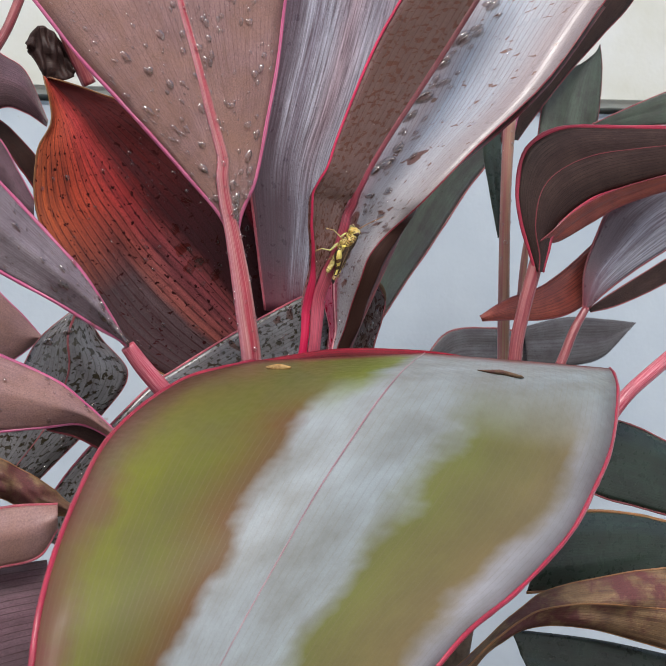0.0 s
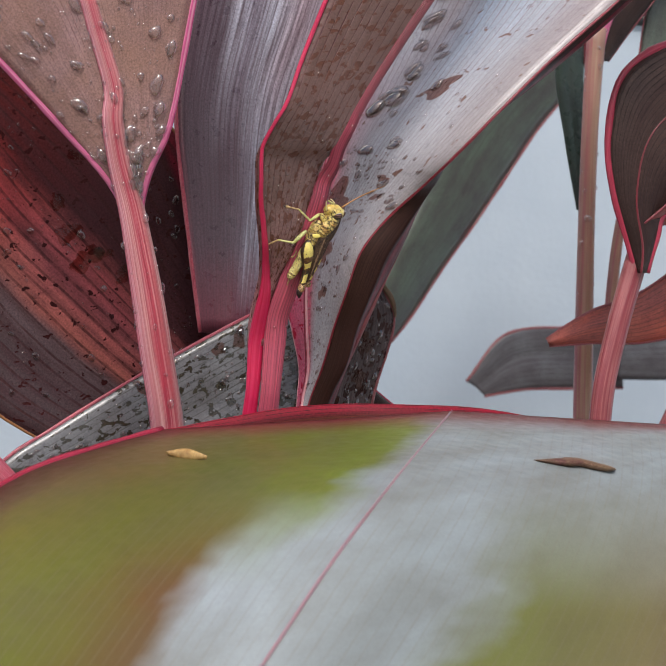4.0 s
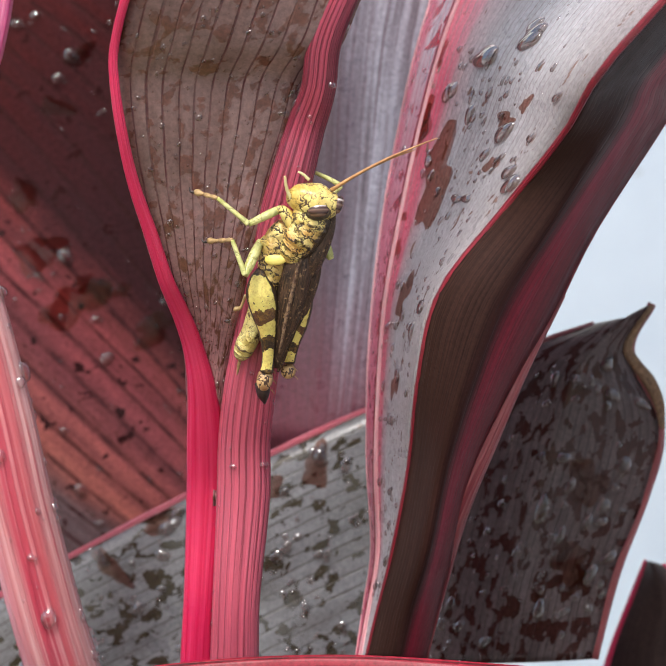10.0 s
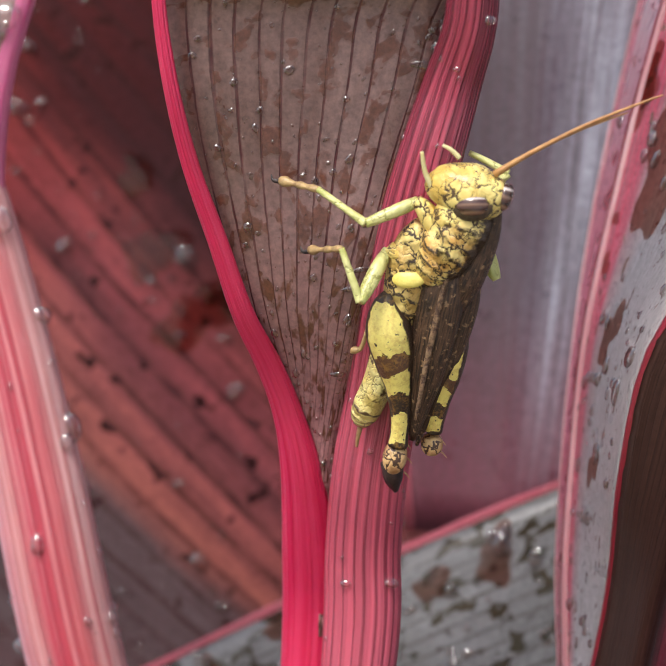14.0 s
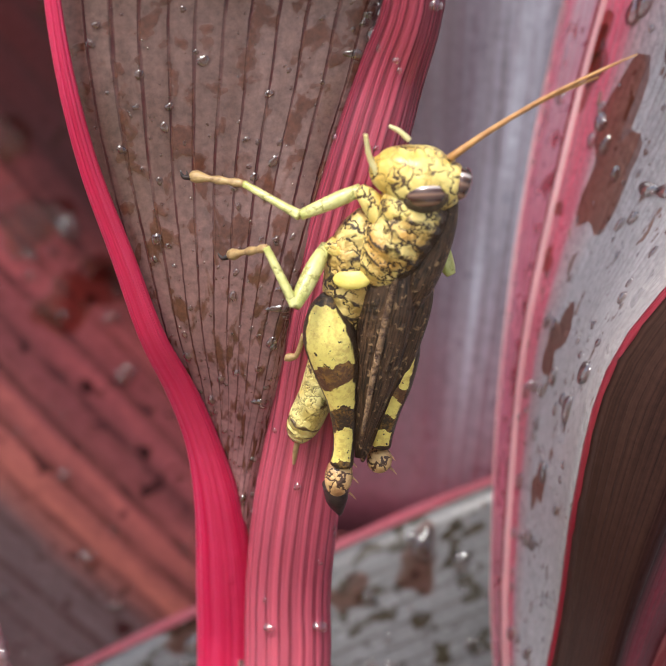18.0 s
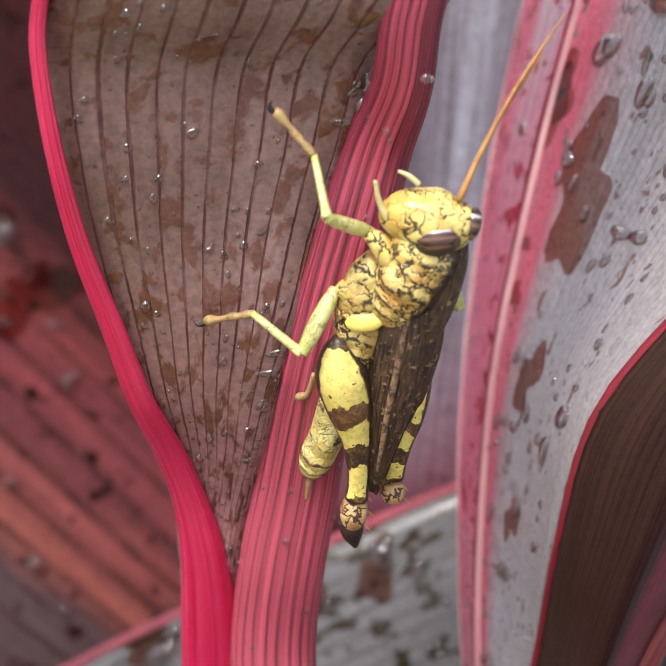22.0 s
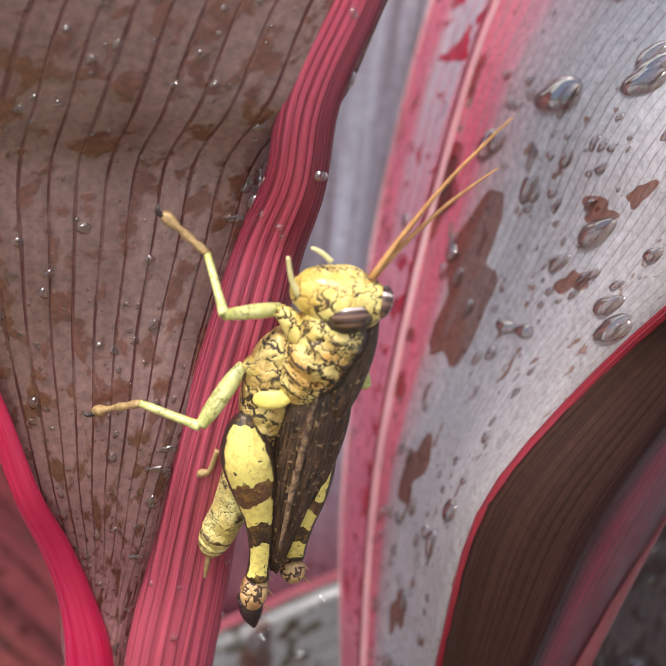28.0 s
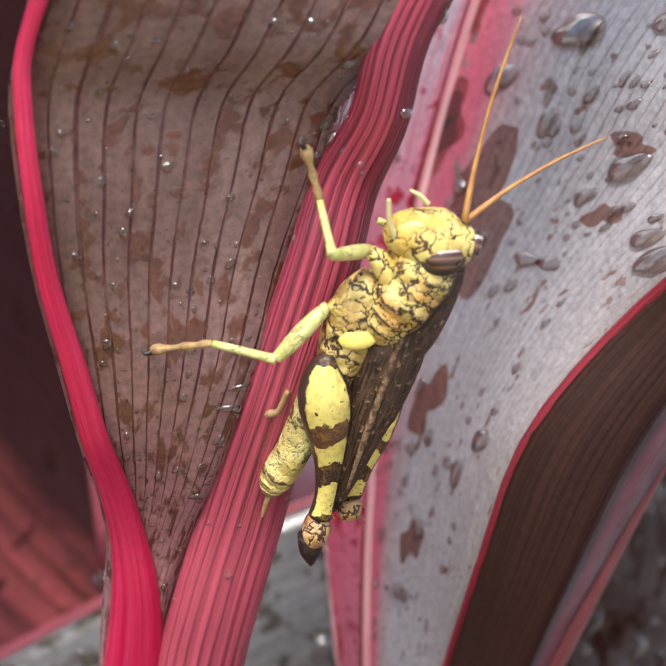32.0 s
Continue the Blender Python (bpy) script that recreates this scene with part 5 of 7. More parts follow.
# rolled edge of the broad leaf
ob, rows = leaf(plant_main, [
    ((-145.8, 5.0, -164.8), (-145.4, 2.5, -165.1), (-144.9, 0.0, -165.3)),
    ((-134.5, 5.0, -144.1), (-133.8, 2.5, -144.8), (-133.1, 0.0, -145.4)),
    ((-116.0, 5.0, -118.4), (-115.0, 2.5, -120.1), (-114.0, 0.0, -121.8)),
    ((-102.1, 5.0, -108.4), (-101.1, 2.5, -110.7), (-100.1, 0.0, -113.0)),
    ((-50.5, 6.0, -86.1), (-50.5, 5.0, -92.1), (-51.0, 13.0, -99.4)),
    ((-34.5, 6.0, -82.3), (-34.5, 5.0, -88.6), (-34.6, 13.0, -96.1)),
    ((-18.3, 6.0, -79.7), (-18.3, 5.0, -85.4), (-18.1, 13.0, -92.3))] + [
    ((2.2, 6.0, -76.9), (2.1, 5.0, -82.6), (2.7, 13.0, -89.3)),
    ((22.9, 6.0, -75.9), (22.7, 5.0, -81.5), (23.8, 13.0, -88.3)),
    ((47.5, 3.0, -76.6), (47.1, 1.0, -81.6), (48.5, 8.0, -87.6)),
    ((68.6, 3.0, -77.7), (68.1, 1.0, -82.7), (69.9, 8.0, -88.8)),
    ((85.7, 3.0, -80.0), (85.1, 1.0, -82.3), (87.3, 8.0, -85.6)),
    ((98.7, 3.0, -82.7), (98.0, 1.0, -82.7), (100.4, 8.0, -83.8))], RIMBAND, None, None, bulge=0.1, n=60, seed=43, label="dark crimson rolled edge of the broad leaf")

# curled dark leaf
ob, rows = leaf(plant_right, [
    ((146.7, 14.0, -29.7), (145.8, 9.8, -30.3), (151.0, 14.0, -29.6)),
    ((142.8, 14.0, -18.5), (146.5, 9.8, -19.9), (155.4, 14.0, -16.9)),
    ((136.6, 14.0, 0.4), (144.0, 9.8, -2.4), (158.6, 14.0, -7.8)),
    ((134.6, 14.0, 20.5), (148.9, 9.8, 18.1), (167.9, 14.0, 2.7)),
    ((141.6, 14.0, 43.7), (162.7, 9.8, 31.4), (189.8, 14.0, 16.3))] + [
    ((166.1, 14.0, 57.2), (187.5, 9.8, 41.6), (215.0, 14.0, 23.9)),
    ((206.3, 14.0, 60.0), (218.9, 9.8, 47.0), (240.7, 14.0, 30.7)),
    ((244.7, 14.0, 61.7), (251.0, 9.8, 51.3), (270.3, 14.0, 37.4)),
    ((280.9, 14.0, 61.6), (290.8, 9.8, 56.2), (307.4, 14.0, 44.1))], DARKFLAP, DUSKRIM, DARKCRIMSON, rim=1.5, rib=0.5, bulge=0.08, seed=11, label="dark curled leaf with a red margin")

# lining of the curled leaf
ob, rows = leaf(plant_right, [
    ((147.5, 10.0, -11.8), (153.4, 16.0, -11.6), (157.9, 20.0, -11.7)),
    ((156.0, 10.0, -5.7), (163.0, 16.0, -7.5), (168.6, 20.0, -9.6)),
    ((171.5, 10.0, 6.2), (181.6, 16.0, 4.0), (190.4, 20.0, 1.5)),
    ((196.4, 10.0, 18.7), (203.6, 16.0, 15.2), (209.5, 20.0, 11.2)),
    ((224.9, 10.0, 27.7), (230.8, 16.0, 24.2), (235.2, 20.0, 20.1)),
    ((263.9, 10.0, 37.5), (268.5, 16.0, 33.7), (271.4, 20.0, 29.7))], INNERRED, DARKCRIMSON, None, rim=0.5, seed=12, label="orange-red inner face of the curled leaf")

# brown leaf behind
ob, rows = leaf(plant_right, [
    ((197.1, 131.0, 64.6), (201.9, 128.0, 67.3), (210.4, 132.0, 68.2)),
    ((200.9, 131.0, 90.4), (210.7, 128.0, 90.6), (226.7, 132.0, 87.8)),
    ((218.4, 131.0, 125.8), (233.2, 128.0, 120.6), (252.9, 132.0, 117.0)),
    ((246.3, 131.0, 159.9), (261.2, 128.0, 148.8), (281.4, 132.0, 145.3)),
    ((267.6, 131.0, 185.1), (286.6, 128.0, 186.2), (310.6, 132.0, 175.9)),
    ((311.3, 131.0, 236.8), (323.6, 128.0, 237.5), (341.1, 132.0, 234.3))], DARKFLAP, DARKCRIMSON, MAGENTA, rim=0.6, rib=2.2, rib_taper=0.1, seed=13, label="brown leaf with a magenta midrib")

# narrow green leaf
ob, rows = leaf(plant_right, [
    ((192.0, 129.0, 2.0), (194.0, 129.0, 2.1), (196.3, 129.0, 2.1)),
    ((186.0, 129.0, 32.8), (190.4, 129.0, 35.8), (195.4, 129.0, 36.0)),
    ((181.5, 129.0, 66.3), (187.7, 129.0, 66.6), (196.0, 129.0, 69.9)),
    ((190.0, 129.0, 103.6), (192.7, 129.0, 103.7), (196.6, 129.0, 104.0))], DEEPGREEN, None, None, seed=14, label="narrow green leaf")

# green leaf upper right
ob, rows = leaf(plant_right, [
    ((232.7, 141.9, 70.8), (251.7, 141.9, 71.8), (279.6, 141.9, 73.4)),
    ((238.4, 141.9, 97.3), (261.0, 141.9, 101.6), (284.5, 141.9, 100.1)),
    ((252.6, 141.9, 115.6), (270.2, 141.9, 122.7), (286.7, 141.9, 123.9)),
    ((277.3, 141.9, 129.2), (282.8, 141.9, 135.4), (285.4, 141.9, 140.1))], GREEN, ROSERIB, None, rim=0.5, seed=15, label="grey-green leaf in front of the wall")

# flat green leaf
ob, rows = leaf(plant_right, [
    ((257.7, 112.5, 79.0), (259.1, 113.4, 78.1), (261.1, 115.0, 77.3)),
    ((283.9, 112.5, 90.4), (286.1, 113.4, 84.9), (288.9, 115.0, 79.5)),
    ((319.7, 112.5, 104.9), (320.1, 113.4, 93.9), (320.9, 115.0, 83.1)),
    ((367.5, 112.5, 121.8), (367.8, 113.4, 105.5), (368.6, 115.0, 89.4))], GREEN, ROSERIB, None, rim=0.5, seed=16, label="flat grey-green leaf")

# red streaked leaf
ob, rows = leaf(plant_right, [
    ((134.9, 59.4, -54.1), (134.1, 56.8, -55.5), (135.8, 58.5, -56.8)),
    ((155.0, 59.4, -43.4), (154.0, 56.8, -49.7), (155.8, 58.5, -55.8)),
    ((177.0, 59.4, -36.4), (176.6, 56.8, -46.1), (179.2, 58.5, -55.6)),
    ((197.8, 59.4, -24.0), (198.2, 56.8, -37.5), (201.4, 58.5, -50.8)),
    ((219.1, 59.4, -7.4), (219.3, 56.8, -23.0), (222.6, 58.5, -38.3)),
    ((237.3, 59.4, 8.2), (238.4, 56.8, -8.4), (242.5, 58.5, -24.4))], INNERRED, ROSERIB, None, rim=0.6, seed=17, label="red streaked leaf with a dry tip")

# blue-grey leaf right
ob, rows = leaf(plant_right, [
    ((202.1, 46.8, -50.0), (202.2, 44.2, -49.7), (206.2, 46.8, -48.6)),
    ((203.8, 46.8, -26.1), (209.7, 44.2, -28.8), (221.6, 46.8, -37.0)),
    ((212.6, 46.8, -4.6), (226.2, 44.2, -9.7), (247.4, 46.8, -21.1)),
    ((226.1, 46.8, 17.3), (246.3, 44.2, 9.7), (277.8, 46.8, -5.3)),
    ((255.3, 46.8, 33.3), (276.5, 44.2, 27.2), (308.8, 46.8, 9.4)),
    ((292.7, 46.8, 47.4), (311.0, 44.2, 42.5), (340.7, 46.8, 30.1))], BLUE, ROSERIB, None, rim=0.7, seed=18, label="blue-grey leaf with a red margin")

# underside
ob, rows = leaf(plant_right, [
    ((208.0, 49.3, -49.3), (208.7, 49.3, -50.2), (209.5, 49.3, -51.1)),
    ((225.9, 49.3, -38.9), (227.4, 49.3, -42.8), (229.0, 49.3, -46.8)),
    ((252.4, 49.3, -24.9), (252.3, 49.3, -31.7), (252.1, 49.3, -38.4)),
    ((279.6, 49.3, -10.6), (279.3, 49.3, -18.8), (279.1, 49.3, -27.1)),
    ((321.2, 49.3, 10.1), (320.9, 49.3, -1.1), (320.7, 49.3, -12.3))], DARKFLAP, ROSERIB, None, rim=0.5, seed=19, label="dark underside of the blue-grey leaf")

# grey leaf
ob, rows = leaf(plant_right, [
    ((245.7, 330.0, -76.6), (251.3, 330.0, -79.8), (256.9, 330.0, -84.8)),
    ((270.6, 330.0, -51.1), (276.1, 330.0, -63.5), (283.5, 330.0, -81.6)),
    ((311.1, 330.0, -47.7), (312.8, 330.0, -61.7), (314.4, 330.0, -81.6)),
    ((342.5, 330.0, -51.5), (344.2, 330.0, -64.9), (345.8, 330.0, -81.7))], GREYLEAF, ROSERIB, None, rim=0.8, seed=20, label="grey leaf in shade near the wall")

# grey leaf tip
ob, rows = leaf(plant_right, [
    ((335.4, 325.0, -46.7), (337.2, 325.0, -56.8), (338.7, 325.0, -76.8)),
    ((375.5, 325.0, -38.6), (379.1, 325.0, -54.8), (382.7, 325.0, -76.9)),
    ((416.3, 325.0, -39.9), (416.0, 325.0, -52.9), (411.5, 325.0, -69.9)),
    ((444.3, 325.0, -42.3), (441.2, 325.0, -45.1), (437.0, 325.0, -48.6))], GREYLEAF, None, None, seed=21, label="grey leaf tip near the wall")

# dark green leaf
ob, rows = leaf(plant_right, [
    ((202.5, 45.9, -117.5), (198.8, 43.4, -139.0), (198.4, 45.9, -160.7)),
    ((224.9, 45.9, -119.1), (219.3, 43.4, -143.5), (217.3, 45.9, -167.9)),
    ((244.2, 45.9, -124.7), (238.6, 43.4, -148.6), (236.6, 45.9, -172.6)),
    ((263.8, 45.9, -133.1), (261.4, 43.4, -156.1), (262.7, 45.9, -179.4)),
    ((307.3, 45.9, -150.3), (304.7, 43.4, -169.3), (306.3, 45.9, -188.6))], DEEPGREEN, ROSERIB, None, rim=0.7, seed=22, label="dark green leaf with a dull pink margin")

# dark green leaf low
ob, rows = leaf(plant_right, [
    ((162.9, 35.0, -174.7), (154.1, 31.6, -197.8), (148.7, 33.3, -221.2)),
    ((200.0, 35.0, -174.3), (190.9, 31.6, -197.3), (185.4, 33.3, -220.6)),
    ((231.8, 35.0, -177.8), (224.0, 31.6, -196.7), (220.1, 33.3, -215.9)),
    ((254.4, 35.0, -182.8), (251.5, 31.6, -198.0), (252.4, 33.3, -213.6)),
    ((297.5, 35.0, -190.3), (294.6, 31.6, -199.5), (295.7, 33.3, -209.0))], DEEPGREEN, BROWNRIM, None, rim=1.0, seed=23, label="dark green leaf with a rusty margin")

# dry leaf
ob, rows = leaf(plant_right, [
    ((75.4, 0.0, -261.2), (72.5, -12.0, -260.7), (83.6, -0.0, -264.2)),
    ((106.8, 0.0, -236.9), (102.2, -12.0, -239.0), (112.4, 0.0, -244.6)),
    ((136.2, -0.0, -219.1), (128.2, -12.0, -226.8), (135.8, 0.0, -237.5)),
    ((175.0, 0.0, -211.7), (166.4, -12.0, -225.2), (174.3, 0.0, -241.6)),
    ((227.6, -0.0, -208.0), (218.0, -12.0, -231.1), (226.4, 0.0, -257.1)),
    ((269.4, 0.0, -203.1), (259.1, -12.0, -235.1), (267.6, 0.0, -270.3))], DRY, BROWNRIM, BROWNRIM, rim=0.6, rib=0.8, wave=0.006, seed=24, label="dry brown withered leaf")

# green leaf low
ob, rows = leaf(plant_right, [
    ((128.4, 20.7, -240.3), (135.4, 20.7, -255.6), (142.6, 20.7, -271.1)),
    ((188.4, 20.7, -250.3), (188.1, 20.7, -267.6), (187.7, 20.7, -284.7)),
    ((241.7, 20.7, -263.0), (241.2, 20.7, -281.1), (240.9, 20.7, -299.2)),
    ((284.0, 20.7, -273.8), (283.5, 20.7, -290.9), (283.1, 20.7, -308.0))], DEEPGREEN, None, None, seed=25, label="dark green leaf under the dry one")

# silver leaf low left
ob, rows = leaf(plant_left, [
    ((-112.6, 12.0, -74.5), (-114.1, 6.0, -75.6), (-110.4, 14.0, -76.2)),
    ((-121.5, 12.0, -60.1), (-120.6, 6.0, -67.6), (-116.1, 14.0, -71.7)),
    ((-136.0, 12.0, -38.3), (-134.7, 6.0, -52.1), (-130.7, 14.0, -63.9)),
    ((-152.2, 12.0, -20.9), (-153.1, 6.0, -38.1), (-151.7, 14.0, -51.9)),
    ((-181.7, 12.0, 9.0), (-183.7, 6.0, -15.8), (-181.3, 14.0, -36.9)),
    ((-203.9, 12.0, 32.0), (-205.7, 6.0, 2.9), (-203.6, 14.0, -24.4))], LOWSILVER, MAGENTA, None, rim=1.1, bulge=-0.03, seed=26, label="silver-grey leaf with magenta margins, beaded with water")

drops("water_drops", rows, 160, (0.4, 2.4), 17, "clear water drops on the low silver leaf", big=6, long=1.5)

# rosy leaf low left
ob, rows = leaf(plant_left, [
    ((-124.8, -4.0, -121.1), (-129.3, -12.0, -122.0), (-127.9, -4.0, -123.1)),
    ((-141.0, -4.0, -106.6), (-145.5, -12.0, -111.2), (-144.5, -4.0, -115.9)),
    ((-158.0, -4.0, -93.7), (-164.2, -12.0, -105.7), (-164.9, -4.0, -117.3)),
    ((-187.0, -4.0, -80.9), (-189.6, -12.0, -100.2), (-187.2, -4.0, -119.1)),
    ((-208.8, -4.0, -72.9), (-211.1, -12.0, -97.5), (-209.0, -4.0, -121.8))], ROSE, MAGENTA, None, rim=1.0, seed=27, label="rosy leaf with magenta margins")

drops("water_drops", rows, 60, (0.3, 1.4), 18, "water beads on the low rosy leaf")

# turned-down half
ob, rows = leaf(plant_left, [
    ((-123.3, 0.0, -121.1), (-127.5, 0.0, -125.4), (-131.6, 0.0, -129.8)),
    ((-143.1, 0.0, -115.9), (-144.3, 0.0, -119.4), (-145.4, 0.0, -122.8)),
    ((-163.6, 0.0, -117.4), (-162.5, 0.0, -118.0), (-161.4, 0.0, -118.7))], DARKFLAP, DARKCRIMSON, None, rim=0.6, seed=28, label="dark red turned-down half of the rosy leaf")

# dark leaf low left
ob, rows = leaf(plant_left, [
    ((-124.9, 58.0, -52.5), (-125.7, 52.0, -52.1), (-122.4, 58.0, -52.4)),
    ((-145.6, 58.0, -69.0), (-131.9, 52.0, -68.0), (-110.1, 58.0, -70.0)),
    ((-156.5, 58.0, -86.3), (-132.1, 52.0, -88.8), (-95.4, 58.0, -88.8)),
    ((-170.8, 58.0, -111.4), (-144.3, 52.0, -116.3), (-110.5, 58.0, -111.0)),
    ((-182.6, 58.0, -140.7), (-165.7, 52.0, -143.3), (-147.3, 58.0, -146.3))], WETDARK, ROSERIB, ROSERIB, rim=0.5, rib=0.8, seed=29, label="dark grey-green leaf with large water drops")

drops("water_drops", rows, 60, (0.5, 2.6), 19, "water drops on the dark leaf", big=4)

# rosy leaf behind
ob, rows = leaf(plant_left, [
    ((-182.1, 74.0, -23.4), (-183.4, 70.0, -53.7), (-182.4, 74.0, -83.5)),
    ((-163.2, 74.0, -44.0), (-164.5, 70.0, -63.9), (-163.4, 74.0, -83.6)),
    ((-151.2, 74.0, -55.4), (-153.8, 70.0, -67.4), (-153.7, 74.0, -78.9)),
    ((-140.4, 74.0, -67.1), (-142.0, 70.0, -68.4), (-141.1, 74.0, -69.5))], ROSE, MAGENTA, None, rim=0.6, seed=30, label="rosy leaf behind")

# dry leaf left
ob, rows = leaf(plant_left, [
    ((-201.9, 6.0, -126.2), (-203.7, 0.0, -138.9), (-202.1, 6.0, -151.9)),
    ((-184.3, 6.0, -133.0), (-186.1, 0.0, -142.8), (-184.4, 6.0, -152.9)),
    ((-161.8, 6.0, -145.6), (-166.1, 0.0, -152.9), (-166.5, 6.0, -160.7)),
    ((-144.8, 6.0, -159.2), (-148.0, 0.0, -161.1), (-147.1, 6.0, -163.6))], DRY, BROWNRIM, None, rim=0.5, wave=0.004, seed=31, label="dry folded leaf")

# cut leaf
ob, rows = leaf(plant_left, [
    ((-160.6, -14.0, -156.4), (-162.7, -20.0, -162.1), (-160.8, -14.0, -168.6)),
    ((-177.3, -14.0, -156.3), (-176.0, -20.0, -168.7), (-170.9, -14.0, -182.0)),
    ((-190.5, -14.0, -157.3), (-192.4, -20.0, -171.4), (-190.6, -14.0, -186.3)),
    ((-212.0, -14.0, -160.3), (-213.7, -20.0, -174.0), (-212.1, -14.0, -188.4))], ROSE, PINK, None, rim=0.9, seed=32, label="cut rosy leaf with a frayed end")

# grey leaf left
ob, rows = leaf(plant_left, [
    ((-161.2, 2.0, -185.2), (-161.4, -8.0, -219.1), (-154.8, 2.0, -255.2)),
    ((-185.8, 2.0, -187.7), (-186.9, -8.0, -223.4), (-181.8, 2.0, -261.6)),
    ((-207.7, 2.0, -191.9), (-210.7, -8.0, -228.7), (-208.1, 2.0, -267.8))], PURPLE, None, None, seed=33, label="purple-grey leaf")

# purple leaf
ob, rows = leaf(plant_left, [
    ((-173.0, 104.0, 108.9), (-174.9, 98.0, 75.3), (-173.3, 104.0, 43.9)),
    ((-153.4, 104.0, 94.6), (-155.3, 98.0, 77.7), (-153.5, 104.0, 63.1)),
    ((-138.4, 104.0, 84.8), (-140.3, 98.0, 72.1), (-138.5, 104.0, 61.6)),
    ((-125.5, 104.0, 57.5), (-127.7, 98.0, 55.0), (-126.0, 104.0, 54.5))], PURPLE, PINK, None, rim=0.5, seed=34, label="purple-grey leaf behind the red one")

# dark leaf
ob, rows = leaf(plant_left, [
    ((-169.7, 116.0, 65.1), (-169.8, 116.0, 44.5), (-169.9, 116.0, 23.8)),
    ((-149.9, 116.0, 57.8), (-149.9, 116.0, 49.8), (-150.1, 116.0, 41.9)),
    ((-137.4, 116.0, 47.4), (-137.4, 116.0, 38.8), (-137.4, 116.0, 30.2)),
    ((-127.3, 116.0, 36.9), (-127.9, 116.0, 27.5), (-128.7, 116.0, 18.3))], DARKFLAP, DARKCRIMSON, None, rim=0.6, seed=35, label="dark leaf behind")

# purple leaf low
ob, rows = leaf(plant_left, [
    ((-179.5, 82.0, 61.7), (-180.7, 78.0, 38.8), (-179.7, 82.0, 17.1)),
    ((-160.3, 82.0, 41.6), (-161.6, 78.0, 29.2), (-160.4, 82.0, 18.0)),
    ((-150.7, 82.0, 25.5), (-151.4, 78.0, 13.1), (-149.5, 82.0, 1.8)),
    ((-141.4, 82.0, 9.3), (-142.5, 78.0, 2.8), (-141.0, 82.0, -2.6))], PURPLE, MAGENTA, None, rim=0.7, seed=36, label="purple-grey leaf with a pink margin")

# withered leaf
ob, rows = leaf(plant_left, [
    ((-130.0, 130.0, 107.3), (-128.8, 130.0, 103.6), (-127.5, 130.0, 99.9)),
    ((-122.2, 130.0, 117.9), (-119.7, 130.0, 101.8), (-117.2, 130.0, 85.6)),
    ((-111.8, 130.0, 113.8), (-109.3, 130.0, 100.0), (-106.7, 130.0, 86.3)),
    ((-101.4, 130.0, 96.8), (-100.8, 130.0, 93.0), (-100.1, 130.0, 89.3))], DARKFLAP, None, None, wave=0.006, seed=37, label="dark withered leaf")

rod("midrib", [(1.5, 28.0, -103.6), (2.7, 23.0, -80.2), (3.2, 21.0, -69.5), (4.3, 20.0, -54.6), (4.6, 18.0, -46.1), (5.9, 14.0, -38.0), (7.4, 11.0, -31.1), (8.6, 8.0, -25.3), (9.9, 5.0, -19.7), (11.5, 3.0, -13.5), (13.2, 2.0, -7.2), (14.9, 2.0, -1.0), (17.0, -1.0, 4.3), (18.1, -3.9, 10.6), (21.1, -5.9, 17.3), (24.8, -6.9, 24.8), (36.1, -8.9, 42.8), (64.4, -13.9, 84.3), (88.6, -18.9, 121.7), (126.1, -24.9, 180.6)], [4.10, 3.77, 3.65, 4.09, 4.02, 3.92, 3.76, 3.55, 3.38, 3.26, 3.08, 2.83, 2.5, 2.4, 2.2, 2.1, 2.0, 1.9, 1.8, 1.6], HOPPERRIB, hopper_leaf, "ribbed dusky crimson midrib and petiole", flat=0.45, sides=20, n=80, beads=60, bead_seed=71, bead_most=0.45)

rod("leaf_margin", [(-4.3, 29.0, -103.9), (-3.3, 25.0, -80.7), (-2.6, 23.0, -69.9), (-1.8, 22.0, -55.3), (-1.4, 19.0, -46.5), (-1.4, 15.0, -38.4), (-2.2, 12.0, -32.4), (-3.5, 9.0, -27.5), (-5.3, 5.0, -22.3), (-7.1, 2.0, -15.6), (-9.1, -1.0, -8.6), (-10.2, -4.0, -1.9), (-10.9, -6.0, 4.8), (-10.7, -7.3, 9.5), (-8.1, -11.3, 16.5), (-4.3, -13.3, 24.0), (2.8, -13.3, 42.6), (21.5, -15.8, 85.6), (38.0, -20.8, 116.8), (73.9, -26.8, 176.6)], [2.88, 2.67, 2.57, 2.92, 2.86, 2.21, 1.60, 1.36, 1.16, 1.02, 0.88, 0.79, 0.70, 0.67, 0.65, 0.65, 0.75, 0.82, 0.83, 0.84], CRIMSON, hopper_leaf, "bright crimson margin", flat=0.5, sides=14, n=80)

rod("petiole", [(24.6, 42.0, -96.1), (26.7, 38.0, -82.3), (30.5, 34.0, -69.5), (35.5, 28.0, -56.8), (41.3, 25.0, -44.8), (46.3, 23.0, -34.4), (52.0, 22.0, -23.5)], [5.29, 4.83, 4.40, 2.97, 1.96, 1.29, 0.84], ROSERIB, plant_main, "dusky red petiole", flat=0.6)

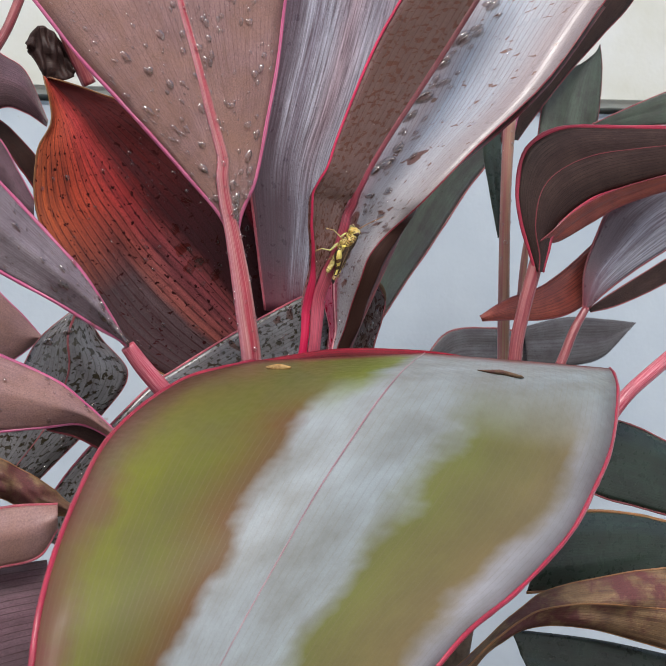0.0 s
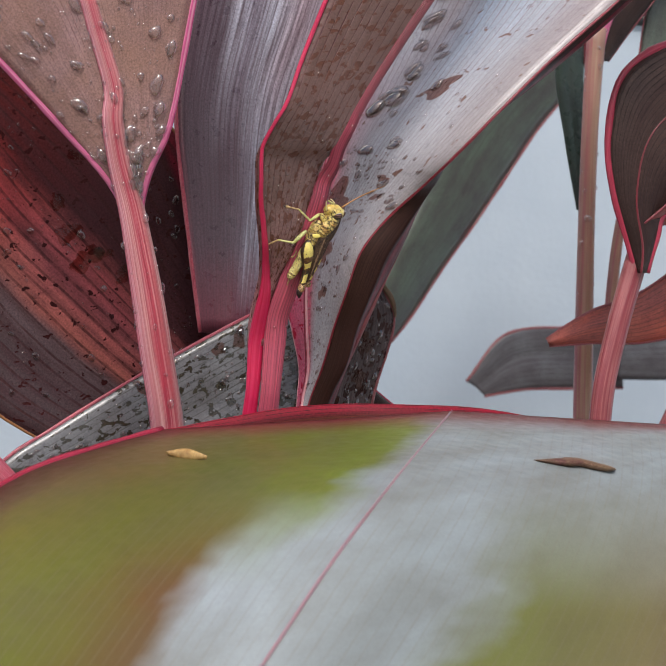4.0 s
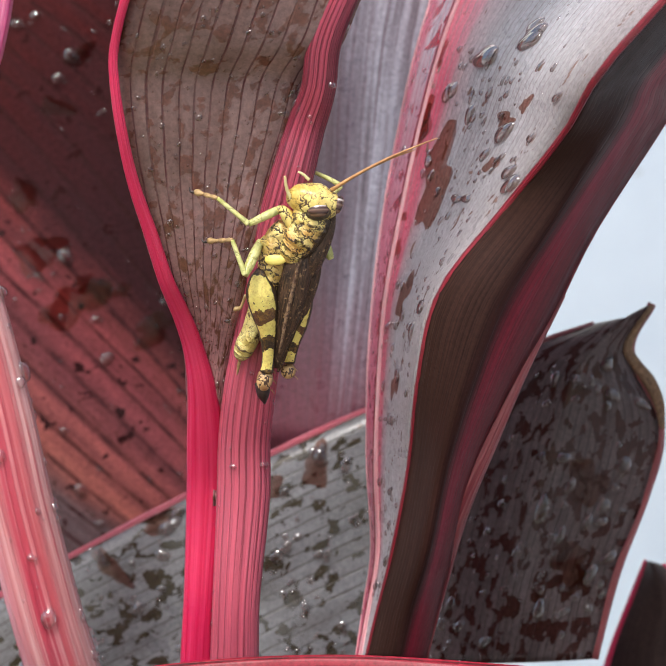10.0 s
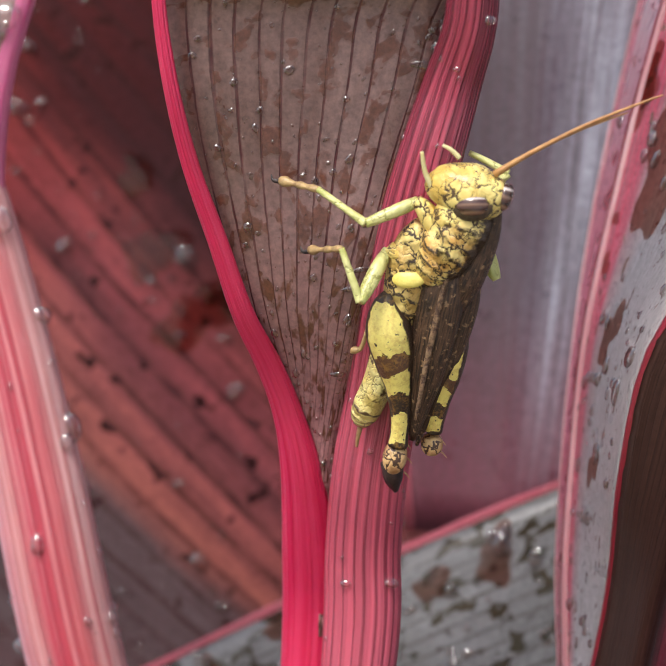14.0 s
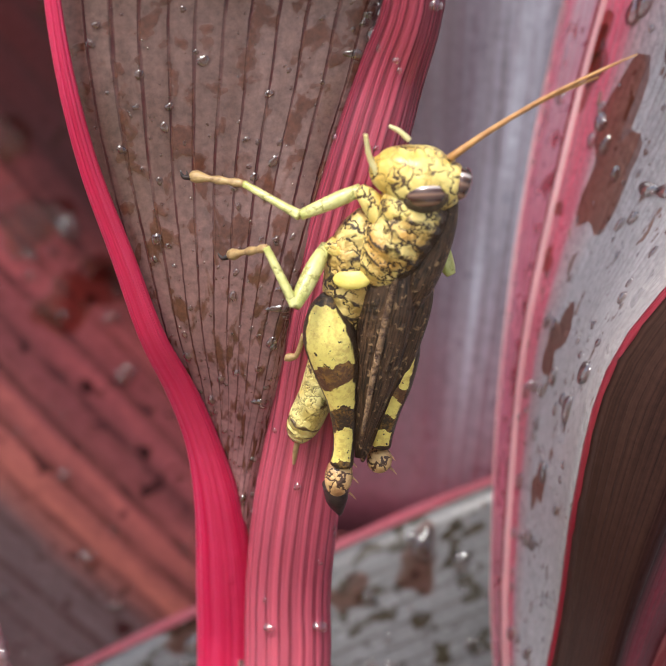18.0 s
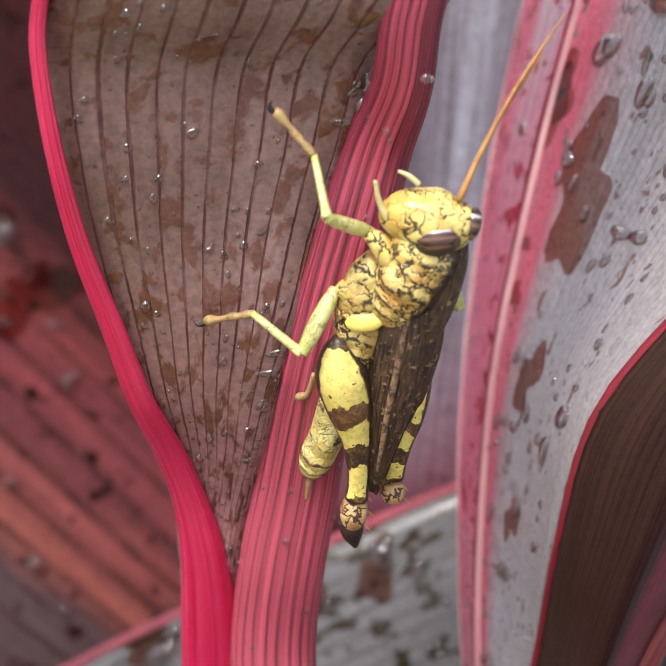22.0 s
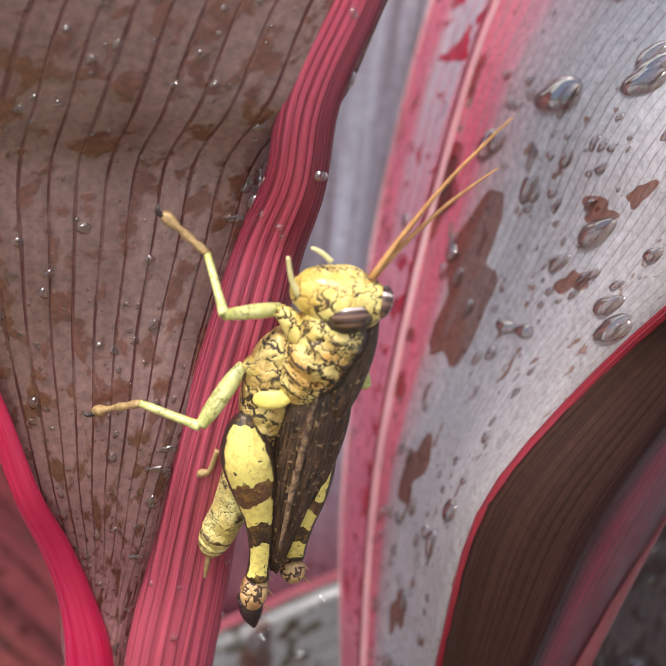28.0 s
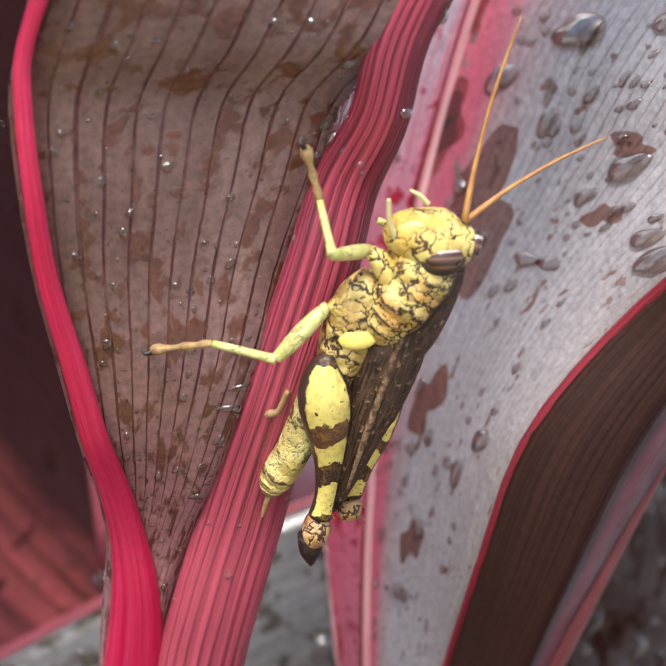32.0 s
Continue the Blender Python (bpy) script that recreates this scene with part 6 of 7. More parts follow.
rod("midrib", [(-25.4, 44.0, -96.2), (-27.6, 40.0, -84.5), (-29.7, 37.0, -75.3), (-33.5, 34.0, -58.5), (-36.8, 32.0, -41.9), (-40.4, 30.0, -25.5), (-44.5, 27.5, -9.3), (-49.5, 24.5, 5.4), (-52.8, 21.0, 18.8), (-52.9, 20.0, 29.4), (-60.0, 17.0, 49.7), (-72.0, 13.0, 85.8), (-82.0, 10.0, 114.8), (-89.5, 10.0, 144.5)], [6.10, 6.10, 6.00, 5.90, 5.70, 5.20, 4.60, 4.00, 3.70, 3.40, 3.00, 2.40, 2.10, 1.90], ROSYSTEM, rosy_leaf, "pale pink ribbed petiole with beads of water", flat=0.55, sides=20, n=60, beads=190, bead_seed=72)

rod("torn_edge", [(69.5, 63.0, -24.4), (67.0, 63.0, -28.2), (65.4, 63.0, -31.8), (67.0, 63.0, -34.7), (69.2, 63.0, -37.6), (70.8, 63.0, -41.3), (71.4, 63.0, -45.6)], [0.37, 0.52, 0.81, 0.96, 1.11, 0.89, 0.44], DRY, torn_leaf, "dry rusty torn edge", flat=0.4, n=40)

rod("petiole", [(153.8, 292.0, -108.0), (154.9, 291.0, -95.4), (156.3, 290.0, -77.5)], [4.2, 3.9, 3.2], ROSERIB, plant_main, "")

rod("petiole", [(136.3, 262.0, -125.4), (136.4, 262.0, -105.5), (130.8, 262.0, -68.3), (125.0, 262.0, -51.2)], [4.37, 4.06, 2.88, 1.72], ROSERIB, plant_main, "")


rod("petiole", [(129.1, 15.7, -120.3), (132.3, 15.7, -77.8), (139.3, 15.7, -50.0), (147.9, 15.7, -24.5), (150.9, 14.0, -11.9)], [4.46, 4.47, 4.49, 4.52, 3.77], ROSERIB, plant_right, "", flat=0.7)

rod("petiole", [(181.0, 108.3, -121.1), (181.9, 108.3, -74.4), (183.8, 108.3, -11.1), (186.3, 108.3, 38.8), (189.7, 108.3, 77.9)], [4.28, 4.29, 3.80, 3.82, 4.36], TAUPE, plant_right, "taupe petiole with beads of water", flat=0.8, beads=40, bead_seed=73)

rod("petiole", [(187.8, 99.9, -77.5), (190.6, 99.9, -39.1), (194.3, 99.9, -11.5), (199.3, 99.9, 10.7)], [2.76, 2.52, 2.27, 1.77], TAUPE, plant_right, "")

rod("petiole", [(168.3, 45.9, -110.5), (184.4, 45.9, -83.1), (194.2, 45.9, -63.4), (204.0, 45.9, -48.7)], [3.35, 3.11, 2.87, 2.36], ROSERIB, plant_right, "")

rod("petiole", [(209.9, 29.1, -115.0), (223.0, 29.1, -102.0), (239.2, 29.1, -90.2), (262.6, 29.1, -74.3)], [4.40, 4.42, 4.46, 4.50], PINK, plant_right, "")

rod("petiole", [(-83.8, 12.0, -108.1), (-92.3, 12.0, -99.0), (-103.1, 12.0, -87.1), (-112.6, 12.0, -75.1)], [5.04, 5.03, 4.79, 4.09], PINK, plant_left, "")

rod("petiole", [(-149.1, 135.0, 99.2), (-138.7, 135.0, 117.5), (-128.2, 135.0, 143.7)], [3.08, 3.10, 3.12], ROSERIB, plant_left, "")

rod("petiole", [(-117.5, 128.0, 140.6), (-104.7, 128.0, 111.5), (-91.6, 128.0, 84.5)], [4.40, 4.39, 4.38], ROSERIB, plant_left, "")

rod("petiole", [(-157.6, 124.0, 57.2), (-139.9, 124.0, 43.4), (-124.8, 124.0, 26.8)], [4.29, 4.29, 4.30], DARKCRIMSON, plant_left, "")


# flat bead of water that hangs on the petiole below the grasshopper
bead_verts, bead_faces = [], []
add_dome(bead_verts, bead_faces, Vector((0, 0, 0)), Vector((0.1, 0.25, 1)).normalized(), Vector((1, 0, 0)), Vector((0.15, -1, 0.2)).normalized(), 0.0021, 0.0024, 0.0007, random.Random(5), 24)
bead = tagged(water_mesh("water_drop", bead_verts, bead_faces, WATER), "flat clear water bead on the crimson petiole", "water drop", "water drops on the leaves")
bead.location = V((6.9, 16.2, -40.0))

# a dry husk that lies on the broad leaf, and a torn slit in it
def on_front(at, lift):
    """The point of the broad leaf nearest to a given one, raised by lift metres."""
    q = V(at)
    nr, nc = len(front_rows) - 1, len(front_rows[0]) - 1
    _, a, c = min(((on_blade(front_rows, i / 4, j / 4)[0] - q).length, i / 4, j / 4) for i in range(1, nr * 4) for j in range(1, nc * 4))
    p, _, _, nrm = on_blade(front_rows, a, c)
    return p + (nrm if nrm.z > 0 else -nrm) * lift


husk_line = [on_front(p, 0.0012) for p in ((-56.3, -40.0, -86.8), (-52.6, -48.0, -89.9), (-49.1, -56.0, -92.8))]
tagged(part("husk", tube_mesh(curve_points(husk_line, 14), smooth_radii([0.0005, 0.0019, 0.0005], 14), 10, 0.6), HUSK), "small dry tan husk lying on the broad leaf", "husk")
slit = [on_front(p, 0.0006) for p in ((44.4, -85.0, -83.2), (49.4, -85.0, -83.1), (55.4, -85.0, -83.3), (62.4, -85.0, -84.3), (70.1, -85.0, -85.6), (77.8, -85.0, -87.6))]
part("tear", tube_mesh(curve_points(slit, 24), smooth_radii([0.0002, 0.0025, 0.0045, 0.005, 0.004, 0.0006], 24), 10, 0.3, Vector((0, 0, 1))), DRY, front_leaf, "dry torn slit")

# woody canes that carry the leaves up from the soil
for plant, way in (
        (plant_main, [(-4, 34, -98), (-2, 32, -150), (-6, 34, -300), (0, 40, -560)]),
        (plant_main, [(143, 276, -112), (135, 270, -180), (118, 255, -320), (110, 245, -560)]),
        (plant_right, [(128, 26, -112), (118, 32, -170), (95, 45, -300), (80, 60, -560)]),
        (plant_left, [(-80, 14, -104), (-72, 18, -160), (-62, 30, -300), (-60, 40, -560)])):
    rod("cane", way, [7, 9, 11, 13], CANE, plant, "grey-brown ringed woody cane", sides=14, n=30)


# ---------------------------------------------------------------- grasshopper
def band_stuff(name, stops, speck=0.0, rough=0.4):
    """Bands along a limb, with ragged edges."""
    m, nt, b = shader(name)
    uv = node(nt, "ShaderNodeUVMap")
    sep = node(nt, "ShaderNodeSeparateXYZ")
    nt.links.new(uv.outputs[0], sep.inputs[0])
    co = node(nt, "ShaderNodeTexCoord")
    n1 = node(nt, "ShaderNodeTexNoise", Scale=900.0, Detail=3.0)
    n2 = node(nt, "ShaderNodeTexNoise", Scale=2600.0, Detail=2.0)
    for n in (n1, n2):
        nt.links.new(co.outputs["Object"], n.inputs["Vector"])
    arch = maths(nt, "MULTIPLY", maths(nt, "ABSOLUTE", maths(nt, "SUBTRACT", sep.outputs[0], 0.27)), -0.22)
    pos = maths(nt, "ADD", maths(nt, "ADD", sep.outputs[1], arch), maths(nt, "MULTIPLY", maths(nt, "SUBTRACT", n1.outputs[0], 0.5), 0.14))
    col = ramp(nt, pos, stops, "CONSTANT")
    n4 = node(nt, "ShaderNodeTexNoise", Scale=1700.0, Detail=4.0, Roughness=0.7)
    nt.links.new(co.outputs["Object"], n4.inputs["Vector"])
    worn = mix(nt, 0.42, col, (0.50, 0.27, 0.05))
    col = mix(nt, ramp(nt, n4.outputs[0], [(0.47, (0, 0, 0)), (0.62, (1, 1, 1))]), col, worn)
    rim = maths(nt, "ADD", maths(nt, "ABSOLUTE", maths(nt, "SUBTRACT", sep.outputs[0], 0.25)), maths(nt, "MULTIPLY", maths(nt, "SUBTRACT", n1.outputs[0], 0.5), 0.12))
    col = mix(nt, ramp(nt, rim, [(0.15, (0, 0, 0)), (0.165, (1, 1, 1))]), col, (0.05, 0.028, 0.016))
    col = mix(nt, ramp(nt, n2.outputs[0], [(0.66, (0, 0, 0)), (0.7, (1, 1, 1))]), col, (0.05, 0.03, 0.015))
    nt.links.new(col, b.inputs["Base Color"])
    b.inputs["Roughness"].default_value = rough
    b.inputs["Coat Weight"].default_value, b.inputs["Coat Roughness"].default_value = 0.3, 0.2
    bp = node(nt, "ShaderNodeBump", Strength=0.8, Distance=0.0002)
    nt.links.new(n4.outputs[0], bp.inputs["Height"])
    nt.links.new(bp.outputs[0], b.inputs["Normal"])
    return m


def net_stuff(name, base, tint, line, scale=800.0, width=0.07, dorsal=None, folds=0, bloom=(0.40, 0.6)):
    """Pale plates parted by a net of dark lines; on the back a dark flank, and folds across."""
    m, nt, b = shader(name)
    co = node(nt, "ShaderNodeTexCoord")
    uv = node(nt, "ShaderNodeUVMap")
    sep = node(nt, "ShaderNodeSeparateXYZ")
    nt.links.new(uv.outputs[0], sep.inputs[0])
    n1 = node(nt, "ShaderNodeTexNoise", Scale=450.0, Detail=4.0)
    n2 = node(nt, "ShaderNodeTexNoise", Scale=1500.0, Detail=4.0)
    n5 = node(nt, "ShaderNodeTexNoise", Scale=420.0, Detail=2.0)
    for n in (n1, n2, n5):
        nt.links.new(co.outputs["Object"], n.inputs["Vector"])
    warp = mix(nt, 0.0016, co.outputs["Object"], n2.outputs[1])
    vor = node(nt, "ShaderNodeTexVoronoi", Scale=scale, Randomness=1.0)
    vor.feature = "DISTANCE_TO_EDGE"
    nt.links.new(warp, vor.inputs["Vector"])
    col = ramp(nt, n1.outputs[0], [(bloom[0], tint), (bloom[1], base)])
    wid = maths(nt, "MULTIPLY", maths(nt, "SUBTRACT", n5.outputs[0], 0.33), width * 4)
    edge = ramp(nt, maths(nt, "DIVIDE", vor.outputs["Distance"], maths(nt, "MAXIMUM", wid, 0.001)), [(0.7, (1, 1, 1)), (1.0, (0, 0, 0))])
    high = maths(nt, "MINIMUM", vor.outputs["Distance"], 0.2)
    if folds:
        at = maths(nt, "ADD", maths(nt, "MULTIPLY", sep.outputs[1], float(folds)), maths(nt, "MULTIPLY", n1.outputs[0], 1.6))
        dip = maths(nt, "ABSOLUTE", maths(nt, "SUBTRACT", maths(nt, "FRACT", at), 0.5))
        crease = maths(nt, "MULTIPLY", ramp(nt, dip, [(0.06, (1, 1, 1)), (0.13, (0, 0, 0))]), ramp(nt, n2.outputs[0], [(0.38, (0, 0, 0)), (0.52, (1, 1, 1))]))
        edge = maths(nt, "MAXIMUM", edge, crease)
        high = maths(nt, "ADD", high, maths(nt, "MULTIPLY", dip, 1.2))
    col = mix(nt, edge, col, line)
    if dorsal:
        off = maths(nt, "ADD", sep.outputs[0], maths(nt, "MULTIPLY", maths(nt, "SUBTRACT", n2.outputs[0], 0.5), 0.16))
        col = mix(nt, ramp(nt, off, [(dorsal, (0, 0, 0)), (dorsal + 0.03, (1, 1, 1))]), col, (0.06, 0.035, 0.02))
    nt.links.new(col, b.inputs["Base Color"])
    b.inputs["Roughness"].default_value = 0.38
    b.inputs["Coat Weight"].default_value, b.inputs["Coat Roughness"].default_value = 0.3, 0.18
    bp = node(nt, "ShaderNodeBump", Strength=1.0, Distance=0.0004)
    nt.links.new(high, bp.inputs["Height"])
    nt.links.new(bp.outputs[0], b.inputs["Normal"])
    return m


def wing_stuff():
    """Narrow leathery wing cover: dark brown, fine lengthwise veins and pale bristly specks."""
    m, nt, b = shader("brown_wing_cover")
    co = node(nt, "ShaderNodeTexCoord")
    uv = node(nt, "ShaderNodeUVMap")
    sep = node(nt, "ShaderNodeSeparateXYZ")
    nt.links.new(uv.outputs[0], sep.inputs[0])
    comb = node(nt, "ShaderNodeCombineXYZ")
    nt.links.new(maths(nt, "MULTIPLY", sep.outputs[0], 60.0), comb.inputs[0])
    nt.links.new(maths(nt, "MULTIPLY", sep.outputs[1], 9.0), comb.inputs[1])
    n1 = node(nt, "ShaderNodeTexNoise", Scale=1.0, Detail=4.0)
    nt.links.new(comb.outputs[0], n1.inputs["Vector"])
    n2 = node(nt, "ShaderNodeTexNoise", Scale=1900.0, Detail=3.0)
    nt.links.new(co.outputs["Object"], n2.inputs["Vector"])
    col = ramp(nt, n1.outputs[0], [(0.38, (0.022, 0.012, 0.008)), (0.62, (0.11, 0.058, 0.032))])
    col = mix(nt, ramp(nt, n2.outputs[0], [(0.60, (0, 0, 0)), (0.68, (1, 1, 1))]), col, (0.30, 0.19, 0.10))
    nt.links.new(col, b.inputs["Base Color"])
    b.inputs["Roughness"].default_value = 0.42
    bp = node(nt, "ShaderNodeBump", Strength=0.8, Distance=0.0002)
    nt.links.new(maths(nt, "ADD", n1.outputs[0], n2.outputs[0]), bp.inputs["Height"])
    nt.links.new(bp.outputs[0], b.inputs["Normal"])
    return m


YEL, BLK, BRN = (0.88, 0.74, 0.20), (0.035, 0.02, 0.013), (0.12, 0.055, 0.026)
HOPPER_BAND = band_stuff("yellow_black_bands", [(0.0, BLK), (0.05, YEL), (0.36, BRN), (0.46, YEL), (0.59, BLK), (0.72, YEL), (0.93, BLK)])
HOPPER_NET = net_stuff("net_marked_yellow", (0.88, 0.72, 0.24), (0.66, 0.44, 0.09), (0.09, 0.048, 0.016), scale=800, width=0.09)
HOPPER_DARKNET = net_stuff("folded_yellow", (0.84, 0.66, 0.23), (0.56, 0.31, 0.07), (0.06, 0.034, 0.016), scale=800, width=0.075, dorsal=0.37, folds=7)
HOPPER_SIDE = net_stuff("blotched_yellow", (0.82, 0.63, 0.22), (0.58, 0.38, 0.11), (0.05, 0.028, 0.015), scale=680, width=0.075, folds=6, bloom=(0.42, 0.58))
HOPPER_PALE = net_stuff("pale_yellow_shell", (0.80, 0.70, 0.28), (0.66, 0.50, 0.14), (0.12, 0.07, 0.025), scale=900, width=0.02, folds=6)
HOPPER_CREAM = plain("cream_palp", (0.78, 0.72, 0.40), (0.62, 0.54, 0.22), scale=900, rough=0.35, bump=0.2)
HOPPER_STREAK = plain("brown_wing_vein", (0.32, 0.20, 0.11), (0.08, 0.04, 0.025), scale=1500, rough=0.45, bump=0.8, lo=0.42, hi=0.58)
HOPPER_YELLOW = plain("bright_yellow_shell", (0.86, 0.74, 0.20), (0.74, 0.56, 0.10), scale=700, rough=0.35, bump=0.3)
HOPPER_BROWN = plain("dark_brown_shell", (0.12, 0.075, 0.035), (0.03, 0.02, 0.012), scale=900, rough=0.45, bump=0.6)
HOPPER_WING = wing_stuff()
HOPPER_TAN = plain("tan_limb", (0.50, 0.34, 0.15), (0.24, 0.14, 0.06), scale=900, rough=0.4)
HOPPER_FEELER = plain("tan_feeler", (0.52, 0.27, 0.09), (0.34, 0.15, 0.05), scale=700, rough=0.45)
HOPPER_LEG = net_stuff("yellow_green_limb", (0.66, 0.64, 0.26), (0.46, 0.47, 0.13), (0.36, 0.34, 0.10), scale=420, width=0.03)
HOPPER_KNEE = net_stuff("orange_brown_knee", (0.62, 0.40, 0.17), (0.34, 0.15, 0.06), (0.07, 0.03, 0.015), scale=520, width=0.06, folds=3)
HOPPER_BLACK = plain("black_shell", (0.06, 0.04, 0.035), (0.015, 0.01, 0.01), scale=900, rough=0.35)


def eye_stuff():
    m, nt, b = shader("banded_eye_highlight")
    co = node(nt, "ShaderNodeTexCoord")
    sep = node(nt, "ShaderNodeSeparateXYZ")
    nt.links.new(co.outputs["Generated"], sep.inputs[0])
    # brown bands; the pale one near the top is a painted sky highlight
    col = ramp(nt, sep.outputs[2], [(0.0, (0.06, 0.03, 0.02)), (0.16, (0.30, 0.17, 0.11)), (0.26, (0.04, 0.016, 0.012)), (0.42, (0.10, 0.045, 0.03)), (0.5, (0.22, 0.12, 0.08)), (0.6, (0.045, 0.018, 0.014)), (0.70, (0.10, 0.05, 0.035)), (0.76, (0.70, 0.62, 0.58)), (0.84, (0.05, 0.02, 0.015)), (1.0, (0.03, 0.015, 0.01))])
    nt.links.new(col, b.inputs["Base Color"])
    b.inputs["Roughness"].default_value = 0.07
    b.inputs["Coat Weight"].default_value = 0.6
    return m


HOPPER_EYE = eye_stuff()
hopper = tagged(new("grasshopper"), "small yellow grasshopper with black bands, clinging to a leaf", "grasshopper")
cam.data.dof.use_dof, cam.data.dof.focus_object, cam.data.dof.aperture_fstop = True, hopper, 38.0


def limb(name, pts, radii, material, parent, label="", n=22, flat=1.0):
    p = curve_points([Vector(q) / 1000 for q in pts], n)
    return part(name, tube_mesh(p, smooth_radii([r / 1000 for r in radii], n), 16, flat), material, parent, label)


def egg(name, at, size, turn, material, parent, label=""):
    bm = bmesh.new()
    bmesh.ops.create_uvsphere(bm, u_segments=24, v_segments=16, radius=1)
    ob = part(name, bm, material, parent, label)
    for v in ob.data.vertices:
        v.co = Vector((v.co.x * size[0], v.co.y * size[1], v.co.z * size[2])) / 1000
    ob.matrix_basis = Matrix.Translation(Vector(at) / 1000) @ Matrix.Rotation(radians(turn), 4, "Y")
    return ob


def straight(name, stations, material, label="", bend=0.0):
    """A jointed limb along its own x axis; stations: distance and radius in millimetres."""
    far = stations[-1][0]
    pts = [Vector((s, 0, bend * math.sin(math.pi * s / far))) / 1000 for s, _ in stations]
    return part(name, tube_mesh(curve_points(pts, 20), smooth_radii([r / 1000 for _, r in stations], 20), 10), material, hopper, label)


limb("abdomen", [(-2.82, -2.27, 4.46), (-3.99, -0.96, 1.33), (-5.13, 0.72, -2.67), (-6.17, 1.76, -5.13), (-6.65, 2.24, -6.29), (-6.90, 2.56, -7.05)], [1.34, 1.61, 1.54, 1.51, 1.27, 0.74], HOPPER_PALE, hopper, "pale yellow abdomen")
limb("cercus", [(-6.81, 2.32, -6.96), (-7.08, 2.85, -8.21), (-7.23, 3.34, -9.39)], [0.27, 0.23, 0.13], HOPPER_TAN, hopper, "")
limb("thorax", [(-0.83, -6.62, 12.44), (-1.63, -5.85, 10.61), (-2.13, -4.92, 8.38), (-2.42, -4.13, 6.51), (-2.68, -3.34, 4.61), (-2.87, -2.53, 2.69)], [1.14, 1.94, 2.21, 2.21, 1.81, 1.01], HOPPER_SIDE, hopper, "dark-veined yellow thorax")
limb("neck", [(0.33, -8.01, 14.30), (1.36, -7.83, 13.88), (2.48, -7.64, 13.44), (3.17, -7.42, 12.91)], [1.68, 2.41, 2.68, 2.55], HOPPER_NET, hopper, "")
limb("pronotum", [(4.37, -8.13, 14.36), (3.41, -7.71, 13.35), (2.24, -7.04, 11.75), (1.18, -6.33, 10.07), (0.26, -5.67, 8.51), (-0.32, -5.17, 7.31)], [1.88, 2.61, 2.81, 2.68, 2.21, 1.34], HOPPER_DARKNET, hopper, "yellow pronotum with dark net markings")
limb("pronotum_ridge", [(5.94, -8.24, 14.39), (5.40, -7.34, 12.24), (4.51, -6.39, 9.98), (3.40, -5.36, 7.54), (2.44, -4.38, 5.20)], [0.40, 0.87, 1.21, 1.34, 0.87], HOPPER_WING, hopper, "")
limb("wing_cover", [(3.47, -5.00, 9.53), (2.75, -3.43, 5.78), (1.65, -1.65, 1.54), (0.52, 0.19, -2.83), (-0.52, 1.56, -6.10), (-1.23, 2.61, -8.60)], [1.01, 1.68, 1.61, 1.14, 0.54, 0.17], HOPPER_WING, hopper, "dark brown wing cover", flat=0.6)
limb("wing_cover", [(1.69, -6.67, 9.69), (1.17, -5.43, 6.73), (0.49, -3.84, 2.95), (-0.20, -2.20, -0.95), (-0.84, -0.69, -4.54), (-1.42, 0.77, -8.01)], [1.14, 2.21, 2.14, 1.81, 1.14, 0.27], HOPPER_WING, hopper, "dark brown wing cover with a pale streak", flat=0.55)
limb("wing_streak", [(2.02, -7.86, 9.32), (1.22, -6.39, 5.81), (0.55, -4.96, 2.41), (-0.13, -3.50, -1.08), (-0.93, -1.49, -5.85)], [0.17, 0.27, 0.30, 0.27, 0.13], HOPPER_STREAK, hopper, "")
limb("head", [(-0.64, -9.17, 16.59), (0.03, -9.07, 16.35), (1.49, -8.93, 16.02), (3.35, -8.75, 15.59), (5.05, -8.71, 15.50), (6.23, -8.81, 15.73), (6.74, -8.84, 15.80)], [0.47, 1.47, 2.21, 2.68, 2.28, 1.41, 0.60], HOPPER_NET, hopper, "yellow head with dark net markings")
egg("eye_rim", (3.85, -10.15, 14.28), (1.88, 0.80, 1.37), -6.0, HOPPER_BROWN, hopper, "")
egg("eye", (3.90, -10.54, 14.38), (1.51, 0.94, 1.04), -6.0, HOPPER_EYE, hopper, "banded brown eye with a painted highlight")
egg("eye", (6.54, -8.87, 15.40), (0.74, 1.14, 1.34), 12.0, HOPPER_EYE, hopper, "banded brown eye with a painted highlight")
limb("palp", [(0.09, -9.95, 15.61), (-0.63, -10.55, 17.02), (-0.97, -11.27, 18.74)], [0.30, 0.23, 0.17], HOPPER_CREAM, hopper, "")
limb("palp", [(2.37, -10.36, 18.49), (1.54, -10.65, 19.16), (0.77, -10.79, 19.50)], [0.23, 0.20, 0.13], HOPPER_CREAM, hopper, "")
limb("coxa", [(0.26, -7.67, 12.55), (-0.75, -8.19, 13.79), (-1.55, -8.50, 14.52)], [1.14, 0.87, 0.57], HOPPER_NET, hopper, "")
limb("coxa", [(-2.57, -6.23, 9.58), (-3.44, -6.30, 9.75), (-4.05, -6.49, 10.22)], [1.14, 0.80, 0.54], HOPPER_NET, hopper, "")
egg("side_patch", (-1.89, -6.81, 7.29), (1.54, 0.40, 0.80), -4.0, HOPPER_YELLOW, hopper, "bright yellow side patch")
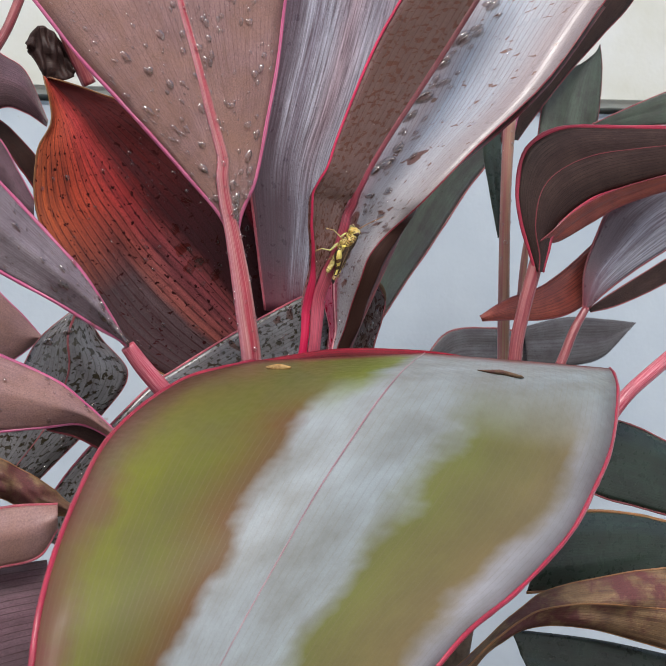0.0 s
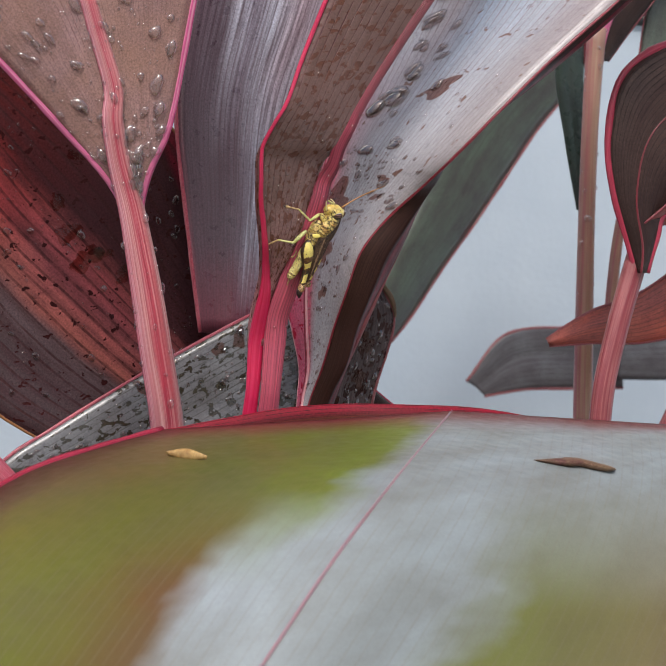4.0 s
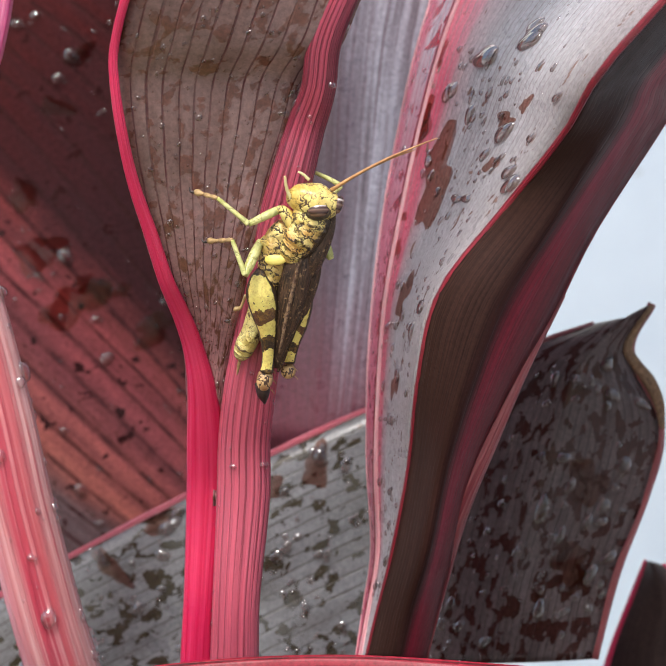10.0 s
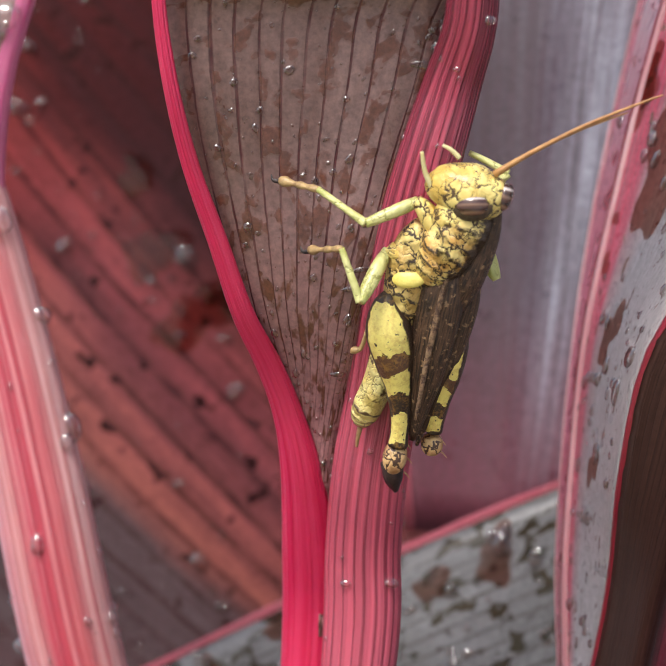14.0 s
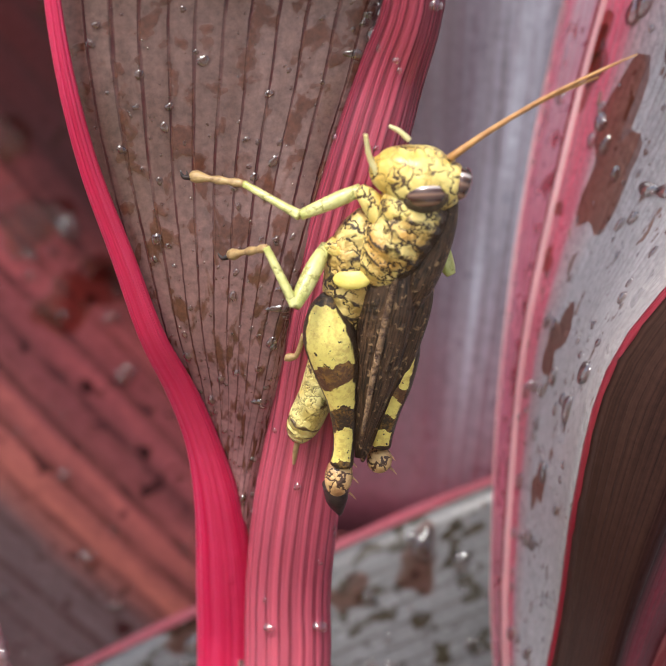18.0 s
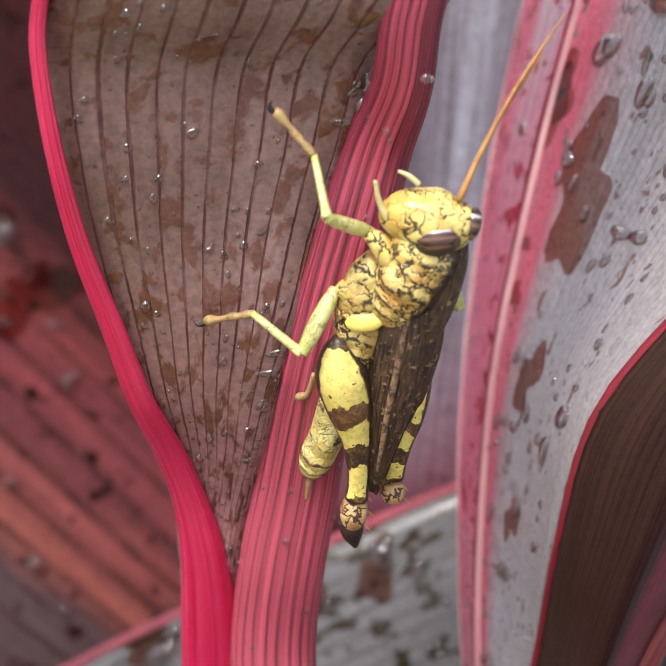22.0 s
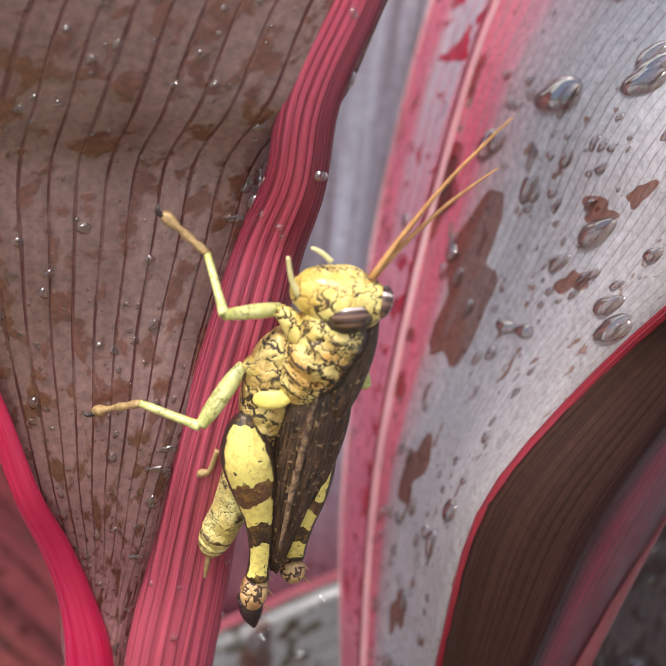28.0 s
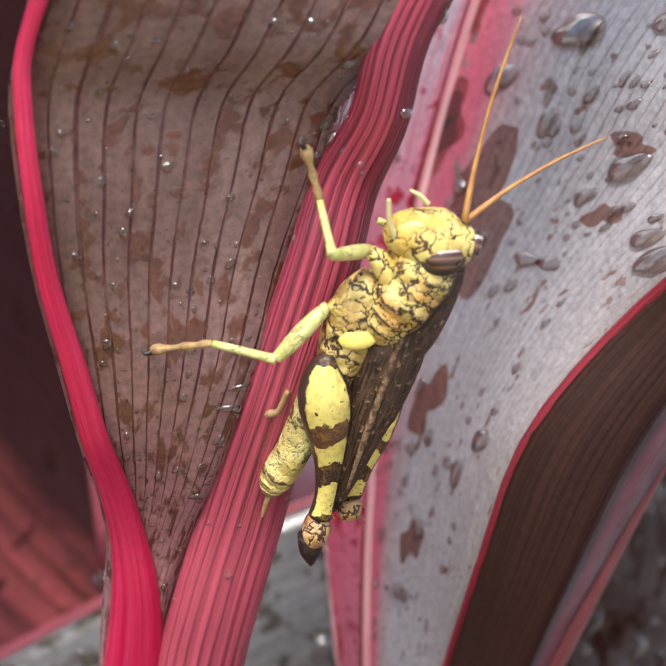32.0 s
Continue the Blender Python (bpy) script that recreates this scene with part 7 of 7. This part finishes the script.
limb("hind_femur", [(-3.87, -5.47, 5.88), (-4.05, -4.87, 4.45), (-3.82, -4.04, 2.47), (-3.25, -2.94, -0.15), (-2.80, -1.95, -2.50), (-2.57, -0.94, -4.89), (-2.58, -0.09, -6.92), (-2.73, 0.60, -8.57)], [0.60, 1.54, 2.21, 1.94, 1.41, 1.04, 0.90, 1.01], HOPPER_BAND, hopper, "yellow hind femur with dark bands", n=40)
egg("hind_knee", (-2.96, 0.87, -9.75), (1.20, 1.01, 1.75), 5.0, HOPPER_KNEE, hopper, "orange-brown knee")
limb("knee_tip", [(-3.30, 1.50, -10.47), (-3.15, 2.12, -11.94), (-2.95, 2.56, -12.99), (-2.92, 2.72, -13.38)], [1.14, 0.94, 0.40, 0.13], HOPPER_BLACK, hopper, "")
limb("hind_tibia", [(-2.74, 4.13, -10.30), (-2.26, 2.11, -5.50), (-2.40, -0.09, -0.25), (-2.87, -1.57, 3.27)], [0.30, 0.27, 0.27, 0.23], HOPPER_TAN, hopper, "")
limb("hind_foot", [(-6.33, -1.14, 2.23), (-6.94, -0.39, 0.45), (-7.61, -0.25, 0.12), (-7.95, -0.15, -0.13)], [0.23, 0.23, 0.37, 0.17], HOPPER_TAN, hopper, "")
limb("hind_femur", [(2.89, -1.83, 3.40), (2.34, -1.01, 1.45), (1.60, 0.16, -1.33), (0.84, 1.18, -3.75), (0.45, 2.04, -5.80), (0.32, 2.56, -7.04)], [0.47, 1.14, 1.27, 1.11, 0.94, 0.87], HOPPER_BAND, hopper, "yellow hind femur with dark bands", n=40)
egg("hind_knee", (0.20, 3.01, -8.35), (1.11, 0.87, 1.21), 0.0, HOPPER_KNEE, hopper, "orange-brown knee")
limb("spine", [(-2.02, 0.49, -8.30), (-1.73, 0.59, -8.54), (-1.44, 0.72, -8.86)], [0.10, 0.07, 0.03], HOPPER_TAN, hopper, "")
limb("spine", [(-1.87, 1.09, -9.75), (-1.58, 1.19, -9.99), (-1.29, 1.33, -10.31)], [0.10, 0.07, 0.03], HOPPER_TAN, hopper, "")
limb("spine", [(-2.08, 1.71, -11.21), (-1.79, 1.81, -11.46), (-1.50, 1.95, -11.79)], [0.10, 0.07, 0.03], HOPPER_TAN, hopper, "")
limb("spine", [(0.99, 2.77, -7.79), (1.28, 2.87, -8.03), (1.58, 3.01, -8.36)], [0.10, 0.07, 0.03], HOPPER_TAN, hopper, "")
limb("spine", [(1.13, 3.30, -9.04), (1.42, 3.40, -9.28), (1.72, 3.54, -9.61)], [0.10, 0.07, 0.03], HOPPER_TAN, hopper, "")
far_femur = limb("far_fore_femur", [(2.90, -4.60, 14.30), (4.59, -2.62, 16.61), (6.51, -2.67, 18.55)], [0.5, 0.5, 0.36], HOPPER_LEG, hopper, "yellow-green fore leg on the far side")
far_tibia = limb("far_fore_tibia", [(6.51, -2.67, 18.55), (4.60, -2.62, 19.45), (2.69, -2.58, 20.22)], [0.40, 0.34, 0.28], HOPPER_LEG, hopper, "")
limb("far_mid_femur", [(3.40, -3.60, 12.20), (4.68, -2.62, 10.38), (5.30, -2.65, 8.80), (5.74, -2.65, 8.00)], [0.5, 0.62, 0.66, 0.40], HOPPER_LEG, hopper, "yellow-green middle leg on the far side")
fore_femur = straight("fore_femur", [(0, 0.5), (1.6, 0.62), (3.6, 0.55), (5.3, 0.42)], HOPPER_LEG, "yellow-green fore leg")
fore_tibia = straight("fore_tibia", [(0, 0.45), (1.5, 0.36), (4.0, 0.32), (5.6, 0.3)], HOPPER_LEG)
fore_tarsus = straight("fore_tarsus", [(0, 0.3), (0.8, 0.37), (1.4, 0.26), (2.2, 0.38), (2.9, 0.25), (3.5, 0.38), (4.1, 0.54), (4.6, 0.4), (4.8, 0.12)], HOPPER_TAN)
mid_femur = straight("mid_femur", [(0, 0.45), (1.8, 0.72), (4.2, 0.7), (6.0, 0.46)], HOPPER_LEG, "yellow-green middle leg")
mid_tibia = straight("mid_tibia", [(0, 0.44), (1.5, 0.38), (4.0, 0.34), (5.2, 0.3)], HOPPER_LEG)
mid_tarsus = straight("mid_tarsus", [(0, 0.3), (0.8, 0.36), (1.5, 0.26), (2.4, 0.38), (3.2, 0.24), (4.2, 0.3), (4.9, 0.5), (5.5, 0.4), (5.7, 0.12)], HOPPER_TAN)
antenna_a = straight("antenna", [(0, 0.3), (4, 0.22), (9, 0.17), (14, 0.12), (16.4, 0.06)], HOPPER_FEELER, "thin tan antenna", bend=0.5)
antenna_b = straight("antenna", [(0, 0.28), (4, 0.2), (8, 0.16), (11, 0.12), (13, 0.06)], HOPPER_FEELER, "thin tan antenna", bend=0.5)

for tarsus, far in ((fore_tarsus, 4.6), (mid_tarsus, 5.5)):
    for side in (-0.3, 0.3):
        tip = [Vector((far, side * 0.5, 0.1)), Vector((far + 0.5, side * 1.7, 0.15)), Vector((far + 0.75, side * 2.2, -0.35))]
        part("claw", tube_mesh(curve_points([p / 1000 for p in tip], 6), smooth_radii([0.00024, 0.00018, 0.00005], 6), 6), HOPPER_BLACK, tarsus, "dark claw")



def motions():
    """All that moves: the grasshopper, its legs on this side and its antennae."""
    walk(hopper, [
        (0.0, pose(0.01237, 0.00650, 0.57313, 0.04, 3.31, 1.39)),
        (12.0, pose(0.01237, 0.00650, 0.57313, 0.04, 3.31, 1.39)),
        (15.0, pose(0.01385, 0.00594, 0.57447, 0.04, 3.22, 1.35)),
        (19.0, pose(0.01432, 0.00526, 0.57609, 0.02, 2.03, 0.85)),
        (21.0, pose(0.01524, 0.00482, 0.57715, 0.01, 1.54, 0.65)),
        (23.0, pose(0.01653, 0.00404, 0.57900, -0.00, -0.00, -0.00)),
        (28.0, pose(0.01699, 0.00370, 0.57981, 0.01, 1.51, 0.64)),
        (30.0, pose(0.01717, 0.00365, 0.57992, 0.01, 1.39, 0.59)),
        (32.0, pose(0.01663, 0.00385, 0.57945, 0.02, 2.59, 1.09))])
    walk(fore_femur, [
        (0.0, pose(-0.00148, -0.00749, 0.01451, -167.8, 29.1, -156.1)),
        (12.0, pose(-0.00148, -0.00749, 0.01451, -167.8, 29.1, -156.1)),
        (16.0, pose(-0.00148, -0.00749, 0.01451, -176.2, 26.3, -171.5)),
        (19.6, pose(-0.00148, -0.00749, 0.01451, -176.2, 26.3, -171.5)),
        (20.8, pose(-0.00148, -0.00749, 0.01451, 158.4, -16.6, -125.9)),
        (21.2, pose(-0.00148, -0.00749, 0.01451, 158.4, -16.6, -125.9)),
        (23.0, pose(-0.00148, -0.00749, 0.01451, 171.1, -8.1, -132.0)),
        (28.0, pose(-0.00148, -0.00749, 0.01451, -176.6, 4.5, -143.0)),
        (29.2, pose(-0.00148, -0.00749, 0.01451, -176.6, 4.5, -143.0)),
        (30.0, pose(-0.00148, -0.00749, 0.01451, 175.7, -6.7, -147.1)),
        (31.1, pose(-0.00148, -0.00749, 0.01451, 175.7, -6.7, -147.1)),
        (31.5, pose(-0.00148, -0.00749, 0.01451, -177.2, 2.7, -133.3)),
        (32.0, pose(-0.00148, -0.00749, 0.01451, -177.2, 2.7, -133.3))])
    walk(fore_tibia, [
        (0.0, pose(-0.00572, -0.00937, 0.01193, 175.0, -35.7, -171.5)),
        (12.0, pose(-0.00572, -0.00937, 0.01193, 175.0, -35.7, -171.5)),
        (16.0, pose(-0.00618, -0.00820, 0.01216, -173.1, -23.6, 163.1)),
        (19.6, pose(-0.00618, -0.00820, 0.01216, -173.1, -23.6, 163.1)),
        (20.8, pose(-0.00446, -0.01161, 0.01602, -122.4, -60.6, 118.9)),
        (21.2, pose(-0.00446, -0.01161, 0.01602, -122.4, -60.6, 118.9)),
        (23.0, pose(-0.00499, -0.01139, 0.01525, -116.7, -52.7, 111.8)),
        (28.0, pose(-0.00570, -0.01067, 0.01409, -124.9, -53.8, 119.4)),
        (29.2, pose(-0.00570, -0.01067, 0.01409, -124.9, -53.8, 119.4)),
        (30.0, pose(-0.00590, -0.01035, 0.01513, -142.3, -39.0, 129.2)),
        (31.1, pose(-0.00590, -0.01035, 0.01513, -142.3, -39.0, 129.2)),
        (31.5, pose(-0.00512, -0.01134, 0.01426, -101.2, -45.7, 98.1)),
        (32.0, pose(-0.00512, -0.01134, 0.01426, -101.2, -45.7, 98.1))])
    walk(fore_tarsus, [
        (0.0, pose(-0.01021, -0.01004, 0.01520, -171.0, -11.2, 140.7)),
        (12.0, pose(-0.01021, -0.01004, 0.01520, -171.0, -11.2, 140.7)),
        (16.0, pose(-0.01109, -0.00671, 0.01440, -179.1, -4.9, 169.4)),
        (19.6, pose(-0.01109, -0.00671, 0.01440, -179.1, -4.9, 169.4)),
        (20.8, pose(-0.00579, -0.00920, 0.02090, 175.3, -49.1, -173.8)),
        (21.2, pose(-0.00579, -0.00920, 0.02090, 175.3, -49.1, -173.8)),
        (23.0, pose(-0.00625, -0.00825, 0.01971, 168.8, -45.4, -164.4)),
        (28.0, pose(-0.00732, -0.00779, 0.01861, 172.1, -39.8, -167.8)),
        (29.2, pose(-0.00732, -0.00779, 0.01861, 172.1, -39.8, -167.8)),
        (30.0, pose(-0.00865, -0.00698, 0.01865, 159.5, -39.1, -149.3)),
        (31.1, pose(-0.00865, -0.00698, 0.01865, 159.5, -39.1, -149.3)),
        (31.5, pose(-0.00566, -0.00747, 0.01827, 141.4, -61.5, -137.8)),
        (32.0, pose(-0.00566, -0.00747, 0.01827, 141.4, -61.5, -137.8))])
    walk(mid_femur, [
        (0.0, pose(-0.00520, -0.00567, 0.00887, 180.0, 46.3, 163.1)),
        (7.5, pose(-0.00520, -0.00567, 0.00887, 180.0, 46.3, 163.1)),
        (8.2, pose(-0.00427, -0.00595, 0.00988, -166.9, 56.2, -164.4)),
        (9.0, pose(-0.00427, -0.00595, 0.00988, -128.8, 54.5, -123.2)),
        (9.8, pose(-0.00427, -0.00595, 0.00988, -123.1, 57.7, -118.8)),
        (12.0, pose(-0.00427, -0.00595, 0.00988, -123.1, 57.7, -118.8)),
        (19.0, pose(-0.00427, -0.00595, 0.00988, -128.8, 54.5, -123.2)),
        (23.0, pose(-0.00427, -0.00595, 0.00988, -161.7, 60.7, -159.2)),
        (28.0, pose(-0.00427, -0.00595, 0.00988, -166.9, 56.2, -164.4)),
        (32.0, pose(-0.00427, -0.00595, 0.00988, -179.6, 48.4, -179.4))])
    walk(mid_tibia, [
        (0.0, pose(-0.00917, -0.00446, 0.00453, 180.0, -6.9, 169.0)),
        (7.5, pose(-0.00917, -0.00446, 0.00453, 180.0, -6.9, 169.0)),
        (8.2, pose(-0.00749, -0.00685, 0.00490, -176.7, -17.4, 169.2)),
        (9.0, pose(-0.00618, -0.00887, 0.00500, 178.0, -57.0, -177.6)),
        (9.8, pose(-0.00582, -0.00876, 0.00481, 168.9, -66.0, -167.9)),
        (12.0, pose(-0.00582, -0.00876, 0.00481, 168.9, -66.0, -167.9)),
        (19.0, pose(-0.00618, -0.00887, 0.00500, 178.0, -57.0, -177.6)),
        (23.0, pose(-0.00702, -0.00699, 0.00465, -173.2, -29.0, 166.2)),
        (28.0, pose(-0.00749, -0.00685, 0.00490, -176.7, -17.4, 169.2)),
        (32.0, pose(-0.00826, -0.00599, 0.00539, -178.4, -11.5, 172.1))])
    walk(mid_tarsus, [
        (0.0, pose(-0.01423, -0.00348, 0.00515, 180.0, 23.7, 134.3)),
        (7.5, pose(-0.01423, -0.00348, 0.00515, 180.0, 23.7, 134.3)),
        (8.2, pose(-0.01236, -0.00592, 0.00645, 168.3, 13.0, 137.4)),
        (9.0, pose(-0.00901, -0.00899, 0.00936, 169.2, 9.7, 131.5)),
        (9.8, pose(-0.00789, -0.00920, 0.00956, 178.4, 1.5, 133.3)),
        (12.0, pose(-0.00789, -0.00920, 0.00956, 178.4, 1.5, 133.3)),
        (19.0, pose(-0.00901, -0.00899, 0.00936, 169.2, 9.7, 131.5)),
        (23.0, pose(-0.01143, -0.00590, 0.00716, 171.6, 11.8, 144.0)),
        (28.0, pose(-0.01236, -0.00592, 0.00645, 168.3, 13.0, 137.4)),
        (32.0, pose(-0.01331, -0.00529, 0.00643, 171.8, 11.5, 144.1))])
    for far in (far_femur, far_tibia):
        walk(far, [
            (0.0, pose(0, 0, 0)),
            (12.5, pose(0, 0, 0)),
            (15.0, pose(-0.0012, 0, -0.0014)),
            (20.5, pose(-0.0024, 0.0012, -0.0036)),
            (32.0, pose(-0.0024, 0.0012, -0.0036))])
    walk(antenna_a, [
        (0.0, pose(0.00546, -0.00986, 0.01728, 16.6, -27.5, -32.9)),
        (12.0, pose(0.00546, -0.00986, 0.01728, -0.6, -29.4, 1.2)),
        (19.0, pose(0.00546, -0.00986, 0.01728, -1.2, -33.6, 2.1)),
        (21.0, pose(0.00546, -0.00986, 0.01728, -1.3, -39.7, 2.1)),
        (21.6, pose(0.00546, -0.00986, 0.01728, -2.3, -46.6, 3.2)),
        (22.0, pose(0.00546, -0.00986, 0.01728, -4.3, -61.3, 4.9)),
        (22.3, pose(0.00546, -0.00986, 0.01728, -9.8, -80.7, 9.9)),
        (22.6, pose(0.00546, -0.00986, 0.01728, -173.9, -84.5, 173.9)),
        (23.0, pose(0.00546, -0.00986, 0.01728, -10.0, -81.7, 10.1)),
        (23.4, pose(0.00546, -0.00986, 0.01728, -5.7, -73.2, 5.9)),
        (24.2, pose(0.00546, -0.00986, 0.01728, -14.7, -87.0, 14.7)),
        (24.5, pose(0.00546, -0.00986, 0.01728, -179.9, -85.8, 179.9)),
        (26.5, pose(0.00546, -0.00986, 0.01728, 0.9, -54.1, -1.1)),
        (28.0, pose(0.00546, -0.00986, 0.01728, 3.1, -51.0, -4.0)),
        (29.0, pose(0.00546, -0.00986, 0.01728, 3.7, -57.7, -4.4)),
        (30.0, pose(0.00546, -0.00986, 0.01728, 5.9, -70.2, -6.3)),
        (31.0, pose(0.00546, -0.00986, 0.01728, 5.2, -81.5, -5.2)),
        (32.0, pose(0.00546, -0.00986, 0.01728, 8.1, -78.0, -8.3))])
    walk(antenna_b, [
        (0.0, pose(0.00549, -0.00969, 0.01723, 16.6, -27.5, -32.9)),
        (12.0, pose(0.00549, -0.00969, 0.01723, -0.6, -29.4, 1.2)),
        (19.0, pose(0.00549, -0.00969, 0.01723, -1.2, -33.6, 2.1)),
        (21.0, pose(0.00549, -0.00969, 0.01723, -1.3, -39.7, 2.1)),
        (21.6, pose(0.00549, -0.00969, 0.01723, -2.3, -46.6, 3.2)),
        (22.0, pose(0.00549, -0.00969, 0.01723, -4.3, -61.3, 4.9)),
        (22.3, pose(0.00549, -0.00969, 0.01723, -9.8, -80.7, 9.9)),
        (22.6, pose(0.00549, -0.00969, 0.01723, -173.9, -84.5, 173.9)),
        (23.0, pose(0.00549, -0.00969, 0.01723, -10.0, -81.7, 10.1)),
        (24.2, pose(0.00549, -0.00969, 0.01723, 23.4, -15.7, -58.1)),
        (24.5, pose(0.00549, -0.00969, 0.01723, 18.7, -12.5, -57.4)),
        (26.5, pose(0.00549, -0.00969, 0.01723, -5.2, -46.4, 7.2)),
        (28.0, pose(0.00549, -0.00969, 0.01723, -2.5, -43.2, 3.7)),
        (29.4, pose(0.00549, -0.00969, 0.01723, 0.4, -20.8, -1.1)),
        (30.0, pose(0.00549, -0.00969, 0.01723, 1.3, -25.7, -2.9)),
        (31.0, pose(0.00549, -0.00969, 0.01723, 2.6, -23.2, -6.6)),
        (32.0, pose(0.00549, -0.00969, 0.01723, 3.5, -33.5, -6.4))])


motions()
